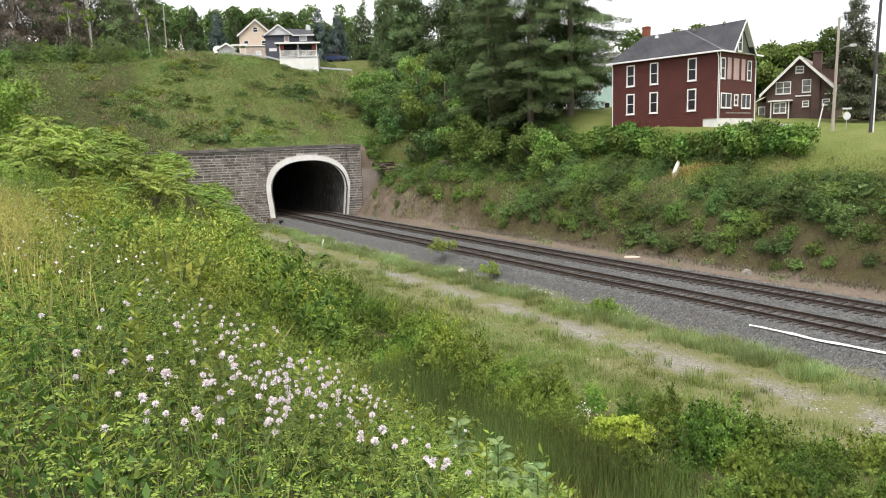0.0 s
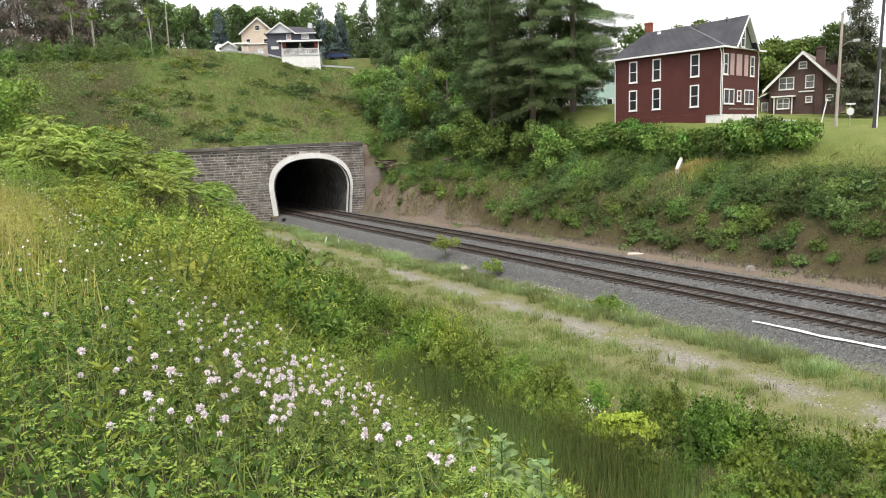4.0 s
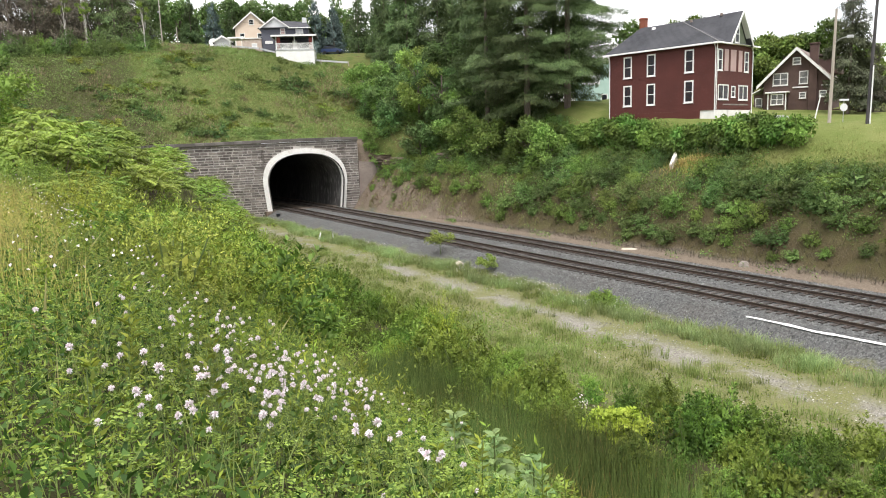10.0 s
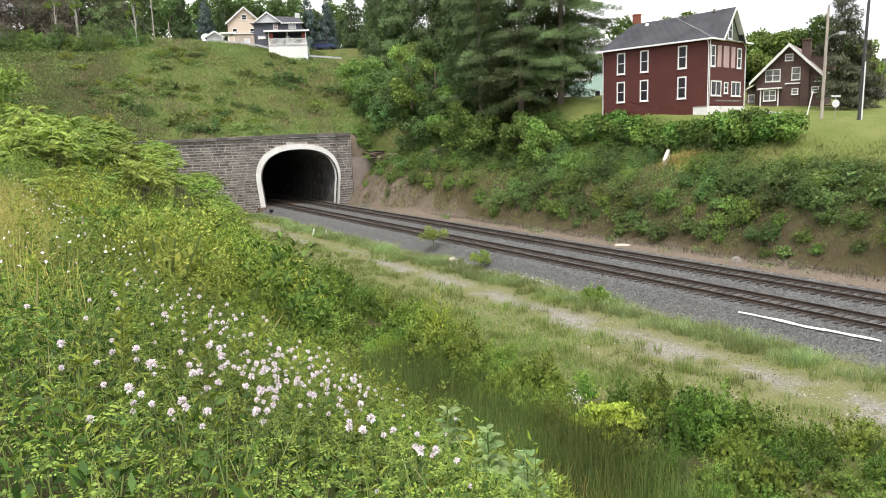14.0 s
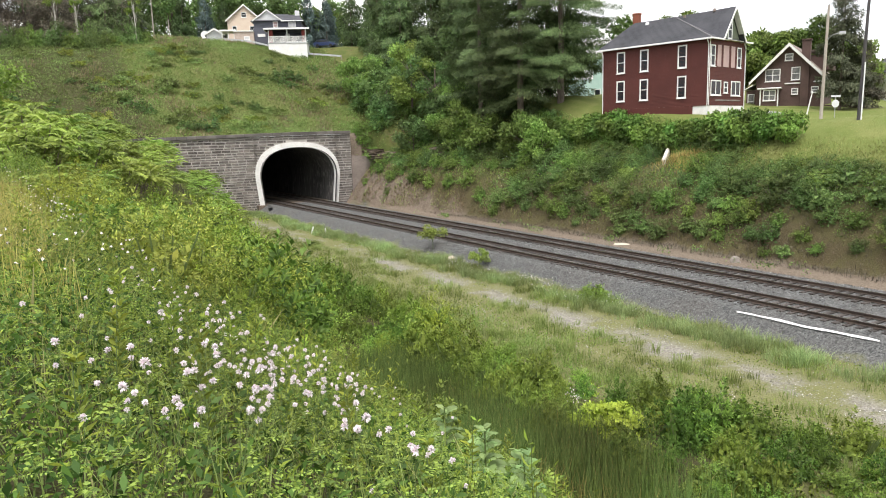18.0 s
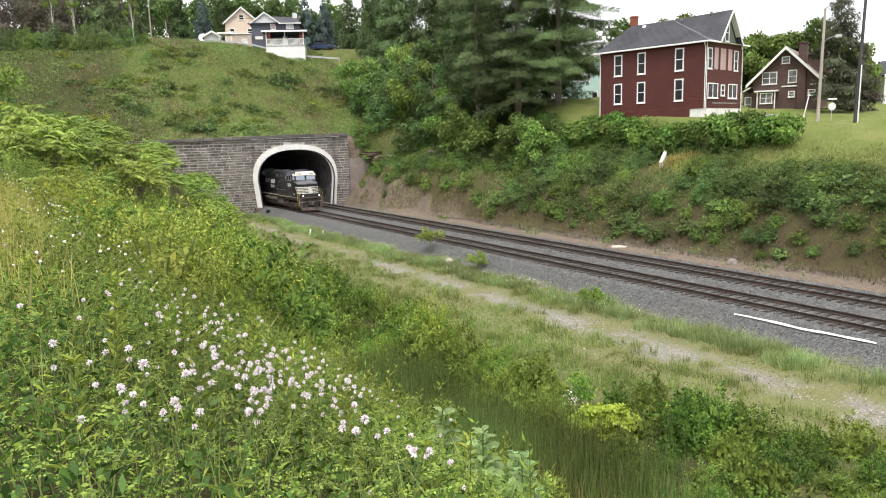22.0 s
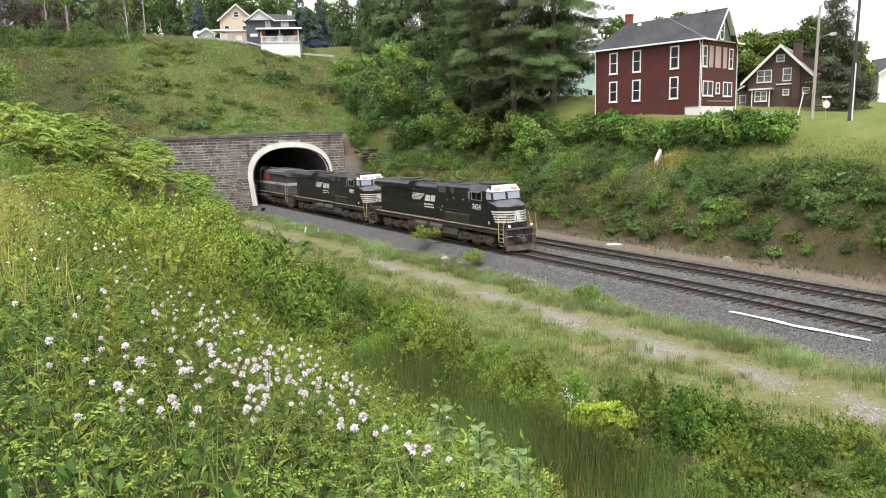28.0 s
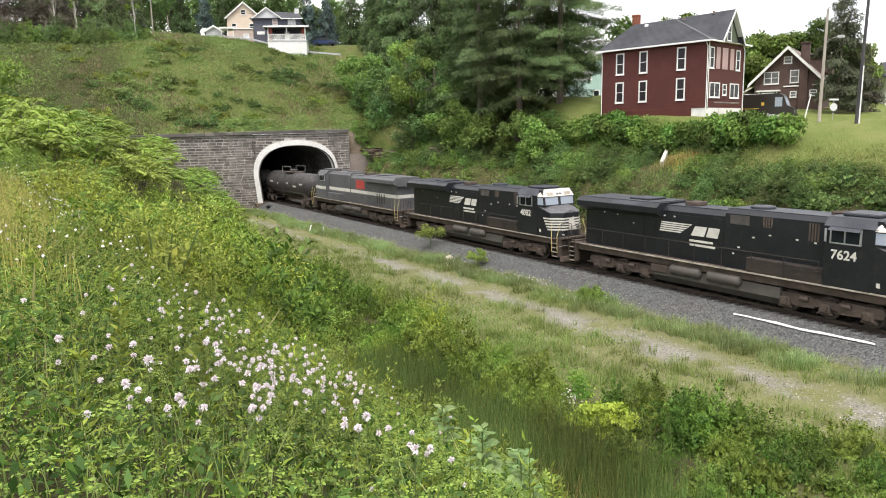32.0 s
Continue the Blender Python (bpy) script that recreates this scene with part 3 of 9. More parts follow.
def part(name, shape, mat, parent=None, label="", smooth=False):
    """One mesh object under a thing or a part."""
    ob = new(name, mesh_of(shape, mat, smooth))
    ob.parent = parent
    return tagged(ob, label) if label else ob


def thing(name, m, label, category, group="", kind=""):
    ob = new(name)
    ob.matrix_basis = m
    return tagged(ob, label, category, group, kind)


def big_mesh(name, verts, quads, mat):
    """A mesh from arrays: verts (n, 3), quads (k, 3 or 4)."""
    me = bpy.data.meshes.new(name)
    k, s = quads.shape
    me.vertices.add(len(verts))
    me.vertices.foreach_set("co", np.ascontiguousarray(verts, np.float32).ravel())
    me.loops.add(k * s)
    me.loops.foreach_set("vertex_index", np.ascontiguousarray(quads, np.int32).ravel())
    me.polygons.add(k)
    me.polygons.foreach_set("loop_start", np.arange(0, k * s, s, dtype=np.int32))
    me.update(calc_edges=True)
    me.materials.append(mat)
    return me


# ---- the lie of the land: x along the rails, y across them, rail heads at z = 0 ----
def ss(a,b,t):
    t=np.clip((np.asarray(t,float)-a)/(b-a),0,1); return t*t*(3-2*t)
def lerp(a,b,t): return a+(b-a)*t
def wav(x,y,k,s=0.0):
    return (np.sin(x*k+1.3*s+1.7*np.sin(y*k*.61+s))+np.sin(y*k*1.13+2.1*s+1.3*np.sin(x*k*.53-s)))*.5
def far_toe(x): return 12.9-4.3*ss(-60,-90,x)
def near_toe(x): return np.interp(-np.asarray(x,float),(30,65,92),(-22.,-12.4,-6.6))
def height(x,y):
    x=np.asarray(x,float);y=np.asarray(y,float)
    # uncut land
    plateau=10.0+1.4*ss(-45,-60,x)+1.6*ss(-58,-70,x)+2.0*ss(34,60,y)*ss(-60,-85,x)-2.2*ss(30,19,y)*ss(-41,-33,x)-1.1*ss(-47,-36,x)
    hill=9.0+17.5*ss(-93,-135,x)*(1-.09*ss(-5,-40,y))+8*ss(-135,-320,x)
    nearland=7.3+1.6*ss(-33,-48,y)+1.2*ss(-20,-80,x)
    road=np.abs((x+66.5)*-.37+(y-34.3)*.929); plateau=plateau-.6*np.exp(-(road/3.5)**2)*ss(-84,-76,x)*(1-ss(-46,-40,x))
    hill=hill-1.5*np.exp(-((y-17)/9)**2)*ss(-108,-122,x)*(1-ss(-128,-140,x))
    w=ss(-8,12,y); land=lerp(nearland,plateau,w)
    h=ss(-88,-97,x-.176*(y-2.4)*ss(20,10,y)); land=np.maximum(land,0)*(1-h)+hill*h
    land=land+.35*wav(x,y,.16,1)*ss(4,12,np.abs(y-2))
    # cutting
    bed=-0.95+.06*wav(x,y,.9,2)
    bed=bed-.55*np.exp(-((y+19.8)/1.8)**2)*(1-ss(-30,-45,x))
    bal=.72*ss(-3.6,-2.0,y)*(1-ss(6.9,8.6,y)); bed=np.where(bal>.02,-.95+bal+.015*wav(x,y,3.,3),bed)
    bed=bed+.25*ss(8.6,10,y)
    fs=np.maximum(0,y-far_toe(x)); ns=np.maximum(0,near_toe(x)-y)
    cf=fs*(.92+.35*np.exp(-((fs-3)/3)**2))*(1+.10*wav(x,y,.42,4))
    cn=ns*(.86-.14*ss(-25,-50,x)+.10*ss(-60,-80,x))*(1+.05*wav(x,y,.5,5))
    cut=bed+np.where(fs>0,cf,cn)
    sk=x-.176*(y-2.4)
    cut=np.where(y>9.6,cut+34*ss(lerp(-93.8,-90.5,ss(13.0,15.5,y)),-100.0,sk),np.where(sk<-95.0,1e3,cut))
    k=.8
    m=np.minimum(land,cut); sm=m-k*np.log(np.exp(-np.clip((land-m)/k,0,30))+np.exp(-np.clip((cut-m)/k,0,30)))
    return np.where((fs>0)|(ns>0)|(sk<-95.0),np.where((sk<-95.0)&(y<=9.6),land,sm),cut)


def spaced(stops):
    """Grid lines: (from, to, step) runs."""
    out = []
    for a, b, s in stops:
        out += list(np.arange(a, b, s))
    return np.array(sorted(set(np.round(out, 3))))


def build_ground():
    xs = spaced([(-2500, -400, 300), (-400, -170, 23), (-170, -101, 1.6), (-101, -92, 0.4), (-92, -30, 1.1), (-30, 14, 0.55), (14, 60, 4), (60, 300, 40), (300, 2600, 330)])
    ys = spaced([(-2500, -300, 300), (-300, -60, 30), (-60, -40, 2), (-40, -12, 0.5), (-12, 30, 0.45), (30, 70, 1.5), (70, 300, 23), (300, 2600, 330)])
    gx, gy = np.meshgrid(xs, ys, indexing="ij")
    gz = height(gx, gy)
    rs = np.random.RandomState(3)
    gz = gz + rs.uniform(-1, 1, gz.shape) * 0.03 * (np.abs(gy - 2.2) > 7)
    n, m = gx.shape
    idx = np.arange(n * m).reshape(n, m)
    quads = np.stack([idx[:-1, :-1], idx[1:, :-1], idx[1:, 1:], idx[:-1, 1:]], -1).reshape(-1, 4)
    cx = (gx[:-1, :-1] + gx[1:, 1:]).ravel() / 2
    cy = (gy[:-1, :-1] + gy[1:, 1:]).ravel() / 2
    four = np.stack([gz[:-1, :-1], gz[1:, :-1], gz[1:, 1:], gz[:-1, 1:]])
    jump = (four.max(0) - four.min(0)).ravel()
    keep = ~((cx < -92.5) & (cx > -97.5) & (cy > -3.6) & (cy < 9.3) & (jump > 2))
    me = big_mesh("ground", np.stack([gx, gy, gz], -1).reshape(-1, 3), quads[keep], M["ground"])
    me.shade_smooth()
    tagged(new("ground", me), "green and earthy cutting with gravel track bed and worn path", "ground", kind="structure")


build_ground()

# ---- tunnel portal ----
PORTAL = pose(-94.3, 2.4, 0, 0, 0, 90 - 10)   # local x runs along the wall to the far side, -y faces the approach


def horseshoe(half, spring, top, base, n=20, lean=0.45):
    """Outline of the opening from one foot over the crown to the other."""
    pts = [(-half + lean, base)]
    for i in range(n + 1):
        a = math.pi - math.pi * i / n
        c, s = math.cos(a), math.sin(a)
        k = (abs(c) ** 2.4 + abs(s) ** 2.4) ** (-1 / 2.4)
        pts.append((half * c * k, spring + (top - spring) * s * k))
    pts.append((half - lean, base))
    return pts


def strip_between(a, b, y0, y1):
    """A band between two outlines with front, back, soffit and outer faces."""
    s, n = Shape(), len(a)
    vs = [(p[0], y, p[1]) for pts in (a, b) for y in (y0, y1) for p in pts]
    fs = []
    for i in range(n - 1):
        for p, q in ((0, 2), (1, 3), (0, 1), (2, 3)):
            fs.append((p * n + i, p * n + i + 1, q * n + i + 1, q * n + i))
    for p in (0, n - 1):
        fs.append((p, n + p, 3 * n + p, 2 * n + p))
    return s.add(vs, fs)


def build_portal():
    root = thing("tunnel_portal", PORTAL, "dark coursed-stone tunnel portal with a whitewashed arch ring", "tunnel portal", kind="structure")
    inner, outer = horseshoe(5.15, 3.4, 7.45, -1.0), horseshoe(5.85, 3.5, 8.15, -1.0)
    part("arch_ring", strip_between(inner, outer, -0.18, 0.9), M["white_ring"], root, "peeling whitewashed concrete arch ring", True)
    # rough backing of mortar between the stones
    s = Shape()
    left, right, n = -24.0, 7.6, len(outer)
    top = lambda u: 9.05 + 0.016 * u if u < 0 else 9.05
    cols = [(left, -1.5), (-5.9, -1.5)] + [p for p in outer] + [(5.9, -1.5), (right, -1.5)]
    vs, fs = [], []
    for (u, z) in cols:
        for y in (0.0, 1.3):
            vs += [(u, y, z), (u, y, top(u))]
    for i in range(len(cols) - 1):
        a, b = i * 4, i * 4 + 4
        if abs(cols[i][0] - cols[i + 1][0]) < 1e-6:
            continue
        fs += [(a, b, b + 1, a + 1), (a + 2, a + 3, b + 3, b + 2), (a + 1, b + 1, b + 3, a + 3), (a, a + 2, b + 2, b)]
    e = (len(cols) - 1) * 4
    fs += [(0, 1, 3, 2), (e, e + 2, e + 3, e + 1)]
    part("wall_core", s.add(vs, fs), M["mortar"], root, "pale lime mortar joints")
    # coping in two courses
    for k in range(26):
        u0 = left + k * 1.22
        u1 = min(u0 + 1.2, right)
        if u1 <= u0:
            break
        z = top((u0 + u1) / 2)
        part("coping_stone", Shape().box(u0, -0.38, z + 0.02, u1, 1.35, z + 0.46, 0.04), M["coping"], root)
    return root, top, left, right


portal, wall_top, WALL_L, WALL_R = build_portal()


def build_tunnel():
    root = thing("tunnel_bore", pose(0, 0, 0), "dark sooty stone-lined railway tunnel bore", "tunnel", kind="structure")
    prof = horseshoe(5.15, 3.4, 7.45, -1.0)
    s, n = Shape(), len(prof)
    stations = [-93.6, -104, -118, -140, -200, -280, -360]
    vs = []
    for k, x in enumerate(stations):
        for u, z in prof:
            # the first ring follows the slanted face
            vs.append((x - 0.0 + (u * 0.176 if k == 0 else 0), 2.4 + u, z))
    fs = [(k * n + i, k * n + i + 1, (k + 1) * n + i + 1, (k + 1) * n + i) for k in range(len(stations) - 1) for i in range(n - 1)]
    part("lining", s.add(vs, fs), M["tunnel"], root, "sooty dark lining with pale lime streaks", True)
    part("floor_slab", Shape().box(-361, -3.4, -1.4, -94.5, 8.2, -0.25), M["rock"], root, "dark crushed stone floor")
    part("end_wall", Shape().box(-361.5, -4, -1, -360.5, 9, 9), M["tunnel"], root)


build_tunnel()

# ---- track ----
YF = 4.6


def rail_shape(x0, x1, y):
    prof = [(-0.075, -0.17), (0.075, -0.17), (0.075, -0.155), (0.012, -0.135), (0.012, -0.05), (0.036, -0.035), (0.036, -0.006), (0.028, 0.0), (-0.028, 0.0), (-0.036, -0.006), (-0.036, -0.035), (-0.012, -0.05), (-0.012, -0.135), (-0.075, -0.155)]
    return Shape().prism([(y + a, b) for a, b in prof], "x", x0, x1)


def tie_shape():
    return Shape().box(-0.12, -1.30, -0.36, 0.12, 1.30, -0.17, 0.012)


def build_track(y, label, first):
    root = thing("railway_track", pose(0, y, 0), label, "railway track", "tracks through the cutting", kind="structure")
    for s in (-0.7525, 0.7525):
        r = part("rail", rail_shape(-358, 60, s), M["rail"], root, "brown steel rail with a polished head")
        part("running_surface", Shape().box(-358, s - 0.026, -0.001, 60, s + 0.026, 0.004), M["rail_top"], r)
    return root


TRACKS = [build_track(0.0, "worn steel track on dark timber ties in grey ballast", 1), build_track(YF, "second steel track on dark timber ties in grey ballast", 2)]


# ---- houses ----
HOUSE = Matrix.Translation((-57.06, 23.45, 0)) @ Matrix(((0.982, -0.188, 0, 0), (0.188, 0.982, 0, 0), (0, 0, 1, 0), (0, 0, 0, 1)))


def window(parent, face, a, z0, b, z1, frame_mat, pane_mat, bars=1, mull=0, t=0.11, name="window"):
    """A window unit standing in a wall. face: (fixed axis, plane, outward sign); a to b along the wall."""
    ax, pl, sg = face

    def bx(s, u0, w0, u1, w1, d0, d1):
        p0, p1 = pl + sg * d0, pl + sg * d1
        if ax == "y":
            s.box(u0, p0, w0, u1, p1, w1, 0.008)
        else:
            s.box(p0, u0, w0, p1, u1, w1, 0.008)
        return s
    s = Shape()
    bx(s, a, z0, a + t, z1, 0.003, 0.07), bx(s, b - t, z0, b, z1, 0.003, 0.07)
    bx(s, a + t, z1 - t, b - t, z1, 0.003, 0.07), bx(s, a + t, z0, b - t, z0 + t, 0.003, 0.07)
    win = part(name, s, frame_mat, parent, "white-framed sash window")
    for k in range(mull):
        u = a + (b - a) * (k + 1) / (mull + 1)
        part("mullion", bx(Shape(), u - 0.05, z0 + t, u + 0.05, z1 - t, 0.003, 0.06), frame_mat, win)
    for k in range(bars):
        z = z0 + (z1 - z0) * (k + 1) / (bars + 1)
        part("meeting_rail", bx(Shape(), a + t, z - 0.035, b - t, z + 0.035, 0.003, 0.055), frame_mat, win)
    part("pane", bx(Shape(), a + t, z0 + t, b - t, z1 - t, 0.003, 0.02), pane_mat, win, "dark window glass")
    part("sill", bx(Shape(), a - 0.05, z0 - 0.06, b + 0.05, z0 - 0.002, 0.003, 0.12), frame_mat, win)
    return win


def build_red_house():
    """Side of 12 m along x, front of 7.3 m along y at x = 12."""
    L, W, Z0, ZE = 12.0, 7.6, 10.75, 17.0
    root = thing("red_house", HOUSE, "two-storey oxblood-red sided house with white trim, grey shingle roof", "house")
    wall = part("wall", Shape().box(0, 0, Z0, L, W, ZE, 0.02), M["red"], root, "oxblood-red lap siding")
    s = Shape()
    for k in range(int((ZE - Z0) / 0.13)):
        z = Z0 + 0.13 * k
        s.add([(0, -0.004, z + 0.13), (L, -0.004, z + 0.13), (L, -0.022, z), (0, -0.022, z), (L, -0.002, z), (0, -0.002, z)], [(0, 1, 2, 3), (3, 2, 4, 5)])
        s.add([(L + 0.004, 0, z + 0.13), (L + 0.004, W, z + 0.13), (L + 0.022, W, z), (L + 0.022, 0, z), (L + 0.002, W, z), (L + 0.002, 0, z)], [(0, 1, 2, 3), (3, 2, 4, 5)])
    tagged(part("lap_siding", s, M["red"], wall), kind="stuff")
    part("lower_wall", Shape().box(0.0, -0.02, 9.6, 10.4, 0.3, Z0 - 0.004, 0.01), M["red"], root, "oxblood-red boarding down to the ground")
    part("foundation", Shape().box(0.04, 0.05, 8.2, L - 0.03, W - 0.05, Z0, 0.02), M["foundation"], root, "whitewashed masonry foundation")
    for y0, y1 in ((0.2, 2.1), (2.5, 4.6), (5.0, 7.3)):
        part("foundation_panel", Shape().box(L - 0.02, y0, 9.6, L + 0.05, y1, Z0 - 0.06, 0.02), M["foundation"], root)
    # main hip roof sinking towards the front gable
    o, e = 0.45, 17.02
    hip = Shape().add([(-o, -o, e), (L + o, -o, e), (L + o, W + o, e), (-o, W + o, e), (1.4, W / 2, 20.0), (6.2, W / 2, 20.0)],
                      [(0, 1, 5, 4), (3, 4, 5, 2), (0, 4, 3), (1, 2, 5), (0, 3, 2, 1)])
    roof = part("roof", hip, M["roof_grey"], root, "dark grey asphalt-shingle hip roof")
    s = Shape()
    for k in range(1, 22):
        f = k / 22
        y, z = -o + (W / 2 + o) * f, e + (20.0 - e) * f
        xa, xb = -o + (1.4 + o) * f, (L + o) + (6.2 - L - o) * f
        s.add([(xa, y, z + 0.035), (xb, y, z + 0.035), (xb, y - 0.03, z - 0.01), (xa, y - 0.03, z - 0.01), (xa, y + 0.25, z + 0.2 + 0.02), (xb, y + 0.25, z + 0.2 + 0.02)], [(0, 1, 2, 3)])
    tagged(part("shingle_relief", s, M["roof_grey"], roof), kind="stuff")
    part("hip_cap", Shape().tube((L + o, -o, e + 0.02), (6.2, W / 2, 20.02), 0.07, 0.07, 6), M["roof_cap"], roof, "pale worn hip cap")
    # steep cross gable over the front
    gy0, gy1, zp = 2.0, 6.1, 20.0
    gm = (gy0 + gy1) / 2
    gab = part("gable_wall", Shape().prism([(gy0 + 0.15, e), (gy1 - 0.15, e), (gm, zp - 0.25)], "x", 8.6, L + 0.12), M["olive"], root, "olive-green gable end")
    s = Shape()
    for ya, sg in ((gy0 - 0.25, 1), (gy1 + 0.25, -1)):
        s.add([(8.6, ya, e - 0.1), (L + 0.55, ya, e - 0.1), (L + 0.55, gm, zp + 0.02), (6.0, gm, zp - 0.1),
               (8.6, ya, e + 0.06), (L + 0.55, ya, e + 0.06), (L + 0.55, gm, zp + 0.2), (6.0, gm, zp + 0.04)],
              [(0, 1, 2, 3), (4, 7, 6, 5), (0, 4, 5, 1), (1, 5, 6, 2), (3, 2, 6, 7), (0, 3, 7, 4)])
    part("gable_roof", s, M["roof_grey"], root, "dark grey shingle gable roof")
    for ya in (gy0 - 0.27, gy1 + 0.27):
        q = Shape().add([(L + 0.56, ya, e - 0.16), (L + 0.56, gm, zp - 0.02), (L + 0.56, gm, zp + 0.22), (L + 0.56, ya, e + 0.10),
                         (L + 0.64, ya, e - 0.16), (L + 0.64, gm, zp - 0.02), (L + 0.64, gm, zp + 0.22), (L + 0.64, ya, e + 0.10)],
                        [(0, 1, 2, 3), (4, 7, 6, 5), (0, 4, 5, 1), (3, 2, 6, 7), (0, 3, 7, 4), (1, 5, 6, 2)])
        part("barge_board", q, M["white"], root, "white barge board")
        # enclosed soffit of the deep gable overhang
        part("gable_soffit", Shape().add([(L + 0.1, ya, e - 0.12), (L + 0.56, ya, e - 0.12), (L + 0.56, gm, zp), (L + 0.1, gm, zp)], [(0, 1, 2, 3)]), M["white"], root)
    window(root, ("x", L + 0.12, 1), 3.3, 17.15, 4.2, 18.9, M["white"], M["glass"], 1)
    for a, b in ((1.75, 2.75), (4.53, 5.5), (8.73, 9.7)):
        window(root, ("y", 0, -1), a, 14.45, b, 16.65, M["white"], M["glass"], 1, t=0.13)
        window(root, ("y", 0, -1), a, 11.55, b, 13.7, M["white"], M["glass"], 1, t=0.13)
    for a, b, pm in ((0.2, 1.1, "glass"), (5.7, 6.6, "glass")):
        window(root, ("x", L, 1), a, 14.45, b, 16.45, M["white"], M[pm], 1)
    for a, b in ((1.55, 2.35), (2.8, 3.95), (4.45, 5.25)):
        part("blind_panel", Shape().box(L + 0.003, a, 14.45, L + 0.04, b, 16.5, 0.01), M["blind"], root, "faded pink boarded panel")
    window(root, ("x", L, 1), 0.35, 11.7, 2.45, 13.15, M["white"], M["glass"], 0, mull=1)
    window(root, ("x", L, 1), 3.05, 11.95, 3.9, 13.05, M["white"], M["glass"], 1)
    window(root, ("x", L, 1), 4.6, 11.7, 6.6, 13.15, M["white"], M["glass"], 0, mull=1)
    part("sign_residue", Shape().box(L + 0.004, 1.4, 11.18, L + 0.03, 6.8, 11.32, 0.01), M["stone"], root, "grey weathered band under the front windows")
    # gutters, fascia and pipes
    part("gutter", Shape().box(-o - 0.02, -o - 0.12, e - 0.14, L + o + 0.1, -o + 0.02, e + 0.02, 0.02), M["white"], root, "white eaves gutter")
    part("gutter", Shape().box(L + o - 0.02, -o + 0.02, e - 0.14, L + o + 0.11, gy0 - 0.3, e + 0.02, 0.02), M["white"], root)
    part("gutter", Shape().box(L + o - 0.02, gy1 + 0.3, e - 0.14, L + o + 0.11, W + o + 0.1, e + 0.02, 0.02), M["white"], root)
    part("soffit", Shape().box(-o, -o, e - 0.03, L + o, W + o, e - 0.004), M["white"], root)
    for x, y in ((L - 0.06, -0.08), (L + 0.08, W - 0.1), (0.05, -0.08)):
        ext = 0.3 if x > 1 else 0.0
        pts = [(x + ext * 0, y - 0.35, e - 0.1), (x, y, e - 0.55), (x, y, 10.0)]
        part("downpipe", Shape().pipe(pts, 0.045, 6), M["white"], root, "white downpipe")
    for y0 in (0.0, W - 0.12):
        part("corner_board", Shape().box(L + 0.003, y0, Z0, L + 0.035, y0 + 0.12, e - 0.04), M["white"], root)
    # chimney
    part("chimney", Shape().box(1.1, 3.9, 19.0, 1.75, 4.55, 20.9, 0.03).box(1.05, 3.85, 20.9, 1.8, 4.6, 21.05, 0.02), M["brick"], root, "red brick chimney with lead flashing")
    part("roof_vent", Shape().lathe([(0, 0.22), (0.25, 0.2), (0.3, 0.05)], (3.3, 3.2, 19.5), (0, 0, 1), 10), M["white"], root, "white roof vent")
    part("roof_vent", Shape().lathe([(0, 0.14), (0.22, 0.13), (0.26, 0.04)], (7.4, 3.5, 19.75), (0, 0, 1), 8), M["roof_brown"], root)
    part("roof_vent", Shape().lathe([(0, 0.14), (0.25, 0.13), (0.3, 0.04)], (10.4, 3.9, 20.0), (0, 0, 1), 8), M["roof_brown"], root)


build_red_house()


def gable_roof(s, x0, x1, y0, y1, ze, zr, over=0.4, thick=0.18, axis="y"):
    """Two slabs; the ridge runs along the axis."""
    if axis == "y":
        xm = (x0 + x1) / 2
        k = (zr - ze) / (xm - x0)
        for sg, xe in ((-1, x0 - over), (1, x1 + over)):
            zl = ze - k * over
            vs = [(xe, y0 - over, zl), (xm, y0 - over, zr), (xm, y1 + over, zr), (xe, y1 + over, zl)]
            s.add(vs + [(a, b, c + thick) for a, b, c in vs], [(0, 1, 2, 3), (4, 7, 6, 5), (0, 4, 5, 1), (1, 5, 6, 2), (2, 6, 7, 3), (3, 7, 4, 0)])
    else:
        ym = (y0 + y1) / 2
        k = (zr - ze) / (ym - y0)
        for sg, ye in ((-1, y0 - over), (1, y1 + over)):
            zl = ze - k * over
            vs = [(x0 - over, ye, zl), (x0 - over, ym, zr), (x1 + over, ym, zr), (x1 + over, ye, zl)]
            s.add(vs + [(a, b, c + thick) for a, b, c in vs], [(0, 1, 2, 3), (4, 7, 6, 5), (0, 4, 5, 1), (1, 5, 6, 2), (2, 6, 7, 3), (3, 7, 4, 0)])
    return s


def barge(root, x0, x1, y, ze, zr, over, mat, w=0.3):
    xm = (x0 + x1) / 2
    k = (zr - ze) / (xm - x0)
    for xe in (x0 - over, x1 + over):
        zl = ze - k * over
        vs = [(xe, y, zl - w + 0.1), (xm, y, zr - w + 0.1), (xm, y, zr + 0.2), (xe, y, zl + 0.2)]
        part("barge_board", Shape().add(vs + [(a, y - 0.06, c) for a, b, c in vs], [(0, 1, 2, 3), (4, 7, 6, 5), (0, 4, 5, 1), (2, 6, 7, 3), (0, 3, 7, 4), (1, 5, 6, 2)]), mat, root, "white barge board")


# view-facing frame for houses across the street: x to the side, -y towards the cutting
def facing(x, y, turn):
    return pose(x, y, 0, 0, 0, 59.3 + turn)


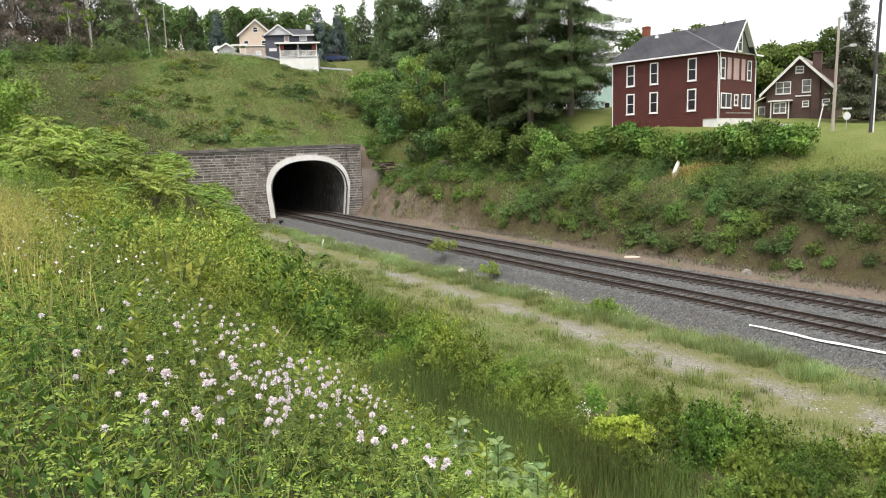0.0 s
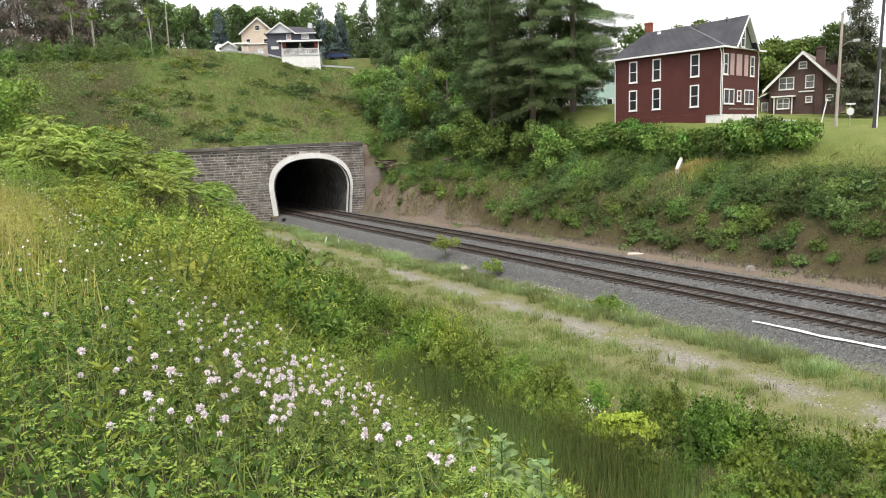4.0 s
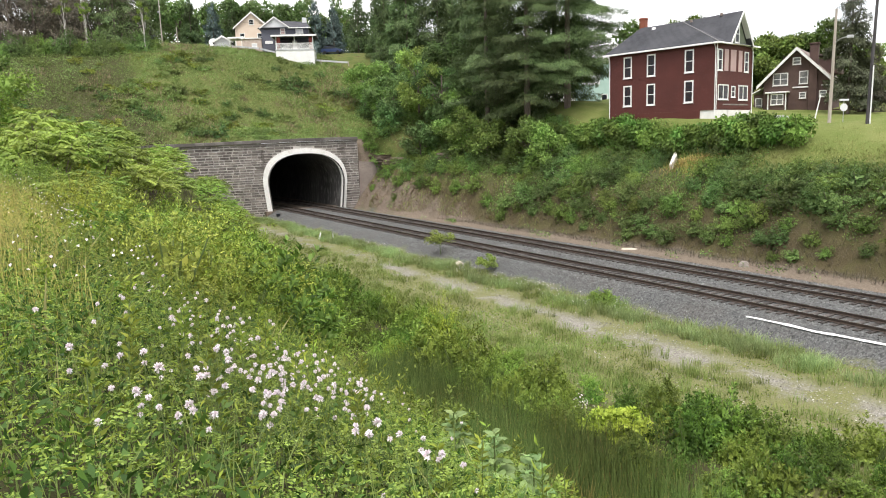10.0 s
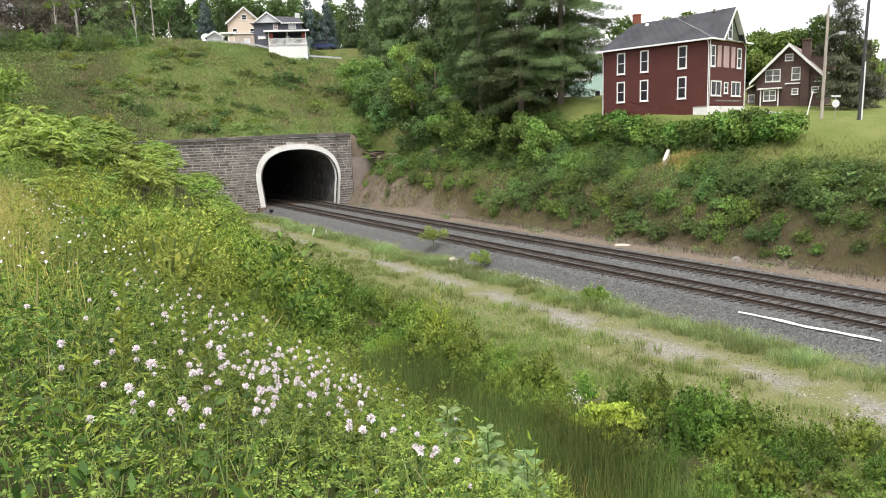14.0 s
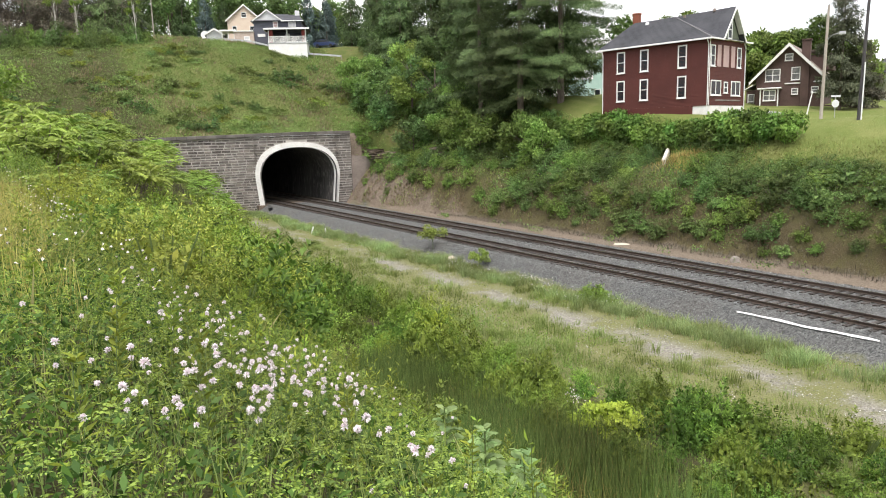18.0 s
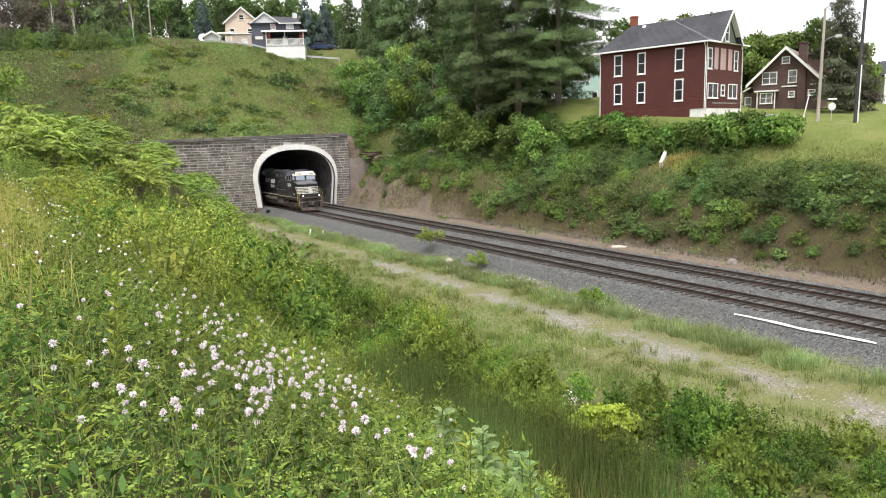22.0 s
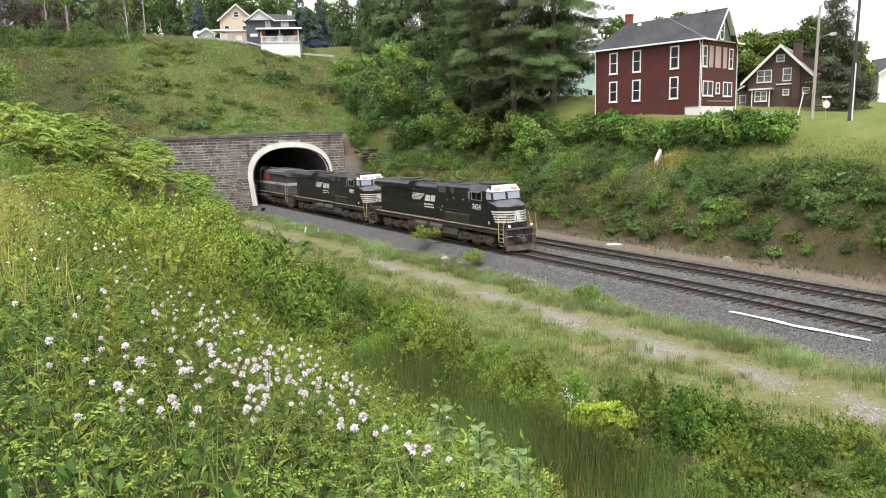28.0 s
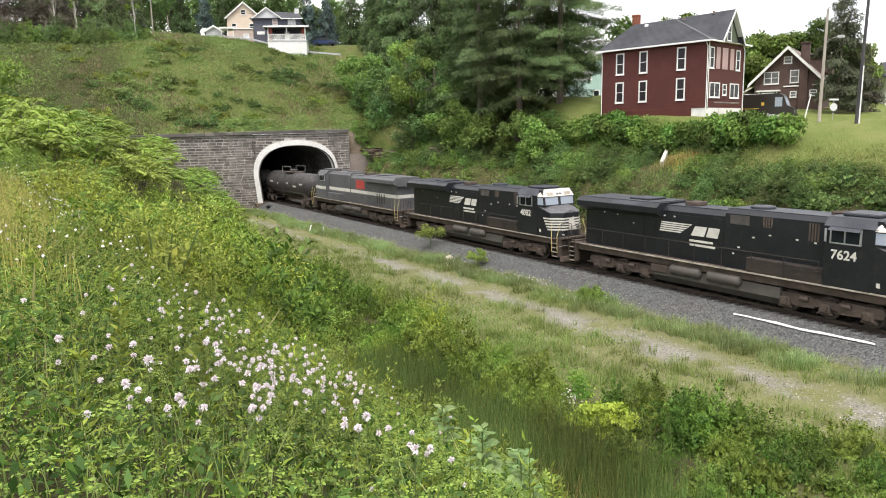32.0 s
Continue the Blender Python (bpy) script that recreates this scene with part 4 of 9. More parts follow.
def build_brown_house():
    root = thing("brown_house", facing(-56.4, 56.0, -36), "brown shingle-sided gabled house with white trim beside lawn", "house")
    Z = 10.4
    part("wall", Shape().prism([(-3.9, Z), (4.0, Z), (4.0, 14.7), (0, 18.7), (-3.9, 14.7)], "y", 0, 10), M["brown"], root, "brown shingle siding")
    part("foundation", Shape().box(-3.85, 0.05, 9.2, 3.95, 9.9, Z + 0.3), M["stone"], root)
    part("roof", gable_roof(Shape(), -3.9, 4.0, 0, 10, 14.9, 18.85, 0.75), M["roof_brown"], root, "brown asphalt-shingle roof")
    barge(root, -3.9, 4.0, -0.76, 14.9, 18.85, 0.75, M["white"], 0.34)
    part("wing", Shape().box(-5.6, 2.5, Z, -3.9, 9, 13.4, 0.02), M["brown"], root)
    part("wing_roof", Shape().add([(-5.9, 2.2, 13.4), (-3.9, 2.2, 14.4), (-3.9, 9.2, 14.4), (-5.9, 9.2, 13.4), (-5.9, 2.2, 13.55), (-3.9, 2.2, 14.55), (-3.9, 9.2, 14.55), (-5.9, 9.2, 13.55)], [(0, 1, 2, 3), (4, 7, 6, 5), (0, 4, 5, 1), (0, 3, 7, 4), (1, 5, 6, 2), (3, 2, 6, 7)]), M["white"], root)
    window(root, ("y", 2.5, -1), -5.4, 10.9, -4.5, 12.9, M["white"], M["curtained"], 1)
    part("dormer", Shape().box(2.0, 3, 15.6, 4.6, 8, 17.6, 0.02), M["brown"], root, "shed dormer with brown siding")
    part("dormer_roof", Shape().add([(1.2, 2.7, 18.3), (4.95, 2.7, 17.4), (4.95, 8.3, 17.4), (1.2, 8.3, 18.3), (1.2, 2.7, 18.48), (4.95, 2.7, 17.58), (4.95, 8.3, 17.58), (1.2, 8.3, 18.48)], [(0, 1, 2, 3), (4, 7, 6, 5), (0, 4, 5, 1), (0, 3, 7, 4), (1, 5, 6, 2), (3, 2, 6, 7)]), M["roof_brown"], root)
    part("chimney", Shape().box(1.5, -0.3, Z, 2.5, 0.6, 19.2, 0.04).box(1.42, -0.38, 19.2, 2.58, 0.68, 19.4, 0.03), M["brown"], root, "tall dark brown chimney")
    window(root, ("y", 0, -1), -2.8, 14.3, -0.95, 15.9, M["white"], M["curtained"], 1, mull=1)
    window(root, ("y", 0, -1), 0.35, 14.35, 1.42, 16.0, M["white"], M["curtained"], 1)
    window(root, ("y", 0, -1), -0.5, 16.85, 0.5, 17.75, M["white"], M["curtained"], 1)
    window(root, ("y", 0, -1), 0.45, 12.5, 1.25, 13.3, M["white"], M["curtained"], 1)
    window(root, ("y", 0, -1), 2.75, 12.6, 3.65, 13.4, M["white"], M["curtained"], 1)
    bay = part("bay", Shape().box(-3.25, -0.7, 10.9, -0.95, 0.0, 13.3, 0.02), M["brown"], root, "projecting bay with white trim")
    part("bay_roof", Shape().box(-3.55, -1.0, 13.3, -0.65, 0.0, 13.5, 0.03), M["white"], bay)
    for u in (-3.25, -1.1):
        part("bay_post", Shape().box(u, -0.76, 10.9, u + 0.15, -0.7, 13.3), M["white"], bay)
    window(root, ("y", -0.7, -1), -2.85, 11.8, -1.3, 13.2, M["white"], M["curtained"], 1, mull=1)
    part("belt_course", Shape().box(-0.4, -0.1, 13.85, 2.4, 0.0, 14.02, 0.02), M["white"], root, "white belt course")
    part("belt_course", Shape().box(3.0, -0.1, 13.95, 4.6, 0.0, 14.1, 0.02), M["white"], root)
    window(root, ("y", 0, -1), 0.2, 10.45, 1.0, 10.9, M["white"], M["curtained"], 0, mull=2, name="basement_window")
    # porch and steps to the side
    part("side_porch", Shape().box(4.0, 1.0, Z - 0.4, 8.4, 6.5, 11.0, 0.03), M["brown"], root, "low brown porch wall")
    for k in range(5):
        part("step", Shape().box(7.4 + 0.32 * k, 0.0, 9.6, 7.75 + 0.32 * k, 1.5, 11.2 - 0.25 * k, 0.02), M["brick"] if k % 2 else M["tan"], root)


build_brown_house()


def build_slate_house():
    """The house on the hilltop with a roofed porch."""
    root = thing("slate_house", facing(-131.84, 13.15, 4), "slate-blue sided house with a white-railed porch on hilltop", "house")
    part("wall", Shape().prism([(-3.4, 24.6), (5.2, 24.6), (5.2, 30.2), (-0.9, 30.2), (-3.4, 30.2)], "y", 0, 8), M["slate_blue"], root, "slate-blue lap siding")
    part("roof", Shape().add([(-4.0, -0.5, 30.1), (5.7, -0.5, 30.1), (5.7, 8.4, 30.1), (-4.0, 8.4, 30.1), (-0.9, 3.5, 32.0), (4.6, 3.5, 31.7)], [(0, 1, 5, 4), (2, 3, 4, 5), (1, 2, 5), (3, 0, 4), (0, 3, 2, 1)]), M["roof_grey"], root, "grey shingle roof")
    part("gable_wall", Shape().prism([(-3.38, 30.15), (1.6, 30.15), (-0.9, 31.95)], "y", -0.05, 3.0), M["light_grey"], root, "pale grey gable")
    part("gable_roof", gable_roof(Shape(), -3.38, 1.6, 0, 3.2, 30.2, 32.0, 0.3, 0.14), M["roof_grey"], root)
    barge(root, -3.38, 1.6, -0.31, 30.2, 32.0, 0.3, M["white"], 0.16)
    part("eaves_board", Shape().box(1.65, -0.56, 29.96, 5.75, -0.5, 30.14, 0.01), M["white"], root, "white eaves board")
    part("chimney", Shape().box(3.9, 3.0, 31.2, 4.7, 3.8, 32.4, 0.03), M["light_grey"], root)
    window(root, ("y", 0, -1), 0.1, 28.95, 1.0, 30.05, M["white"], M["blind"], 1)
    window(root, ("y", 0, -1), 2.9, 29.1, 4.3, 29.93, M["white"], M["light_grey"], 0, mull=1)
    for x in (-3.42,):
        for a in (1.0, 3.2, 5.4):
            window(root, ("x", x, -1), a, 28.6, a + 1.1, 30.0, M["white"], M["glass"], 1)
    part("wall_sign", Shape().box(-2.8, -0.08, 27.3, -1.4, 0.0, 27.85, 0.02), M["white"], root, "small white sign board")
    # porch
    porch = part("porch_base", Shape().box(-0.4, -4.0, 22.6, 6.5, -0.003, 25.6, 0.03), M["white"], root, "white-painted porch base")
    part("porch_deck", Shape().box(-0.5, -4.1, 25.6, 6.6, 0.0, 25.75, 0.02), M["light_grey"], porch)
    part("porch_roof", Shape().add([(-1.0, -4.5, 28.15), (7.0, -4.5, 28.15), (7.0, 0, 28.6), (-1.0, 0, 28.6), (0.2, -0.6, 28.9), (5.8, -0.6, 28.9), (-1.0, -4.5, 28.0), (7.0, -4.5, 28.0), (7.0, 0, 28.0), (-1.0, 0, 28.0)],
         [(0, 1, 5, 4), (1, 2, 5), (3, 0, 4), (2, 3, 4, 5), (6, 9, 8, 7), (0, 6, 7, 1), (1, 7, 8, 2), (3, 9, 6, 0)]), M["roof_grey"], root, "grey hipped porch roof with white fascia")
    part("porch_fascia", Shape().box(-1.05, -4.58, 27.95, 7.05, -4.5, 28.25, 0.02).box(-1.1, -4.5, 27.95, -1.02, 0, 28.25), M["white"], root)
    for x in (-0.3, 3.0, 6.3):
        part("porch_post", Shape().box(x - 0.09, -3.95, 25.75, x + 0.09, -3.77, 28.0, 0.02), M["white"], root)
    for x in (0.15, 5.85):
        part("porch_curtain", Shape().box(x - 0.28, -3.72, 25.75, x + 0.28, -3.66, 27.95, 0.02), M["porch_red"], root, "red porch hanging")
    part("porch_screen", Shape().box(-0.3, -3.4, 25.75, -0.1, -0.3, 27.9, 0.02), M["porch_red"], root)
    part("porch_door", Shape().box(2.2, -0.06, 25.8, 3.1, -0.003, 27.8, 0.02), M["white"], root, "white house door behind the porch")
    rail = part("railing", Shape().box(-0.3, -4.0, 26.75, 6.4, -3.9, 26.87, 0.01).box(-0.3, -4.0, 25.82, 6.4, -3.92, 25.9, 0.01).box(-0.36, -4.0, 26.75, -0.26, 0, 26.87, 0.01), M["white"], root, "white porch railing")
    for k in range(34):
        x = -0.25 + k * 0.195
        part("baluster", Shape().box(x, -3.98, 25.9, x + 0.10, -3.93, 26.75), M["white"], rail)
    # low stone-faced annexe and entrance porch on the uphill side
    part("annexe", Shape().box(-6.9, -0.6, 24.6, -3.4, 5.0, 28.2, 0.03), M["tan"], root, "tan stone-faced annexe")
    part("annexe_roof", Shape().box(-7.1, -0.8, 28.2, -3.41, 5.2, 28.38, 0.03), M["white"], root)
    window(root, ("y", -0.6, -1), -5.2, 26.7, -4.2, 27.4, M["white"], M["light_grey"], 0)
    for x in (-9.3, -8.2, -7.1):
        part("entry_post", Shape().box(x - 0.08, 0.2, 26.0, x + 0.08, 0.36, 28.4), M["white"], root)
    part("entry_roof", Shape().box(-9.7, 0.0, 28.4, -6.8, 3.0, 28.7, 0.03), M["white"], root, "white entrance porch roof")
    part("entry_rail", Shape().box(-9.2, 0.2, 26.2, -7.2, 0.3, 27.0), M["white"], root)


build_slate_house()


def plain_house(name, m, w, d, z0, ze, zr, wall, roof, label, wins=()):
    root = thing(name, m, label, "house", "houses behind the trees")
    part("wall", Shape().prism([(-w / 2, z0), (w / 2, z0), (w / 2, ze), (0, zr - 0.15), (-w / 2, ze)], "y", 0, d), M[wall], root)
    part("roof", gable_roof(Shape(), -w / 2, w / 2, 0, d, ze + 0.1, zr, 0.4), M[roof], root)
    barge(root, -w / 2, w / 2, -0.41, ze + 0.1, zr, 0.4, M["white"], 0.25)
    for a, b, c, e in wins:
        window(root, ("y", 0, -1), a, b, c, e, M["white"], M["glass"], 1)
    return root


plain_house("cream_house", facing(-153.7, 14.7, 10), 7.0, 8, 25, 33.4, 36.5, "cream", "roof_brown", "cream-sided gabled house behind slate-blue house", ((-0.6, 34.0, 0.5, 35.1), (-2.6, 31.0, -1.6, 32.3), (1.0, 31.0, 2.0, 32.3)))
plain_house("grey_cottage", facing(-168, -7.0, 0), 4.2, 8, 26, 34.6, 36.6, "slate_blue", "roof_grey", "small grey gabled house among hilltop conifers", ((-0.6, 33.3, 0.6, 34.6),))
plain_house("white_shed", facing(-140.0, 4.6, 10), 3.0, 4, 26, 28.3, 29.3, "light_grey", "roof_grey", "small pale shed beside hilltop road", ())
plain_house("white_cottage", facing(-164, -19, 0), 6.0, 7, 26, 31.4, 33.4, "white", "roof_grey", "small white house behind hilltop hedge", ((-0.6, 30.0, 0.5, 31.2),))


def build_mint_house():
    root = thing("mint_house", facing(-86, 46.5, -6), "mint-green sided house with white porch behind spruces", "house")
    part("wall", Shape().box(-6, 0, 11.5, 6, 8, 20.0, 0.03), M["teal"], root, "mint-green lap siding")
    part("roof", gable_roof(Shape(), -6, 6, 0, 8, 20.0, 22.8, 0.4, axis="x"), M["white"], root, "pale roof with white fascia")
    window(root, ("y", 0, -1), -0.4, 16.6, 2.4, 18.6, M["white"], M["light_grey"], 0, mull=1)
    window(root, ("y", 0, -1), 2.6, 13.9, 3.6, 15.0, M["white"], M["glass"], 0)
    part("stoop", Shape().box(-6.2, -1.6, 11.3, -1.6, 0, 15.2, 0.03), M["foundation"], root, "white masonry stoop")
    part("stoop_rail", Shape().box(-6.2, -1.6, 15.2, -1.6, -1.5, 16.1).box(-6.2, -1.5, 15.2, -6.1, 0, 16.1), M["white"], root)


build_mint_house()
plain_house("white_house", facing(-60, 97, 0), 9, 8, 8.5, 16.6, 19.4, "white", "roof_grey", "white two-storey house beyond the side street", ((-3.2, 14.6, -2.2, 16.0), (-0.4, 14.6, 0.6, 16.0)))


# ---- plants ----
RS = np.random.RandomState(11)


def unit(v):
    return v / np.maximum(np.linalg.norm(v, axis=-1, keepdims=True), 1e-9)


def leaf_arrays(p, d, length, width, fold=0.25, face=None):
    """Folded lance-shaped leaves from base points p along d, facing as given or upwards."""
    n = len(p)
    d = unit(d)
    w = unit(np.cross(d, unit(RS.normal(size=(n, 3)) + np.array([0, 0, 1.2])) if face is None else face))
    up = np.cross(w, d)
    L, W = np.broadcast_to(length, n)[:, None], np.broadcast_to(width, n)[:, None]
    mid = p + d * L * 0.45
    v = np.stack([p, mid + w * W * 0.5 + up * W * fold, p + d * L - up * L * 0.12, mid - w * W * 0.5 + up * W * fold], 1)
    return v.reshape(-1, 3), np.arange(n * 4).reshape(n, 4)


def blade_arrays(p, lean, h, w):
    """Grass blades in two bent pieces."""
    n = len(p)
    h, w = np.broadcast_to(h, n)[:, None], np.broadcast_to(w, n)[:, None]
    lean = np.concatenate([lean, np.zeros((n, 1))], 1)
    side = unit(np.cross(lean + np.array([1e-4, 0, 0]), np.array([0, 0, 1.0])))
    turn = RS.uniform(-1, 1, (n, 1))
    side = unit(side + turn * unit(lean + 1e-4))
    up = np.array([0, 0, 1.0])
    m = p + up * h * 0.55 + lean * h * 0.25
    t = p + up * h * (1 - 0.3 * np.linalg.norm(lean, axis=1, keepdims=True)) + lean * h * 0.8
    v = np.stack([p - side * w / 2, p + side * w / 2, m + side * w * 0.4, m - side * w * 0.4, t + side * w * 0.06, t - side * w * 0.06], 1).reshape(-1, 3)
    b = np.arange(n)[:, None] * 6
    return v, np.concatenate([b + np.array([0, 1, 2, 3]), b + np.array([3, 2, 4, 5])])


def merge(sets):
    vs, fs, n = [], [], 0
    for v, f in sets:
        vs.append(v), fs.append(f + n)
        n += len(v)
    return np.concatenate(vs), np.concatenate(fs)


def lobed_leaves(lobes, n, length, width, droop=0.0, inner=0.35):
    """Leaves over the skins of ellipsoid lobes (cx, cy, cz, rx, ry, rz)."""
    lobes = np.array(lobes, float)
    k = RS.choice(len(lobes), n, p=(lobes[:, 3] * lobes[:, 4]) / (lobes[:, 3] * lobes[:, 4]).sum())
    u = unit(RS.normal(size=(n, 3)) + np.array([0, 0, 0.35]))
    r = 1 - np.abs(RS.normal(0, inner * 0.5, n)) + RS.normal(0, 0.06, n)
    p = lobes[k, :3] + u * lobes[k, 3:] * r[:, None]
    d = 0.45 * u + RS.normal(size=(n, 3)) * 0.75 + np.array([0, 0, 0.1 - droop])
    s = RS.uniform(0.65, 1.25, n)
    # older, larger leaves inside close the plant
    deep = RS.uniform(0, 1, n) < 0.09
    s = np.where(deep, np.minimum(2.0, 0.5 * lobes[k, 3] / length), s)
    p = np.where(deep[:, None], lobes[k, :3] + u * lobes[k, 3:] * 0.45, p)
    return leaf_arrays(p, d, length * s, width * s * np.where(deep, 1.2, 1.0), 0.2, unit(u + RS.normal(size=(n, 3)) * 0.45 + np.array([0, 0, 0.25])))


def shrub_lobes(r, h, k):
    out = []
    for i in range(k):
        a, q = RS.uniform(0, 2 * math.pi), r * RS.uniform(0.1, 0.68)
        s = r * RS.uniform(0.30, 0.55)
        out.append((q * math.cos(a), q * math.sin(a), h * RS.uniform(0.35, 0.85) * (1 - 0.25 * q / r), s, s, s * RS.uniform(0.6, 0.95) * h / r * 0.8))
    return out


def stems_shape(r, h, n):
    s = Shape()
    for i in range(n):
        a = RS.uniform(0, 2 * math.pi)
        q = r * RS.uniform(0.2, 0.6)
        s.tube((0.05 * math.cos(a), 0.05 * math.sin(a), -0.2), (q * math.cos(a), q * math.sin(a), h * 0.6), 0.035, 0.012, 5, False)
    return s


def spray_leaves(r, h, shoots, per, length, width, droop=0.0, rise=0.12):
    """Leafy shoots arching out of one root to a lumpy dome; leaves sit on the outer part of each."""
    k = np.arange(shoots)
    el = np.arcsin(np.clip(RS.uniform(-0.08, 1.0, shoots), -1, 1))
    az = k * 2.39996 + RS.uniform(-0.4, 0.4, shoots)
    u = np.stack([np.cos(el) * np.cos(az), np.cos(el) * np.sin(az), np.sin(el)], -1)
    knobs = unit(RS.normal(size=(7, 3)) + np.array([0, 0, 0.4]))
    lump = 0.66 + 0.38 * np.clip((u @ knobs.T).max(1), 0, 1) ** 6
    tip = u * np.array([r, r, h]) * (lump * RS.uniform(0.82, 1.10, shoots))[:, None]
    root = tip * np.array([0.22, 0.22, 0.12])
    t = np.clip(1 - np.abs(RS.normal(0, 0.30, (shoots, per))), 0.12, 1.0)
    t[:, 0] = 1.0
    bow = np.sin(t * math.pi * 0.8) * rise * h - droop * 0.35 * r * t ** 3
    p = root[:, None, :] + (tip - root)[:, None, :] * t[..., None] + np.array([0, 0, 1.0]) * bow[..., None]
    axis = unit(tip - root)
    a1 = unit(np.cross(axis, np.array([0.13, 0.31, 0.94])))
    a2 = np.cross(axis, a1)
    w = RS.uniform(0, 2 * math.pi, (shoots, per))
    round_ = a1[:, None, :] * np.cos(w)[..., None] + a2[:, None, :] * np.sin(w)[..., None]
    p = p + round_ * (0.16 * r * RS.uniform(0, 1, (shoots, per)) * (1.15 - t))[..., None]
    d = axis[:, None, :] * (0.25 + 0.55 * t)[..., None] + round_ * 0.9 + np.array([0, 0, 0.12 - droop])
    L = length * (1.2 - 0.45 * t) * RS.uniform(0.7, 1.25, t.shape)
    face = unit(u[:, None, :] * 0.6 + np.array([0, 0, 0.75]) + RS.normal(size=p.shape) * 0.38)
    sets = [leaf_arrays(p.reshape(-1, 3), d.reshape(-1, 3), L.ravel(), L.ravel() * width / length, 0.18, face.reshape(-1, 3))]
    # old leaves inside close the plant
    n = max(16, shoots * per // 9)
    q = unit(RS.normal(size=(n, 3)) + np.array([0, 0, 0.4]))
    big = min(0.26 * r, 2.4 * length)
    sets.append(leaf_arrays(q * np.array([r, r, h]) * RS.uniform(0.3, 0.5, (n, 1)), RS.normal(size=(n, 3)), big, big * 0.6, 0.15, unit(q + RS.normal(size=(n, 3)) * 0.4)))
    return merge(sets)


SHRUBS = {}


def shrub_template(key, r, h, n, leaf, mat, lobes=9, droop=0.0, label="", stem="bark", name="shrub"):
    """The two meshes of one shrub form, shared by all of its kind."""
    if key == "knotweed":
        v, f = lobed_leaves(shrub_lobes(r, h, lobes), n, leaf[0], leaf[1], droop)
    else:
        per = 24
        v, f = spray_leaves(r * 1.05, h * 1.05, n // per, per, leaf[0], leaf[1], droop)
    SHRUBS.setdefault(key, []).append((mesh_of(stems_shape(r, h, 7), M[stem]), big_mesh("foliage", v, f, M[mat]), label, name))


COUNT = {}


def shrub(key, x, y, size=1.0, tall=1.0, group="shrubs in the cutting", sink=0.1):
    forms = SHRUBS[key]
    i = COUNT.get(key, 0)
    COUNT[key] = i + 1
    stem, fol, label, name = forms[i % len(forms)]
    root = thing(name, Matrix.LocRotScale((x, y, float(height(x, y)) - sink * size), Euler((0, 0, RS.uniform(0, 6.28))), (size, size, size * tall)), label, "shrub", group)
    for nm, me in (("stem", stem), ("foliage", fol)):
        ob = new(nm, me)
        ob.parent = root
        if nm == "stem":
            tagged(ob, kind="stuff")
    return root


def sumac_template(r, h, stems):
    """Leaning stems, each with an umbrella of arching feathered leaves and bare below."""
    sets, st = [], Shape()
    for i in range(stems):
        a, q = i * 2.4 + RS.uniform(-0.4, 0.4), r * math.sqrt((i + 0.4) / stems)
        tip = np.array([q * math.cos(a), q * math.sin(a), h * (1.0 - 0.35 * (q / r) ** 2) * RS.uniform(0.72, 1.0)])
        st.tube((tip[0] * 0.35, tip[1] * 0.35, -0.2), tuple(tip), 0.03, 0.014, 5, False)
        n = 12
        b = np.arange(n) * 2.4 + RS.uniform(-0.3, 0.3, n)
        up = np.linspace(0.95, 0.05, n) + RS.normal(0, 0.12, n)
        out = np.stack([np.cos(b), np.sin(b), 0 * b], -1)
        side = np.stack([-np.sin(b), np.cos(b), 0 * b], -1)
        L = RS.uniform(0.6, 1.0, n) * (1.0 - 0.35 * up)
        base = tip - np.array([0, 0, 1.0]) * (0.42 * (1 - up))[:, None]
        for k in range(9):
            t = 0.14 + 0.10 * k
            p = base + out * (L * t)[:, None] + np.array([0, 0, 1.0]) * (L * ((0.25 + 0.6 * up) * t - 0.62 * t * t))[:, None]
            for sg in (-1, 1):
                sets.append(leaf_arrays(p, side * sg + out * 0.4 + np.array([0, 0, -0.4]), L * 0.34 * (1.15 - 0.6 * t), L * 0.12, 0.1, unit(out * 0.3 + RS.normal(0, 0.35, (n, 3)) + np.array([0, 0, 1.0]))))
    v, f = merge(sets)
    SHRUBS.setdefault("sumac", []).append((mesh_of(st, M["bark"]), big_mesh("foliage", v, f, M["sumac_leaf"]), "spreading light green sumac shrub with feathery leaves", "sumac_bush"))


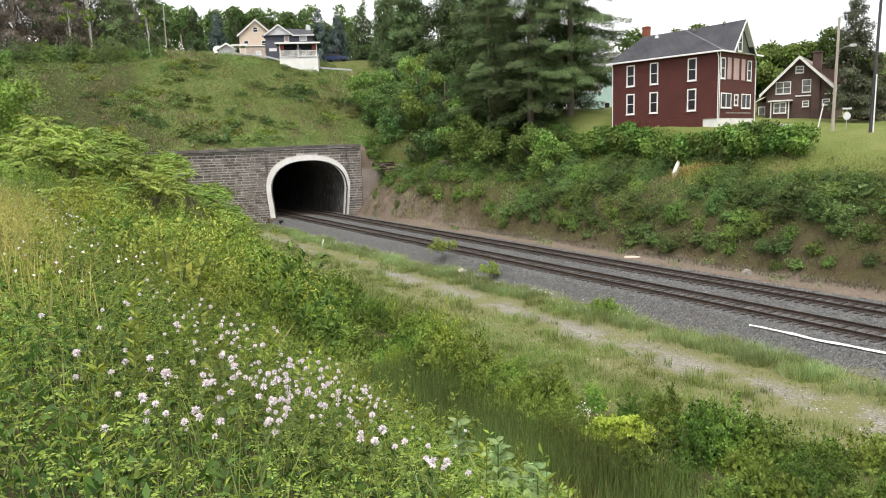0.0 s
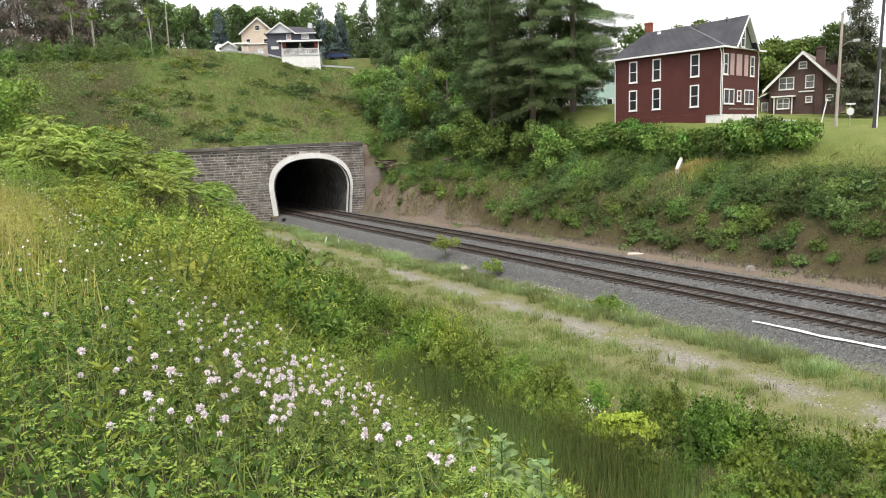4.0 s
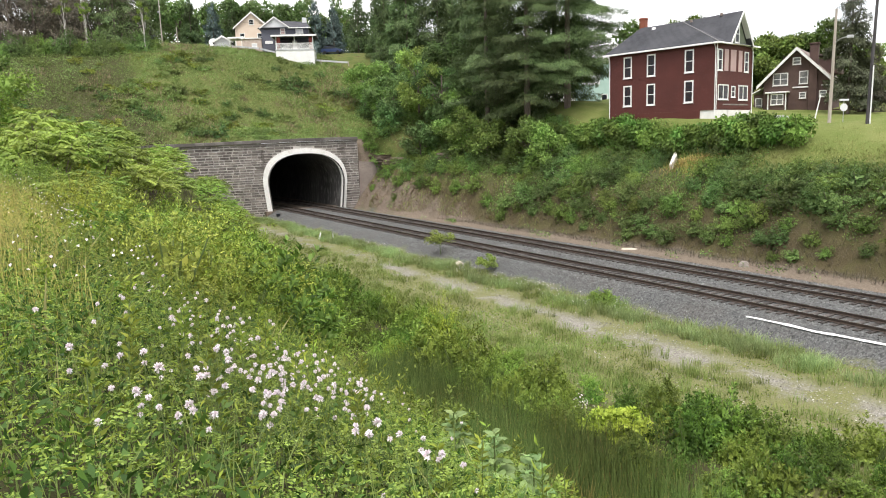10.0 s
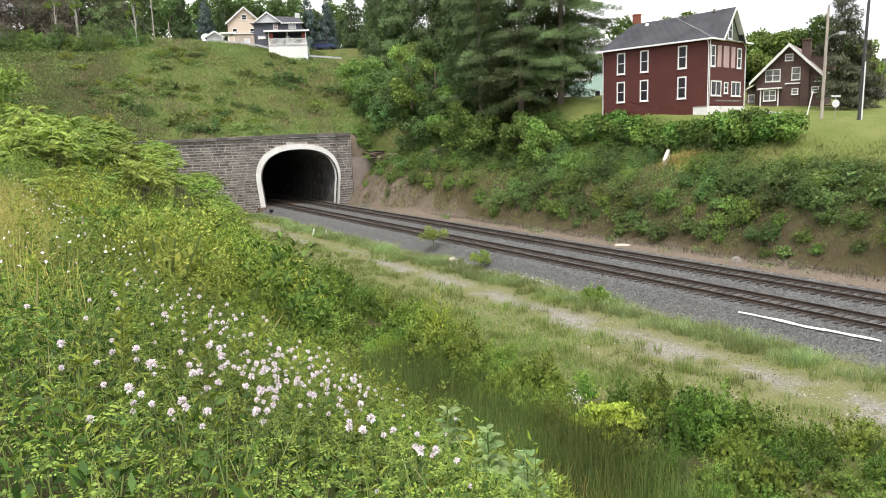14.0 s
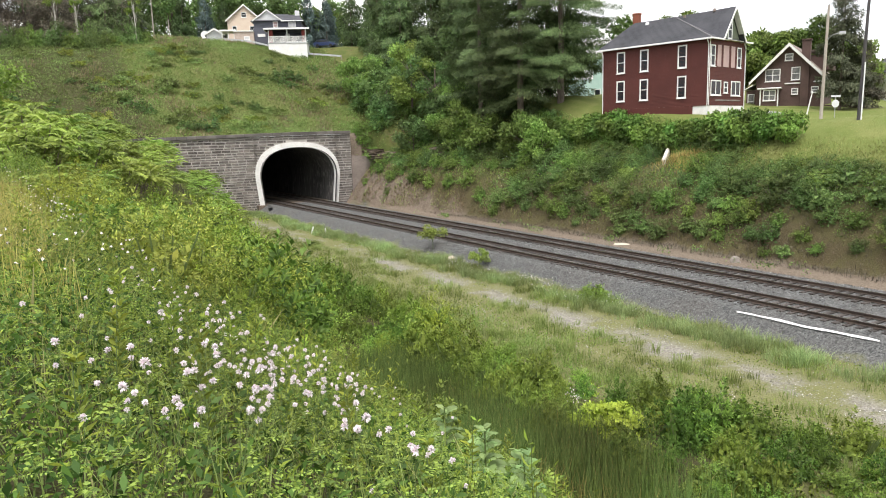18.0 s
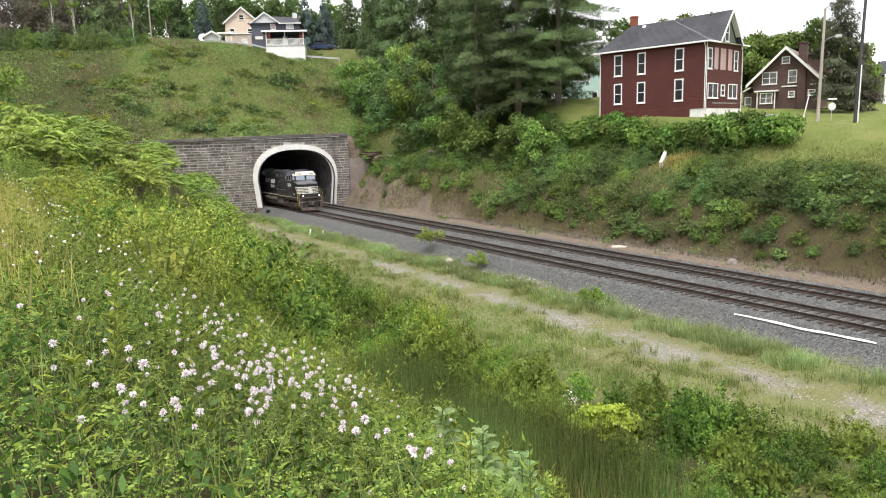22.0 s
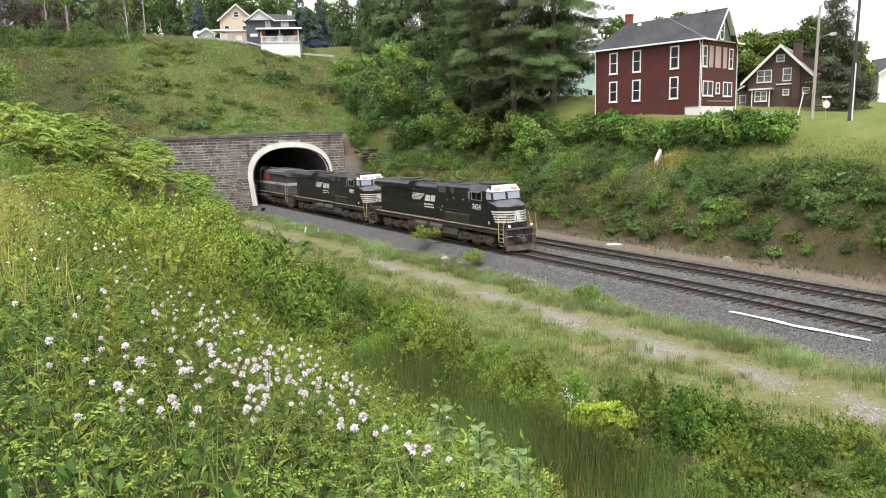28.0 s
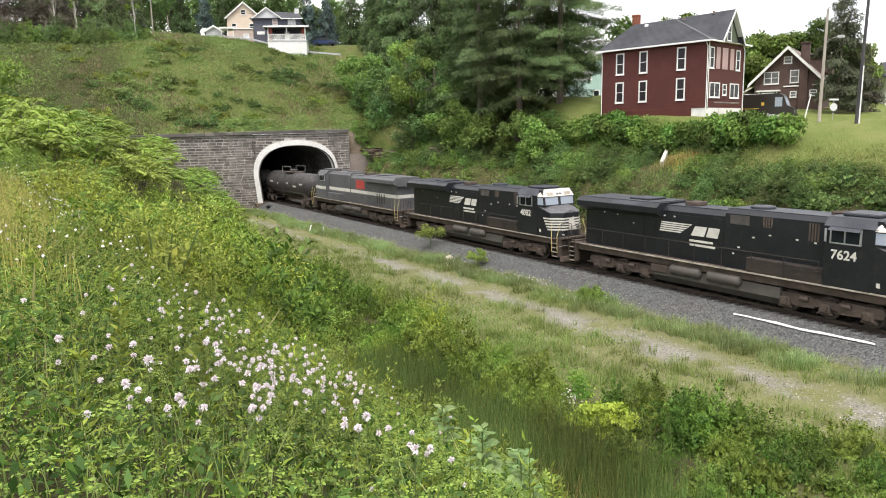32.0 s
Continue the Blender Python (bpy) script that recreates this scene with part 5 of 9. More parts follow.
for i in range(3):
    sumac_template(1.5, 2.2, 9)
    shrub_template("bramble", 1.4, 1.6, 1560, (0.15, 0.075), "bramble_leaf", label="dense dark green bramble shrub on earthy bank", name="bramble")
    shrub_template("bright", 1.2, 1.5, 1300, (0.15, 0.075), "bright_leaf", label="bright green leafy shrub on cutting bank")
    shrub_template("bank", 1.9, 2.0, 2500, (0.155, 0.075), "bramble_leaf" if i < 2 else "bright_leaf", label="broad mounded thicket of brambles on steep bank", name="thicket")
    shrub_template("thicket", 1.3, 1.8, 3400, (0.085, 0.034), ("stalk_leaf", "weed_leaf", "sumac_leaf")[i], label="dense small-leaved green shrub on grassy slope", stem="stem")
    shrub_template("knotweed", 1.4, 2.1, 1300, (0.26, 0.16), "knot_leaf", 9, 0.5, label="lush broad-leaved knotweed shrub along bank top", stem="stem", name="knotweed_bush")
    shrub_template("hill", 1.4, 1.2, 620, (0.24, 0.11), "hill_leaf", label="rounded green bush on grassy hillside")
    shrub_template("low", 0.9, 1.0, 2100, (0.095, 0.048), "shrub_leaf", label="leafy mid-green bush in overgrown ditch", stem="stem", name="bush")
    shrub_template("field", 0.8, 0.9, 1800, (0.09, 0.044), "sumac_leaf", label="small light green bush in rough grass", stem="stem", name="bush")
shrub_template("hill_dark", 1.3, 1.2, 620, (0.22, 0.11), "wood_leaf", label="rounded dark green bush on grassy hillside")
shrub_template("hill_pale", 1.5, 1.0, 560, (0.24, 0.10), "stalk_leaf", label="low yellow-green bush on grassy hillside")
shrub_template("sumac_low", 0.9, 0.8, 1500, (0.12, 0.055), "sumac_leaf", label="light green weedy bush in overgrown ditch", stem="stem", name="bush")
shrub_template("yellow", 1.0, 1.05, 2600, (0.13, 0.065), "yellow_leaf", droop=0.25, label="bright yellow-green leafy bush beside ditch", stem="stem", name="bush")
shrub_template("yellow_big", 1.6, 1.6, 900, (0.32, 0.16), "yellow_leaf", droop=0.1, label="yellow-green shrub on wooded bank edge")


def on_bank(n, x0, x1, y0, y1):
    return RS.uniform(x0, x1, n), RS.uniform(y0, y1, n)


# far bank: thickets from the toe to the crest, thinner on the bare earth near the portal
def plant_far_bank():
    spots = []
    for x, y in zip(*on_bank(7000, -93, -6, 12.9, 22.5)):
        z = float(height(x, y))
        patch = math.sin(x * 0.33 + 1) + math.sin(x * 0.13 + y * 0.6) + 0.25 * math.sin(y * 1.9)
        toe = 0.0 + 0.5 * math.sin(x * 0.55 + 2) + 0.4 * math.sin(x * 1.3) + (0.3 if x < -46 else 0)
        bare = z < toe or (x < -64 and z < 4.8 and patch < 0.45) or (-46.6 < x < -40.3 and 15.8 < y < 20.6) or (x > -38 and y > 19.2)
        big = z > toe + 0.5 and len(spots) % 4 != 3
        gap = (1.75 if x > -55 else 1.9) if big else 1.25
        if bare or any((x - u) ** 2 + (1.7 * (y - v)) ** 2 < (0.5 * (gap + g)) ** 2 for u, v, g in spots):
            continue
        spots.append((x, y, gap))
        if big:
            shrub("bank", x, y, RS.uniform(0.7, 1.1), RS.uniform(0.75, 1.1), "thickets on the far bank", 0.25)
        else:
            shrub("bright" if RS.rand() < 0.5 else "bramble", x, y, RS.uniform(0.55, 1.0), RS.uniform(0.7, 1.1), "shrubs on the far bank")


plant_far_bank()
for x, y, s in ((-83, 12.6, 0.75), (-78.5, 13.0, 0.8), (-88.5, 13.6, 1.0), (-91.3, 12.4, 0.6), (-20, 15, 1.2), (-24, 16.5, 1.3), (-28, 16, 1.3), (-16, 14.8, 1.2), (-32, 17.5, 1.2), (-36, 17, 1.2), (-22, 17.2, 1.1), (-27, 17.5, 1.1), (-33, 15.2, 1.0)):
    shrub("bright" if s < 1.1 else "bramble", x, y, s, 1.0, "shrubs on the far bank")
# knotweed along the crest below the red house
for k in range(34):
    t = k / 33
    shrub("knotweed", -60 + 24.8 * t + RS.uniform(-0.4, 0.4), 22.1 - 0.7 * t + RS.uniform(-0.9, 0.7), RS.uniform(0.95, 1.2), RS.uniform(1.0, 1.2), "knotweed along the bank top")
for k in range(8):
    shrub("knotweed", -60.8 - 0.85 * k, 22.2 + RS.uniform(-0.5, 0.5), RS.uniform(0.8, 1.1), RS.uniform(0.8, 1.0), "knotweed along the bank top")
for x, y, z in ((-64.5, 22.6, 1.0), (-67, 22.4, 1.1), (-69.5, 20.8, 1.2), (-72, 20.2, 1.2), (-66.2, 21.0, 1.0), (-63.2, 21.2, 0.9), (-74.5, 19.6, 1.2), (-70.5, 23.0, 1.1)):
    shrub("bank", x, y, z, 1.1, "thickets on the far bank", 0.2)
# hillside bushes over the tunnel, in loose drifts
for k in range(58):
    cx, cy = RS.uniform(-126, -98), RS.uniform(-36, 15)
    for j in range(RS.randint(2, 6)):
        shrub(("hill_pale", "hill", "hill_dark")[k % 3], cx + RS.normal(0, 1.8), cy + RS.normal(0, 2.4), RS.uniform(0.5, 1.25) * (1.6 if k % 5 == 0 else 1.0), RS.uniform(0.55, 1.0), "bushes on the hillside", 0.25)
for x, y, s in ((-103, -11.5, 1.5), (-102.4, -13, 1.1), (-104.5, -10.2, 1.3), (-106, 9.5, 1.1), (-97.6, -6, 0.7), (-99, 1, 0.5), (-125, 10.8, 1.0), (-123.5, 13.4, 0.9), (-101, -22, 1.6), (-100, -27, 1.7)):
    shrub("hill", x, y, s, 1.0, "bushes on the hillside")
# overgrown hedge under the conifers
for k in range(19):
    shrub("bank", -128.0 - 0.9 * math.sin(k * 0.8) + 0.10 * k, -43 + 1.84 * k, RS.uniform(1.0, 1.45), RS.uniform(1.15, 1.6), "hedge on the hilltop", sink=0.3)
# near bank: a thicket over the brow, then sumac down towards the portal
def plant_brow():
    spots = []
    for x, y in zip(*on_bank(4000, -46, -12.5, -33, -19)):
        low = np.interp(-x, (12, 15, 20, 35, 46), (-29.4, -27.8, -26.2, -22.2, -19.8))
        high = np.interp(-x, (12, 15, 20, 35, 46), (-30.4, -31.2, -31.8, -32.4, -33))
        gap = 1.35 + 0.028 * (-x - 12)
        if not high < y < low or any((x - u) ** 2 + (y - v) ** 2 < gap * gap for u, v in spots):
            continue
        spots.append((x, y))
        k = len(spots)
        edge = y > low - 2.2
        key = "sumac" if k % 7 == 3 and x < -24 else ("low" if k % 5 == 1 else "thicket")
        size = RS.uniform(0.8, 1.25) * (1.35 if edge else 0.95) * np.interp(-x, (12, 18, 30), (0.75, 1.0, 1.2))
        shrub(key, x, y, size * (1.6 if key == "low" else (0.8 if key == "sumac" else 1.0)), RS.uniform(0.85, 1.15), "thicket on the near bank")


plant_brow()
# the outermost bushes lean over the drop
for x, y, s, tall in ((-16.4, -27.3, 1.25, 1.1), (-18.4, -26.2, 1.35, 1.15), (-20.8, -25.4, 1.35, 1.15), (-14.9, -28.3, 1.0, 1.1), (-23.6, -24.6, 1.4, 1.2), (-26.6, -23.8, 1.4, 1.2), (-29.8, -22.8, 1.45, 1.2), (-33.5, -21.8, 1.5, 1.2), (-37.0, -20.8, 1.4, 1.2), (-17.6, -28.2, 1.15, 1.2)):
    shrub("thicket", x, y, s, tall, "thicket on the near bank")
for x, y, s in ((-44, -31.5, 1.75), (-47, -30.2, 1.7), (-41, -29.5, 1.4), (-50.5, -28.6, 1.6), (-38.5, -31.2, 1.35), (-43.5, -27.2, 1.45), (-54, -30.5, 1.8), (-47.5, -25.6, 1.3), (-53, -26.6, 1.45)):
    shrub("sumac", x, y, s, RS.uniform(0.92, 1.05), "sumac on the near bank")
for x, y, s in ((-44, -24, 1.1), (-48, -22, 1.15), (-52, -20.5, 1.2), (-56, -19, 1.2), (-50, -25.5, 1.3), (-55, -23.5, 1.3), (-60, -18, 1.2), (-61, -22, 1.35), (-66, -17, 1.25), (-66, -21, 1.4), (-72, -16, 1.3), (-72, -20.5, 1.4), (-78, -14.5, 1.3), (-78, -19, 1.4),
                (-84, -13.5, 1.2), (-84, -18, 1.4), (-89, -12.6, 1.1), (-89.5, -17, 1.4), (-46, -28.5, 1.3), (-52, -29, 1.4), (-58, -27, 1.4), (-64, -26, 1.5), (-70, -25, 1.5), (-76, -24, 1.5), (-82, -23, 1.5), (-88, -21.5, 1.5), (-42, -30.5, 1.3), (-58, -31, 1.5), (-66, -30, 1.5),
                (-74, -29, 1.6), (-82, -28, 1.6), (-90, -26, 1.6), (-88, -9.8, 0.7), (-91, -7.4, 0.55), (-83, -10.4, 0.7), (-76, -11.4, 0.8), (-69, -13, 0.85)):
    shrub("sumac", x, y, s, RS.uniform(0.8, 1.0), "sumac on the near bank")
for x, y, s in ((-70.5, -31.8, 1.6), (-74, -33.5, 1.4), (-98, -23.5, 1.0)):
    shrub("yellow_big", x, y, s, 1.0, "yellow-green shrubs")
# single bushes on the flat and the ditch edge
shrub("yellow", -16.2, -16.2, 1.3, 0.95, "bushes by the ditch")
for x, y, s in ((-29.3, -4.2, 1.0), (-12.8, -15.2, 1.1), (-11.5, -17.0, 1.3), (-14.2, -17.8, 1.2), (-9.5, -14.5, 1.0), (-18.6, -17.2, 0.8), (-23, -16.5, 0.9), (-26.5, -17.5, 0.9), (-30, -16.5, 0.9), (-10.4, -19.2, 1.2), (-8.5, -17.0, 1.2), (-34, -15.8, 0.8), (-38, -15.5, 0.8),
                (-13.0, -20.6, 1.0), (-16.5, -21.8, 0.9), (-22.0, -20.6, 0.9), (-27.0, -21.0, 1.0), (-7.5, -20.0, 1.1)):
    shrub("field", x, y, s, RS.uniform(0.75, 1.0), "bushes by the ditch")
for x, y, s in ((-29.4, -4.3, 1.5), (-28.6, -4.6, 1.1), (-30.3, -4.1, 1.0)):
    shrub("field", x, y, s, 0.8, "bushes by the track")


# leafy clumps down the near slope and along the ditch
for k in range(85):
    x = RS.uniform(-42, -6)
    y = RS.uniform(-22.5, -13.2) if k % 3 else RS.uniform(-29, -21.5)
    if abs(y + 19.9) < 1.0 and x > -24:
        continue
    if math.hypot(x, y + 32.83) > 7.5:
        shrub("field", x, y, RS.uniform(0.6, 1.25), RS.uniform(0.7, 1.05), "bushes by the ditch")
def plant_ditch():
    """Rounded bushes crowding the foot of the slope and the far lip of the ditch."""
    spots = []
    for x, y in zip(*on_bank(6000, -48, -3.5, -20.5, -9.5)):
        wide = np.interp(-x, (3, 10, 17, 24, 34, 48), (-8.6, -11.5, -14.4, -16.0, -15.4, -13.4))
        low = np.interp(-x, (3, 10, 17, 24, 34, 48), (-17.5, -18.6, -18.4, -18.4, -19.6, -18.4))
        gap = 1.12 if x > -20 else 1.35
        if not low < y < wide or (-12.3 < x < -10.9 and y < -14.6) or math.hypot(x + 15.6, y + 16.6) < 1.9 or patchy_at(x, y) < -0.5 or any((x - u) ** 2 + (y - v) ** 2 < gap * gap for u, v in spots):
            continue
        spots.append((x, y))
        k = len(spots)
        key = ("field", "low", "field", "sumac_low", "thicket", "field", "low")[k % 7]
        if x > -15 and k % 3:
            key = "low"
        shrub(key, x, y, (0.62 + 1.0 * RS.uniform() ** 1.8) * (0.62 if key == "thicket" else 1.0) * (1.05 if x > -20 else 1.3), RS.uniform(1.0, 1.45), "bushes by the ditch")


def patchy_at(x, y):
    return float(wav(x, y, 0.8, 3.0))


plant_ditch()
for k in range(16):
    shrub("field" if k % 2 else "low", RS.uniform(-34, -22), RS.uniform(-18.5, -14.5), RS.uniform(0.8, 1.3), RS.uniform(0.8, 1.1), "bushes by the ditch")
for x, y, s in ((-84.5, 11.8, 1.15), (-80.0, 12.6, 1.1), (-83.5, 10.6, 0.6), (-88.2, 12.2, 1.2), (-76.5, 12.9, 1.0), (-90.5, 10.8, 0.6), (-93.3, 12.5, 1.1), (-92.6, 14.8, 1.5), (-94.0, 13.8, 1.3), (-93.6, 11.8, 0.85), (-94.1, 11.6, 0.9), (-94.4, 12.4, 1.2), (-73, 13.6, 1.1), (-70, 14.4, 1.2), (-86, 14.6, 1.0), (-78, 14.8, 1.1), (-67, 14.0, 1.0), (-74.5, 15.4, 1.2)):
    shrub("bright", x, y, s, 1.0, "shrubs on the far bank")

# ---- ground cover, uncountable ----
def stuff(name, v, f, mat, label, category):
    return tagged(new(name, big_mesh(name, v, f, M[mat])), label, category, kind="stuff")


def at_ground(x, y, lift=0.0):
    return np.stack([x, y, height(x, y) + lift], -1)


def patchy(x, y, k, s):
    return wav(x, y, k, s) * 0.6 + wav(x, y, k * 2.7, s + 2) * 0.4


def cover():
    # hillside turf: low forbs in drifts, then thin grass over it
    n = 130000
    x, y = RS.uniform(-136, -95.6, n), RS.uniform(-50, 22, n)
    lift = RS.uniform(0, 1, n) * np.clip(0.18 + 0.9 * patchy(x, y, 0.40, 1) + 0.55 * patchy(x, y, 1.3, 5), 0.03, 1.5)
    v, f = leaf_arrays(at_ground(x, y, -0.05) + np.stack([0 * x, 0 * x, lift], -1), RS.normal(size=(n, 3)) + np.array([0.5, 0, 0.5]), RS.uniform(0.13, 0.32, n), RS.uniform(0.06, 0.14, n))
    stuff("hillside_herbs", v, f, "hill_leaf", "low mixed green herbs covering the hillside", "herbs")
    n = 22000
    x, y = RS.uniform(-134, -95.6, n), RS.uniform(-48, 22, n)
    h = RS.uniform(0.2, 0.5, n) * (1 + 0.4 * patchy(x, y, 0.5, 1))
    v, f = blade_arrays(at_ground(x, y, -0.05), RS.normal(0, 0.6, (n, 2)), h, RS.uniform(0.03, 0.07, n))
    stuff("hillside_grass", v, f, "hill_leaf", "rough tall green and straw-coloured hillside grass", "grass")
    n = 34000
    x, y = RS.uniform(-134, -95.6, n), RS.uniform(-48, 22, n)
    keep = patchy(x, y, 0.22, 5) + 0.3 * patchy(x, y, 0.9, 2) > 0.30
    x, y = x[keep], y[keep]
    v, f = blade_arrays(at_ground(x, y, -0.05), RS.normal(0, 0.4, (len(x), 2)), RS.uniform(0.35, 0.8, len(x)), 0.07)
    stuff("hillside_straw", v, f, "dead_grass", "dry straw-coloured grass patches on hillside", "grass")
    # far-bank undergrowth
    n = 100000
    x, y = RS.uniform(-94, -8, n), RS.uniform(9.6, 24, n)
    z = height(x, y)
    dens = 1.2 * patchy(x, y, 0.8, 3) + 0.5 * patchy(x, y, 2.3, 7) + (z - 2.2) * 0.16 - 0.25 * (x < -70)
    keep = (dens > RS.uniform(0.0, 0.35, n)) & ~((x > -36) & (y > 18.8))
    x, y = x[keep], y[keep]
    p = at_ground(x, y) + np.stack([0 * x, 0 * x, RS.uniform(0, 0.45, len(x))], -1)
    v, f = leaf_arrays(p, RS.normal(size=(len(x), 3)) * 0.7 + np.array([0, -0.5, 0.5]), RS.uniform(0.10, 0.24, len(x)), RS.uniform(0.05, 0.11, len(x)))
    half = len(x) * 4 // 2 // 4 * 4
    stuff("bank_undergrowth", v[:half], f[: half // 4], "bramble_leaf", "tangled low green undergrowth on earthy bank", "undergrowth")
    stuff("bank_herbs", v[half:], f[half // 4:] - half, "bright_leaf", "bright low herbs scattered over earthy bank", "herbs")
    # dry roots and twigs low on the bank
    n = 26000
    x, y = RS.uniform(-92, -12, n), RS.uniform(10.8, 19, n)
    p = at_ground(x, y)
    v, f = blade_arrays(p, RS.normal(0, 0.9, (n, 2)), RS.uniform(0.15, 0.5, n), 0.025)
    stuff("dry_twigs", v, f, "needle_brown", "dry brown twigs and roots on bare bank", "twigs")
    # thin dry grass and weeds on the bare earth beside the portal
    for n, mat, name, label, bar in ((26000, "bank_straw", "dry_bank_grass", "thin dry brown grass on bare earth bank", -0.3), (26000, "grass_leaf", "thin_bank_grass", "thin green grass tufts on bare earth bank", 0.05)):
        x, y = RS.uniform(-93.5, -40, n), RS.uniform(9.2, 17.5, n)
        keep = (patchy(x, y, 0.9, 4 + bar) > RS.uniform(bar - 0.2, bar + 0.5, n)) & (y > far_toe(x) + 0.3) & (RS.uniform(0, 1, n) < np.where(x < -62, 1.0, 0.35))
        x, y = x[keep], y[keep]
        v, f = blade_arrays(at_ground(x, y, -0.03), RS.normal(0, 0.7, (len(x), 2)), RS.uniform(0.15, 0.5, len(x)), RS.uniform(0.03, 0.06, len(x)))
        stuff(name, v, f, mat, label, "grass")
    # lawn on the far plateau
    n = 12000
    x, y = RS.uniform(-62, -14, n), RS.uniform(18.8, 44, n)
    x, y = x[(y > 22) | (x > -36)], y[(y > 22) | (x > -36)]
    n = len(x)
    v, f = blade_arrays(at_ground(x, y), RS.normal(0, 0.4, (n, 2)), RS.uniform(0.03, 0.06, n), 0.03)
    stuff("lawn_grass", v, f, "lawn_leaf", "mown pale green lawn on the plateau", "grass")
    n = 26000
    x, y = RS.uniform(-39, -10, n), RS.uniform(18.6, 27.0, n)
    keep = RS.uniform(0, 1, n) < 0.25 + 0.9 * ss(24.0, 20.5, y + 0.8 * wav(x, y, 0.5, 2))
    x, y = x[keep], y[keep]
    v, f = blade_arrays(at_ground(x, y, -0.02), RS.normal(0, 0.9, (len(x), 2)), RS.uniform(0.10, 0.42, len(x)) * (0.35 + 0.65 * ss(25.0, 20.5, y)), RS.uniform(0.02, 0.045, len(x)))
    stuff("rough_lawn", v, f, "rough_leaf", "rough yellowish unmown grass at the lawn edge", "grass")
    # flat strip beside the track: tufts of unequal size, thin on the worn path
    def tufts(n, x0, x1, y0, y1, want, blades, hgt, wid):
        x, y = RS.uniform(x0, x1, n), RS.uniform(y0, y1, n)
        keep = want(x, y) > RS.uniform(0, 1, n)
        x, y = x[keep], y[keep]
        size = RS.uniform(0.4, 1.0, len(x)) ** 2.2
        k = np.maximum(4, (blades * size)).astype(int)
        idx = np.repeat(np.arange(len(x)), k)
        off = RS.normal(0, 1, (len(idx), 2)) * (0.06 + 0.16 * size[idx])[:, None]
        px, py = x[idx] + off[:, 0], y[idx] + off[:, 1]
        lean = off * 2.2 + RS.normal(0, 0.30, off.shape)
        return blade_arrays(at_ground(px, py, -0.02), lean, hgt * (0.35 + 0.65 * size[idx]) * RS.uniform(0.6, 1.1, len(idx)), wid * RS.uniform(0.6, 1.3, len(idx)))

    def worn(x, y):
        return np.exp(-((y + 8.0 + 0.5 * wav(x, y, 0.35, 6)) / 1.25) ** 2) + 0.7 * np.exp(-((y + 11.2 + 0.5 * wav(x, y, 0.3, 8)) / 0.7) ** 2)

    v, f = tufts(12500, -92, 6, -18.5, -3.9, lambda x, y: 0.36 + 0.40 * patchy(x, y, 0.6, 4) - 0.48 * worn(x, y) + 0.30 * (y < -12.0) * (y > -15.0) - 0.4 * (y < -14.5), 52, 0.62, 0.019)
    stuff("strip_grass", v, f, "grass_leaf", "patchy grass tufts beside worn gravel path", "grass")
    v, f = tufts(4200, -92, 4, -7.0, -3.3, lambda x, y: 0.85 * np.exp(-((y + 5.0 + 0.8 * wav(x, y, 0.5, 11)) / 0.9) ** 2) * np.clip(0.7 + 0.9 * patchy(x, y, 0.7, 13), 0.15, 1.2), 74, 0.80, 0.018)
    stuff("verge_grass", v, f, "verge_leaf", "taller bluish green grass tufts along ballast edge", "grass")
    # loose gravel on the path
    n = 30000
    x, y = RS.uniform(-60, 2, n), RS.uniform(-15, -3.6, n)
    keep = worn(x, y) + 0.15 > RS.uniform(0, 1, n)
    x, y = x[keep], y[keep]
    v, f = leaf_arrays(at_ground(x, y, 0.005), RS.normal(size=(len(x), 3)) * np.array([1, 1, 0.25]), RS.uniform(0.03, 0.09, len(x)), RS.uniform(0.03, 0.07, len(x)))
    stuff("path_gravel", v, f, "gravel", "loose pale gravel on worn path", "gravel")
    # short moss and clover over the same strip
    n = 75000
    x, y = RS.uniform(-70, 4, n), RS.uniform(-14.0, -4.0, n)
    keep = (patchy(x, y, 0.9, 9) + 0.15 - 0.9 * np.exp(-((y + 8.0) / 1.1) ** 2)) > RS.uniform(-0.4, 0.5, n)
    x, y = x[keep], y[keep]
    v, f = leaf_arrays(at_ground(x, y, 0.01), RS.normal(size=(len(x), 3)) + np.array([0, 0, 0.3]), RS.uniform(0.05, 0.12, len(x)), RS.uniform(0.03, 0.06, len(x)))
    stuff("clover", v, f, "weed_leaf", "low yellowish green clover between grass tufts", "clover")
    # ditch reeds
    n = 36000
    x, y = RS.uniform(-27, -4, n), RS.normal(-19.9, 1.0, n)
    keep = wav(x, y, 0.55, 3) > RS.uniform(-0.9, 0.5, n)
    x, y = x[keep], y[keep]
    v, f = blade_arrays(at_ground(x, y, -0.05), RS.normal(0, 0.16, (len(x), 2)), RS.uniform(0.7, 1.6, len(x)), RS.uniform(0.012, 0.022, len(x)))
    stuff("ditch_reeds", v, f, "reed_leaf", "tall dark green reeds standing in ditch", "reeds")
    n = 1500
    x, y = RS.uniform(-22, -5, n), RS.normal(-20.5, 1.2, n)
    v, f = blade_arrays(at_ground(x, y, -0.05), RS.normal(0, 0.25, (n, 2)), RS.uniform(0.6, 1.3, n), 0.016)
    stuff("dead_reeds", v, f, "straw", "dead straw-coloured reed stalks in ditch", "reeds")


cover()


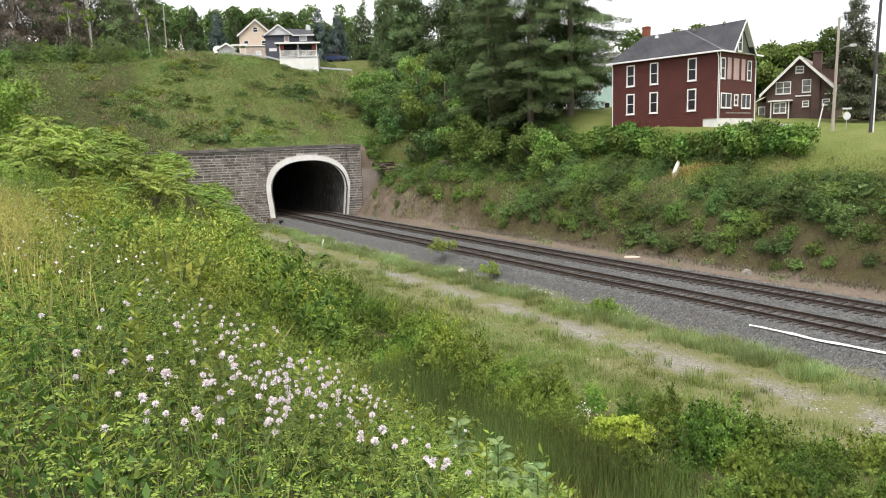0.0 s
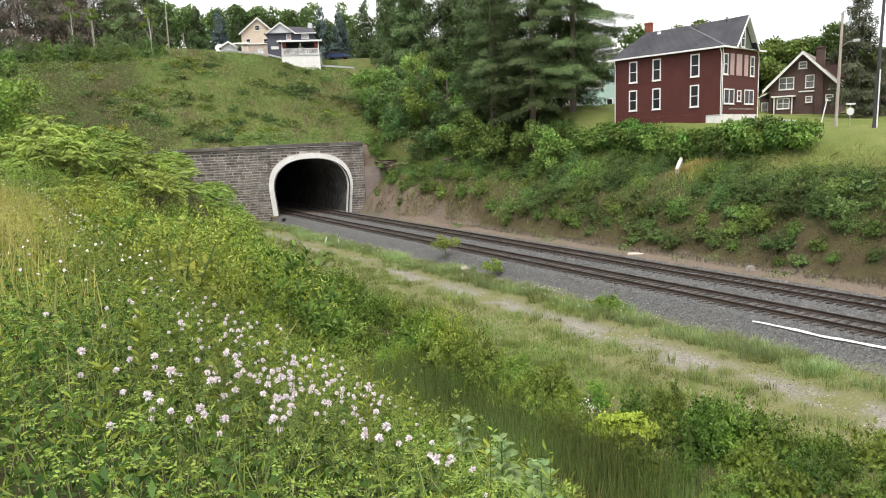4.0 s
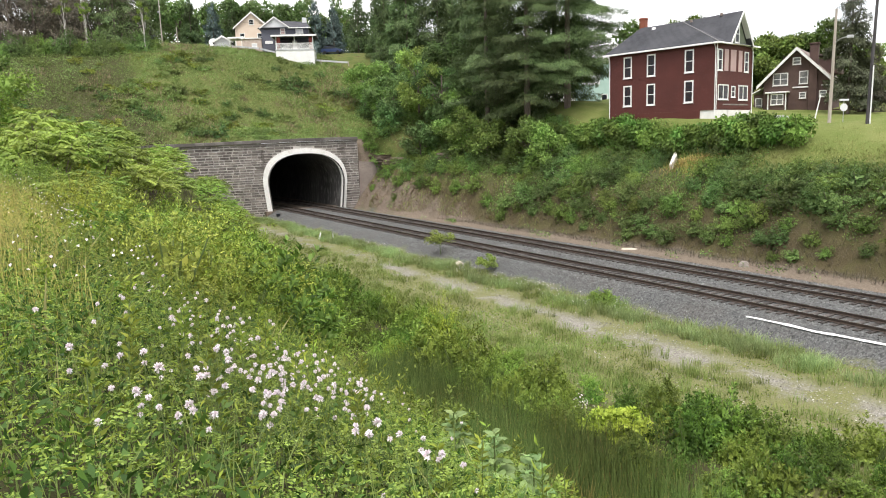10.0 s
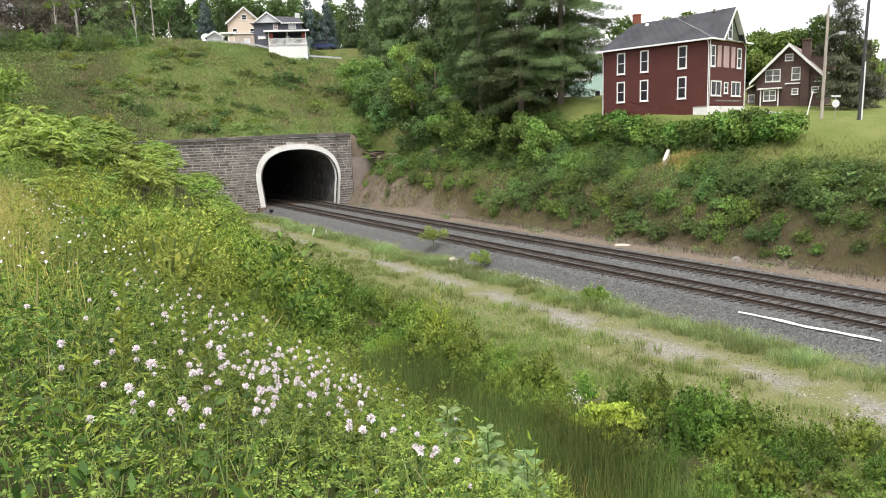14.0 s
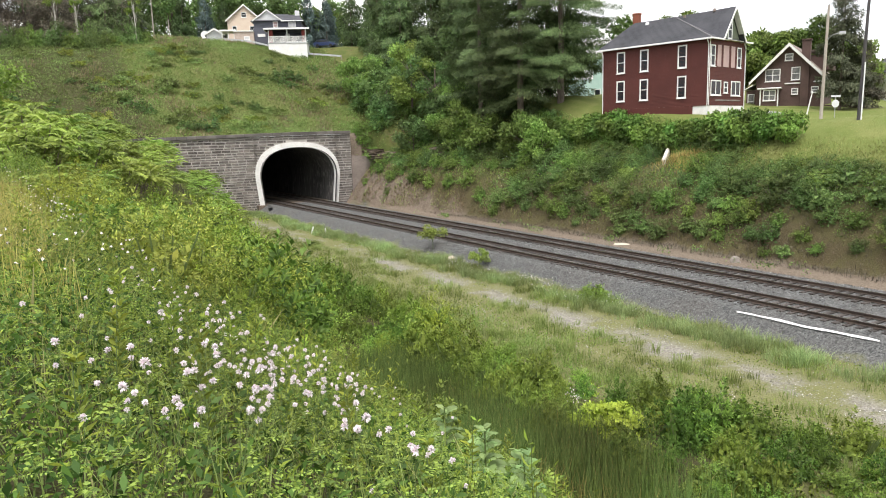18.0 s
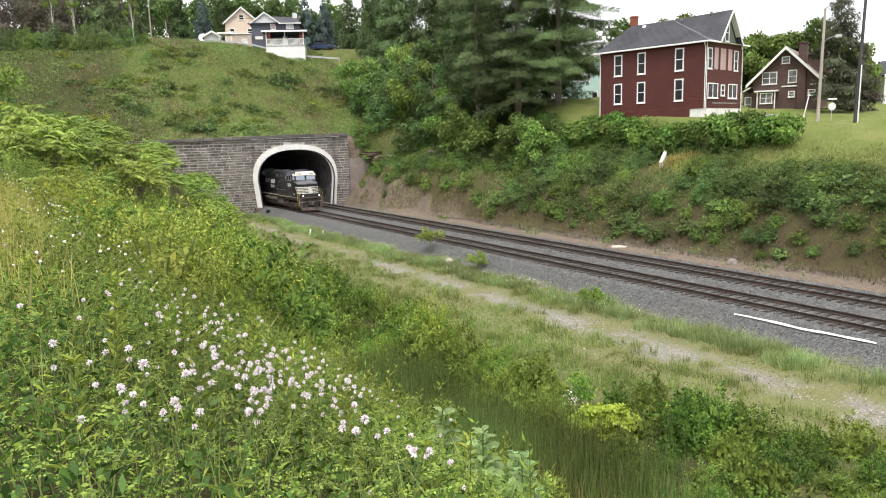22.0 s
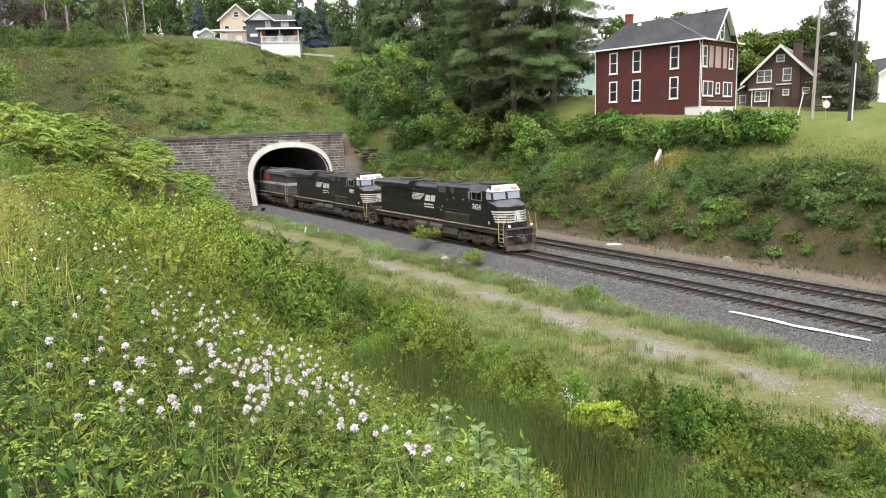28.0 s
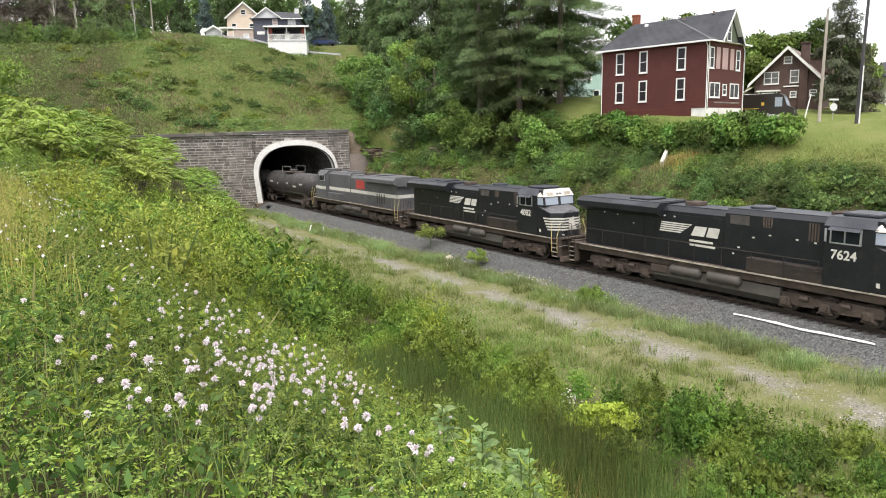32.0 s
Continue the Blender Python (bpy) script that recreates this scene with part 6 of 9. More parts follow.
def near_slope():
    """Meadow on the near bank, dense by the camera and coarser down the line."""
    def region(n, x0, x1, y0, y1, clear=2.6):
        x, y = RS.uniform(x0, x1, n), RS.uniform(y0, y1, n)
        keep = (np.hypot(x, y + 32.83) > clear)
        return x[keep], y[keep]
    # mid-distance weeds
    x, y = region(62000, -60, 2, -36, -14.5, 8)
    keep = patchy(x, y, 0.75, 12) > RS.uniform(-0.5, 0.25, len(x))
    x, y = x[keep], y[keep]
    p = at_ground(x, y) + np.stack([0 * x, 0 * x, RS.uniform(0, 1, len(x)) * np.clip(0.22 + 0.5 * patchy(x, y, 0.9, 6), 0.06, 0.6)], -1)
    v, f = leaf_arrays(p, RS.normal(size=(len(x), 3)) * 0.7 + np.array([0, 0, 0.7]), RS.uniform(0.08, 0.20, len(x)), RS.uniform(0.03, 0.07, len(x)))
    stuff("slope_weeds", v, f, "weed_leaf", "mixed tall green weeds covering the slope", "weeds")
    x, y = region(13000, -80, 2, -40, -16, 7)
    v, f = blade_arrays(at_ground(x, y), RS.normal(0, 0.35, (len(x), 2)), RS.uniform(0.4, 1.0, len(x)), RS.uniform(0.02, 0.04, len(x)))
    stuff("slope_grass", v, f, "grass_leaf", "tall green grass among slope weeds", "grass")
    # tall fine stalks with narrow leaves
    def stalks(n, x0, x1, y0, y1, h0, h1, per, leaf, mat, label, clear=9, bar=-0.45, seed=3):
        x, y = region(n, x0, x1, y0, y1, clear)
        k = patchy(x, y, 0.6, seed) > bar
        x, y = x[k], y[k]
        n = len(x)
        hh, ax = RS.uniform(h0, h1, n) * (1 + 0.6 * patchy(x, y, 0.8, seed + 4)), RS.normal(0, 0.12, (n, 2))
        t = RS.uniform(0.1, 1.0, (n, per))
        a = RS.uniform(0, 2 * math.pi, (n, per))
        p = at_ground(x, y)[:, None, :] + np.stack([ax[:, :1] * t, ax[:, 1:] * t, hh[:, None] * t], -1)
        d = np.stack([np.cos(a), np.sin(a), 0.2 + 0.7 * t], -1)
        L = (leaf * (1.15 - 0.75 * t) * RS.uniform(0.7, 1.2, t.shape)).ravel()
        v, f = leaf_arrays(p.reshape(-1, 3), d.reshape(-1, 3), L, L * 0.2)
        stuff("tall_weeds", v, f, mat, label, "weeds")

    stalks(2100, -26, -8, -35.5, -28.5, 0.5, 1.2, 30, 0.12, "stalk_leaf", "tall fine-leaved weeds massed on the brow", 8.5, 0.0)
    stalks(1300, -34, -8, -31, -22.5, 0.5, 1.2, 28, 0.12, "sumac_leaf", "light green feathery weeds on the near bank", 10, 0.15, 9)
    stalks(1500, -36, -3, -18.8, -11.5, 0.35, 0.8, 22, 0.13, "shrub_leaf", "leafy weeds along the overgrown ditch", 9, -0.1, 5)
    # tall straw grass on the brow
    x, y = region(26000, -24, -4, -40, -32.2, 7.5)
    keep = RS.uniform(0, 1, len(x)) < ss(-32.0, -34.0, y + 0.12 * x * 0 + 0.05 * x)
    x, y = x[keep], y[keep]
    v, f = blade_arrays(at_ground(x, y), RS.normal(0, 0.3, (len(x), 2)), RS.uniform(0.5, 1.15, len(x)), RS.uniform(0.004, 0.010, len(x)))
    stuff("brow_straw", v, f, "straw", "tall yellowing seed grass on the brow", "grass")
    # near grass
    x, y = region(9000, -12, -0.5, -36, -24, 2.8)
    v, f = blade_arrays(at_ground(x, y), RS.normal(0, 0.35, (len(x), 2)), RS.uniform(0.35, 0.8, len(x)), RS.uniform(0.006, 0.012, len(x)))
    stuff("near_grass", v, f, "grass_leaf", "fine green grass blades among wildflowers", "grass")
    # pinnate vetch leaves
    x, y = region(13000, -13, -1, -36.5, -25.5, 2.6)
    keep = patchy(x, y, 0.8, 2) > -0.55
    x, y = x[keep], y[keep]
    n = len(x)
    base = at_ground(x, y) + np.stack([0 * x, 0 * x, RS.uniform(0.15, 0.62, n)], -1)
    d = unit(np.concatenate([RS.normal(size=(n, 2)), RS.uniform(-0.1, 0.7, (n, 1))], 1))
    L = RS.uniform(0.09, 0.16, n)
    sets = []
    w = unit(np.cross(d, np.array([0, 0, 1.0])))
    for k in range(6):
        s = (0.2 + 0.15 * k)
        for sg in (-1, 1):
            sets.append(leaf_arrays(base + d * (L * s)[:, None], w * sg + d * 0.35, L * 0.21, L * 0.10, 0.1))
    sets.append(leaf_arrays(base + d * L[:, None], d, L * 0.22, L * 0.1, 0.1))
    v, f = merge(sets)
    stuff("vetch_leaves", v, f, "vetch_leaf", "ferny green vetch foliage carpeting the slope", "vetch")
    # narrow leaves among the stalks
    x, y = region(34000, -12, -1, -36.5, -25.0, 2.7)
    p = at_ground(x, y) + np.stack([0 * x, 0 * x, RS.uniform(0.12, 0.6, len(x))], -1)
    v, f = leaf_arrays(p, RS.normal(size=(len(x), 3)) + np.array([0, 0, 0.3]), RS.uniform(0.035, 0.085, len(x)), RS.uniform(0.009, 0.018, len(x)))
    stuff("narrow_leaves", v, f, "weed_leaf", "narrow bright green leaves among wildflower stalks", "weeds")
    # broad weed leaves low down to close the mat, undergrowth shade in their colour
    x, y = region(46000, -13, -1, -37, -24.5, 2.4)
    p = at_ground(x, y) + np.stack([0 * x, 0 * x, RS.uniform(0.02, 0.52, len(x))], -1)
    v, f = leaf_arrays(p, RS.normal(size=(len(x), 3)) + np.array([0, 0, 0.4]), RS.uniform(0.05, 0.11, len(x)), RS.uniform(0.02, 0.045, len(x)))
    stuff("mat_leaves", v, f, "mat_leaf", "dense leaf mat under wildflowers, green darkened for shade", "weeds")


near_slope()


def leafy_stem(h, n, leaf):
    """A tall weed: a stem with narrow leaves up its length."""
    t = np.sort(RS.uniform(0.12, 1, n))
    a = np.arange(n) * 2.4 + RS.uniform(-0.4, 0.4, n)
    p = np.stack([0 * t, 0 * t, t * h], -1)
    d = np.stack([np.cos(a), np.sin(a), 0.35 + 0.5 * t], -1)
    return leaf_arrays(p, d, leaf * RS.uniform(0.7, 1.2, n) * (1.15 - 0.5 * t), leaf * 0.2)


def weed_things():
    forms = []
    for k in range(4):
        h = 0.75 + 0.12 * k
        forms.append((mesh_of(Shape().tube((0, 0, -0.05), (0.02, 0.01, h), 0.006, 0.003, 5), M["stem"]), big_mesh("leaves", *leafy_stem(h, 44, 0.13), M["weed_leaf"])))
    for k in range(170):
        x, y = RS.uniform(-15, -3.0), RS.uniform(-35.5, -24.0)
        if math.hypot(x, y + 32.83) < 3.4:
            continue
        root = thing("goldenrod", pose(x, y, float(height(x, y)), RS.uniform(-8, 8), RS.uniform(-8, 8), RS.uniform(0, 360)), "tall leafy green weed stalk in meadow", "weed", "weed stalks on the slope")
        st, lf = forms[k % 4]
        for nm, me in (("stem", st), ("leaves", lf)):
            new(nm, me).parent = root
    # burdock with broad, wavy, heart-shaped leaves
    broad = []
    for k in range(3):
        vs, fs = [], []
        for i in range(8):
            f = i / 7
            w = 0.125 * math.sin(math.pi * min(1, 0.16 + f * 0.84)) ** 0.8 * (1.0 if i < 7 else 0.0)
            x, z = 0.10 + 0.30 * f, -0.16 * f * f + 0.02 * k * f
            wave = 0.018 * math.sin(i * 2.1 + k)
            vs += [(x, -w, z + 0.045 + wave), (x, 0, z), (x, w, z + 0.045 - wave)]
        for i in range(7):
            for e in (0, 1):
                fs.append((3 * i + e, 3 * i + e + 1, 3 * i + e + 4, 3 * i + e + 3))
        sh = Shape().add(vs, fs).tube((0, 0, -0.01), (0.11, 0, 0.0), 0.007, 0.005, 5, False)
        broad.append(mesh_of(sh, M["burdock_leaf"], True))
    for x, y in ((-6.0, -28.6), (-6.5, -28.3), (-6.3, -27.9), (-5.8, -28.2), (-7.0, -28.5)):
        root = thing("burdock", pose(x, y, float(height(x, y)), 0, 0, RS.uniform(0, 360)), "broad-leaved green burdock plant on slope", "weed", "burdock plants")
        part("stem", Shape().tube((0, 0, -0.1), (0.03, 0, 1.0), 0.015, 0.008, 6), M["stem"], root)
        for k in range(30):
            size = (0.9 - 0.018 * k) * RS.uniform(0.8, 1.15)
            lf = new("leaf", broad[k % 3])
            lf.parent = root
            lf.matrix_basis = Matrix.Translation((0.01, 0, 0.10 + 0.030 * k)) @ Euler((RS.uniform(-0.3, 0.3), -0.75 + 0.035 * (30 - k) * RS.uniform(0.5, 1.2), k * 2.4)).to_matrix().to_4x4() @ Matrix.Scale(size, 4)


weed_things()


def flower_things():
    """Crown vetch: a bare stalk and a round head of pale petals."""
    forms = []
    for k in range(5):
        h, n = 0.60 + 0.07 * k, 36
        u = unit(RS.normal(size=(n, 3)) + np.array([0, 0, 0.5]))
        v, f = leaf_arrays(np.array([[0.02, 0, h]]) + u * 0.004, u, 0.019 + 0.004 * (k % 3), 0.013, 0.3)
        forms.append((mesh_of(Shape().tube((0, 0, 0), (0.02, 0, h), 0.0022, 0.0015, 4, False), M["stem"]), big_mesh("flower_head", v, f, M["petal"])))
    # clusters along a drift that runs down the slope from the brow
    made = 0
    while made < 285:
        az, r = radians(RS.normal(16.0, 9.0)), RS.uniform(3.5, 9.6)
        cx, cy = -r * math.cos(az), -32.83 + r * math.sin(az)
        if az < 0 or az > 0.66:
            continue
        for j in range(RS.randint(2, 8)):
            x, y = cx + RS.normal(0, 0.20), cy + RS.normal(0, 0.20)
            if math.hypot(x, y + 32.83) < 3.3:
                continue
            size = RS.uniform(0.7, 1.1)
            root = thing("vetch_flower", Matrix.LocRotScale((x, y, float(height(x, y)) + 0.6 * (1 - size) + RS.uniform(-0.08, 0.08)), Euler((RS.uniform(-0.2, 0.2), RS.uniform(-0.2, 0.2), RS.uniform(0, 6))), (size, size, size)), "pale pink and white vetch flower head on stalk", "flower", "vetch flowers on the slope")
            st, hd = forms[made % 5]
            made += 1
            for nm, me in (("stem", st), ("flower_head", hd)):
                new(nm, me).parent = root
    # white blossoms further off
    n = 800
    x, y = RS.uniform(-26, -8, n), RS.uniform(-36, -31, n)
    keep = patchy(x, y, 0.7, 7) > 0.1
    x, y = x[keep], y[keep]
    p = at_ground(x, y) + np.stack([0 * x, 0 * x, RS.uniform(0.6, 0.9, len(x))], -1)
    v, f = leaf_arrays(p, RS.normal(size=(len(x), 3)), 0.045, 0.04)
    stuff("white_blossom", v, f, "petal", "small white wildflowers scattered over the brow", "flowers")
    n = 420
    x, y = np.concatenate([RS.normal(-35, 0.8, 60), RS.normal(-18, 0.25, 40), RS.uniform(-60, -25, 160), RS.uniform(-70, -50, 160)]), np.concatenate([RS.normal(-4.6, 0.4, 60), RS.normal(-16.3, 0.2, 40), RS.uniform(-6, -4, 160), RS.uniform(14, 18.5, 160)])
    p = at_ground(x, y) + np.stack([0 * x, 0 * x, RS.uniform(0.25, 0.6, n)], -1)
    v, f = leaf_arrays(p, RS.normal(size=(n, 3)), 0.07, 0.06)
    stuff("daisies", v, f, "petal", "scattered small white daisies in grass", "flowers")


flower_things()


# ---- trees ----
def spruce_arrays(h, r, bare=0.08, droop=0.35, clump=0.5, dense=1.0, ragged=0.25):
    """Whorls of boughs, each a drooping pad of hanging twigs with an upturned tip."""
    P, D, S, F = [], [], [], []
    z, down = h * bare, np.array([0, 0, -1.0])
    while z < h * 0.985:
        f = (z / h - bare) / (1 - bare)
        reach = r * (1 - f) ** 0.8 * (0.7 + 0.3 * min(1, f * 6)) + 0.15
        a = RS.uniform(0, 2 * math.pi)
        L = reach * RS.uniform(1 - ragged * 1.7, 1 + ragged * 0.7)
        out, side = np.array([math.cos(a), math.sin(a), 0]), np.array([-math.sin(a), math.cos(a), 0])
        n = max(8, int((L / clump) ** 1.35 * 22 * dense))
        t = np.sqrt(RS.uniform(0.015, 1.0, n))
        half = 0.25 * L * np.sin(np.clip(t, 0, 1) ** 0.8 * math.pi * 0.9) + 0.12
        q = np.clip(RS.normal(0, 0.5, n), -1.1, 1.1)
        tilt = RS.uniform(-0.12, 0.16)
        sag = (tilt - droop * t ** 0.3) * L * t + 0.30 * L * np.maximum(0, t - 0.5) ** 1.5 - 0.30 * half * q * q
        hang = RS.uniform(0, 1, n) ** 1.5
        p = np.array([0, 0, z]) + out * (t * L)[:, None] + side * (q * half)[:, None] - down * sag[:, None] + down * (hang * clump * 1.5)[:, None]
        P.append(p + RS.normal(0, 0.07, (n, 3)))
        D.append(out * 0.5 + side * (q * 0.6)[:, None] + down * (0.05 + 1.1 * hang)[:, None] + RS.normal(0, 0.3, (n, 3)))
        S.append(clump * RS.uniform(0.45, 1.0, n) * (1.1 - 0.35 * t))
        F.append(unit(np.array([0, 0, 1.0]) + out * (0.2 + 0.8 * hang)[:, None] + RS.normal(0, 0.4, (n, 3))))
        z += (0.10 + 0.006 * r) * (0.7 + 0.6 * clump) * (1.0 if f < 0.8 else 0.8) * RS.uniform(0.5, 1.5)
    P, D, S, F = (np.concatenate(q) for q in (P, D, S, F))
    return leaf_arrays(P, D, S, S * 0.34, 0.12, F)


def conifer(name, x, y, h, r, label, mat="needle", group="conifers", trunk="bark", dz=0.0, **kw):
    root = thing(name, pose(x, y, float(height(x, y)) + dz, 0, 0, RS.uniform(0, 360)), label, "tree", group)
    part("trunk", Shape().tube((0, 0, -0.6), (0, 0, h * 0.95), max(0.12, h * 0.0125), 0.03, 9), M[trunk], root, smooth=True)
    new("crown", big_mesh("crown", *spruce_arrays(h, r, **kw), M[mat])).parent = root
    return root


def broadleaf(name, x, y, h, r, label, n=3600, leaf=0.42, mat="tree_leaf", group="broadleaf trees", low=0.25, trunk="bark", lobes=20, dz=0.0, girth=1.0):
    root = thing(name, pose(x, y, float(height(x, y)) + dz, 0, 0, RS.uniform(0, 360)), label, "tree", group)
    L, s = [], Shape()
    tr = part("trunk", Shape().tube((0, 0, -0.5), (0, 0, h * 0.62), h * 0.018 * girth, h * 0.008 * girth, 8), M[trunk], root, smooth=True)
    for k in range(lobes):
        a, q = k * 2.4 + RS.uniform(-0.5, 0.5), r * math.sqrt(RS.uniform(0.02, 0.75))
        z = h * (low + (1 - low) * RS.uniform(0.12, 0.86) * (1 - 0.35 * (q / r) ** 2))
        e = r * RS.uniform(0.25, 0.42)
        c = (q * math.cos(a), q * math.sin(a), z)
        L.append((*c, e, e, e * 0.8))
        s.tube((0, 0, min(h * 0.6, max(h * 0.2, z - h * 0.28))), c, h * 0.007 * girth, 0.02 * girth, 5, False)
    tagged(part("limb", s, M[trunk], tr, smooth=True), kind="stuff")
    new("crown", big_mesh("crown", *lobed_leaves(L, n, leaf, leaf * 0.6, inner=0.5), M[mat])).parent = root
    return root


def plant_trees():
    big = dict(group="spruces beside the red house")
    sp = "tall dark green spruce with drooping boughs on bank top"
    conifer("spruce", -66.5, 25.8, 35, 8.2, sp, bare=0.10, clump=0.33, droop=0.34, dense=0.95, ragged=0.18, **big)
    conifer("spruce", -69.5, 22.0, 35, 6.8, sp, bare=0.09, clump=0.35, droop=0.34, dense=0.78, **big)
    conifer("spruce", -76.5, 21.0, 32, 6.2, sp, bare=0.12, clump=0.35, droop=0.32, dense=0.78, **big)
    conifer("spruce", -72.0, 28.5, 36, 7.0, sp, bare=0.05, clump=0.6, dense=0.9, **big)
    conifer("spruce", -84.0, 27.0, 30, 6.2, sp, bare=0.03, clump=0.6, dense=0.9, **big)
    back = dict(group="spruces on the wooded slope")
    for x, y, h, r in ((-103, 30, 27, 7.0), (-109, 27.5, 26, 6.4), (-114, 30, 26, 6.6), (-99, 34, 29, 7.2), (-95, 31, 27, 7.0), (-119, 33, 25, 6.4), (-106, 38, 30, 7.5), (-114, 40, 30, 7.5)):
        conifer("spruce", x, y, h, r, "dark green spruce in dense wooded slope", clump=0.65, dense=0.8, **back)
    dl = "leafy green broadleaf tree crowding wooded slope"
    for x, y, h, r, n in ((-90, 18.5, 11, 3.6, 3000), (-86, 20, 12, 4.0, 3200), (-95.8, 17.5, 11, 3.6, 3000), (-81, 19.5, 9.5, 3.6, 2800), (-99, 19, 12.5, 4.0, 3200), (-91, 24, 14, 4.4, 3600), (-104, 19.5, 10.5, 3.8, 2800),
                          (-77, 18.0, 7, 3.0, 2200), (-99, 25, 15, 4.4, 3600), (-86, 16.2, 5.5, 2.4, 1500), (-92.5, 15.2, 5.0, 2.2, 1400), (-72, 17.6, 6, 2.8, 1800), (-66, 19.5, 6, 2.8, 1800), (-62, 19.0, 4.5, 2.4, 1500), (-108, 18.5, 8, 3.2, 2200), (-104, 24, 13, 4.2, 3000)):
        broadleaf("tree", x, y, h, r, dl, int(n * 1.9), 0.31, "bright_leaf" if int(-x) % 3 == 0 or x > -78 else "wood_leaf", "trees on the wooded slope", 0.05)
    lc = "tall thin conifer with bare brownish lower boughs"
    for x, y, h in ((-167, -29, 22), (-163, -24.5, 23), (-158, -20, 22), (-157, -14.5, 23), (-155, -10.5, 21), (-157, -6.5, 20), (-172, -33, 23), (-150, -26, 19), (-149, -33, 20), (-168, -18, 24), (-146, -38, 20), (-153, -37, 22), (-160, -34, 24), (-143, -30, 18), (-153, -18, 20), (-148, -13, 17), (-164, -10, 22), (-146, -22, 17)):
        conifer("pine", x, y, h * 1.15, 5.2, lc, "needle_brown" if (x * 7) % 3 < 1.2 else "needle", "conifers on the hilltop", clump=0.62, dense=0.42, ragged=0.4)
    for x, y, h in ((-150, 1.2, 11.5), (-157, 11.6, 11)):
        conifer("arborvitae", x, y, h, 3.0, "dense dark green arborvitae cone beside hilltop road", "needle", "hilltop garden trees", clump=0.6, dense=1.3, ragged=0.12, droop=0.1, bare=0.0)
    for x, y, h in ((-178, -2, 20), (-182, 6, 19), (-176, -10, 22), (-186, 18, 21), (-188, 25, 22), (-181, 33, 20), (-170, -22, 21), (-176, 44, 22)):
        broadleaf("tree", x, y, h, 5.5, "tall green tree in woods behind hilltop houses", 3600, 0.7, "wood_leaf", "trees on the skyline", 0.1)
    for x, y, h in ((-172, 11.2, 15), (-156, 30, 14.5), (-159, 36, 13), (-153, 33, 13)):
        conifer("blue_spruce", x, y, h, 3.6, "silvery blue spruce behind hilltop houses", "needle_blue", "hilltop garden trees", clump=0.8)
    for x, y, h in ((-143, 35, 14), (-138, 32, 12), (-134, 35, 15), (-128, 33, 15), (-124, 31, 17), (-146, 40, 16)):
        conifer("pine", x, y, h, 3.6, "open dark pine with thin boughs", "needle", "pines beside hilltop road", clump=0.8, dense=0.75, ragged=0.45)
    for x, y, h in ((-206, 27, 22), (-198, 41, 23), (-215, 36, 23), (-200, 14, 20), (-225, 50, 25), (-190, 52, 20), (-205, -2, 20), (-210, -16, 22)):
        broadleaf("tree", x, y, h, 7.5, "distant light green tree on hilltop skyline", 4200, 0.8, "tree_leaf", "trees on the skyline", 0.1)
    for x, y, h, r in ((-95, 70, 21.5, 6.5), (-99, 66, 20, 6), (-92, 75, 20.5, 6), (-97.5, 76, 21, 6), (-80, 84, 11, 5), (-76, 88, 12.5, 5.5), (-71, 87, 14, 5.5), (-66, 90, 10, 4.5), (-84, 80, 11, 5), (-88, 92, 13, 5.5), (-74, 80, 11, 4.5)):
        broadleaf("tree", x, y, h, r, "round green tree behind the houses", 6500, 0.55, "tree_leaf", "trees behind the houses", 0.05)
    conifer("spruce", -48.3, 53.9, 16.5, 3.6, "grey-green spruce with sparse bare boughs beside house", "needle_grey", "spruces by the street", clump=0.5, dense=1.35, ragged=0.4, bare=0.12)
    conifer("spruce", -47.6, 58, 8.5, 2.4, "dry brownish spruce with dead lower boughs", "needle_brown", "spruces by the street", clump=0.45, dense=1.0, ragged=0.4, bare=0.05)
    broadleaf("tree", -37, 50, 6, 2.2, "small white-flecked ornamental tree on lawn", 900, 0.25, "sumac_leaf", "trees by the street", 0.1)
    broadleaf("tree", -64, -34.5, 8, 4.2, "leafy light green tree on the brow", 8000, 0.24, "sumac_leaf", "trees on the near brow", 0.0)
    broadleaf("tree", -72, -36, 11, 4.6, "leafy green tree on the brow", 8000, 0.28, "tree_leaf", "trees on the near brow", 0.0)
    # slender pale saplings on the hill
    for x, y, h in ((-126.2, -11.6, 10), (-132, -22.5, 10), (-131, -19.5, 9)):
        broadleaf("birch", x, y, h, 1.3, "slender pale-barked birch with thin crown", 520, 0.3, "sumac_leaf", "birches on the hill", 0.4, "pale_bark", 6, girth=0.55)
    # saplings by the ballast
    broadleaf("sapling", -41.9, -3.7, 1.9, 0.75, "small bright green sapling beside ballast", 1000, 0.13, "sapling_leaf", "saplings by the track", 0.05, "stem", 9)
    broadleaf("sapling", -49.8, -2.9, 2.0, 1.15, "small spreading light green sapling beside ballast", 900, 0.15, "sapling_leaf", "saplings by the track", 0.45, "stem", 9)


plant_trees()


# ---- train ----
def lettering(name, text, size, mat, m, parent, label):
    cu = bpy.data.curves.new("lettering", "FONT")
    cu.body, cu.size, cu.extrude, cu.offset = text, size, 0.004, 0.013
    ob = bpy.data.objects.new("lettering", cu)
    me = bpy.data.meshes.new_from_object(ob)
    bpy.data.objects.remove(ob)
    me.materials.append(mat)
    out = new(name, me)
    out.parent = parent
    out.matrix_basis = m
    return tagged(out, label)


WHEELS = []


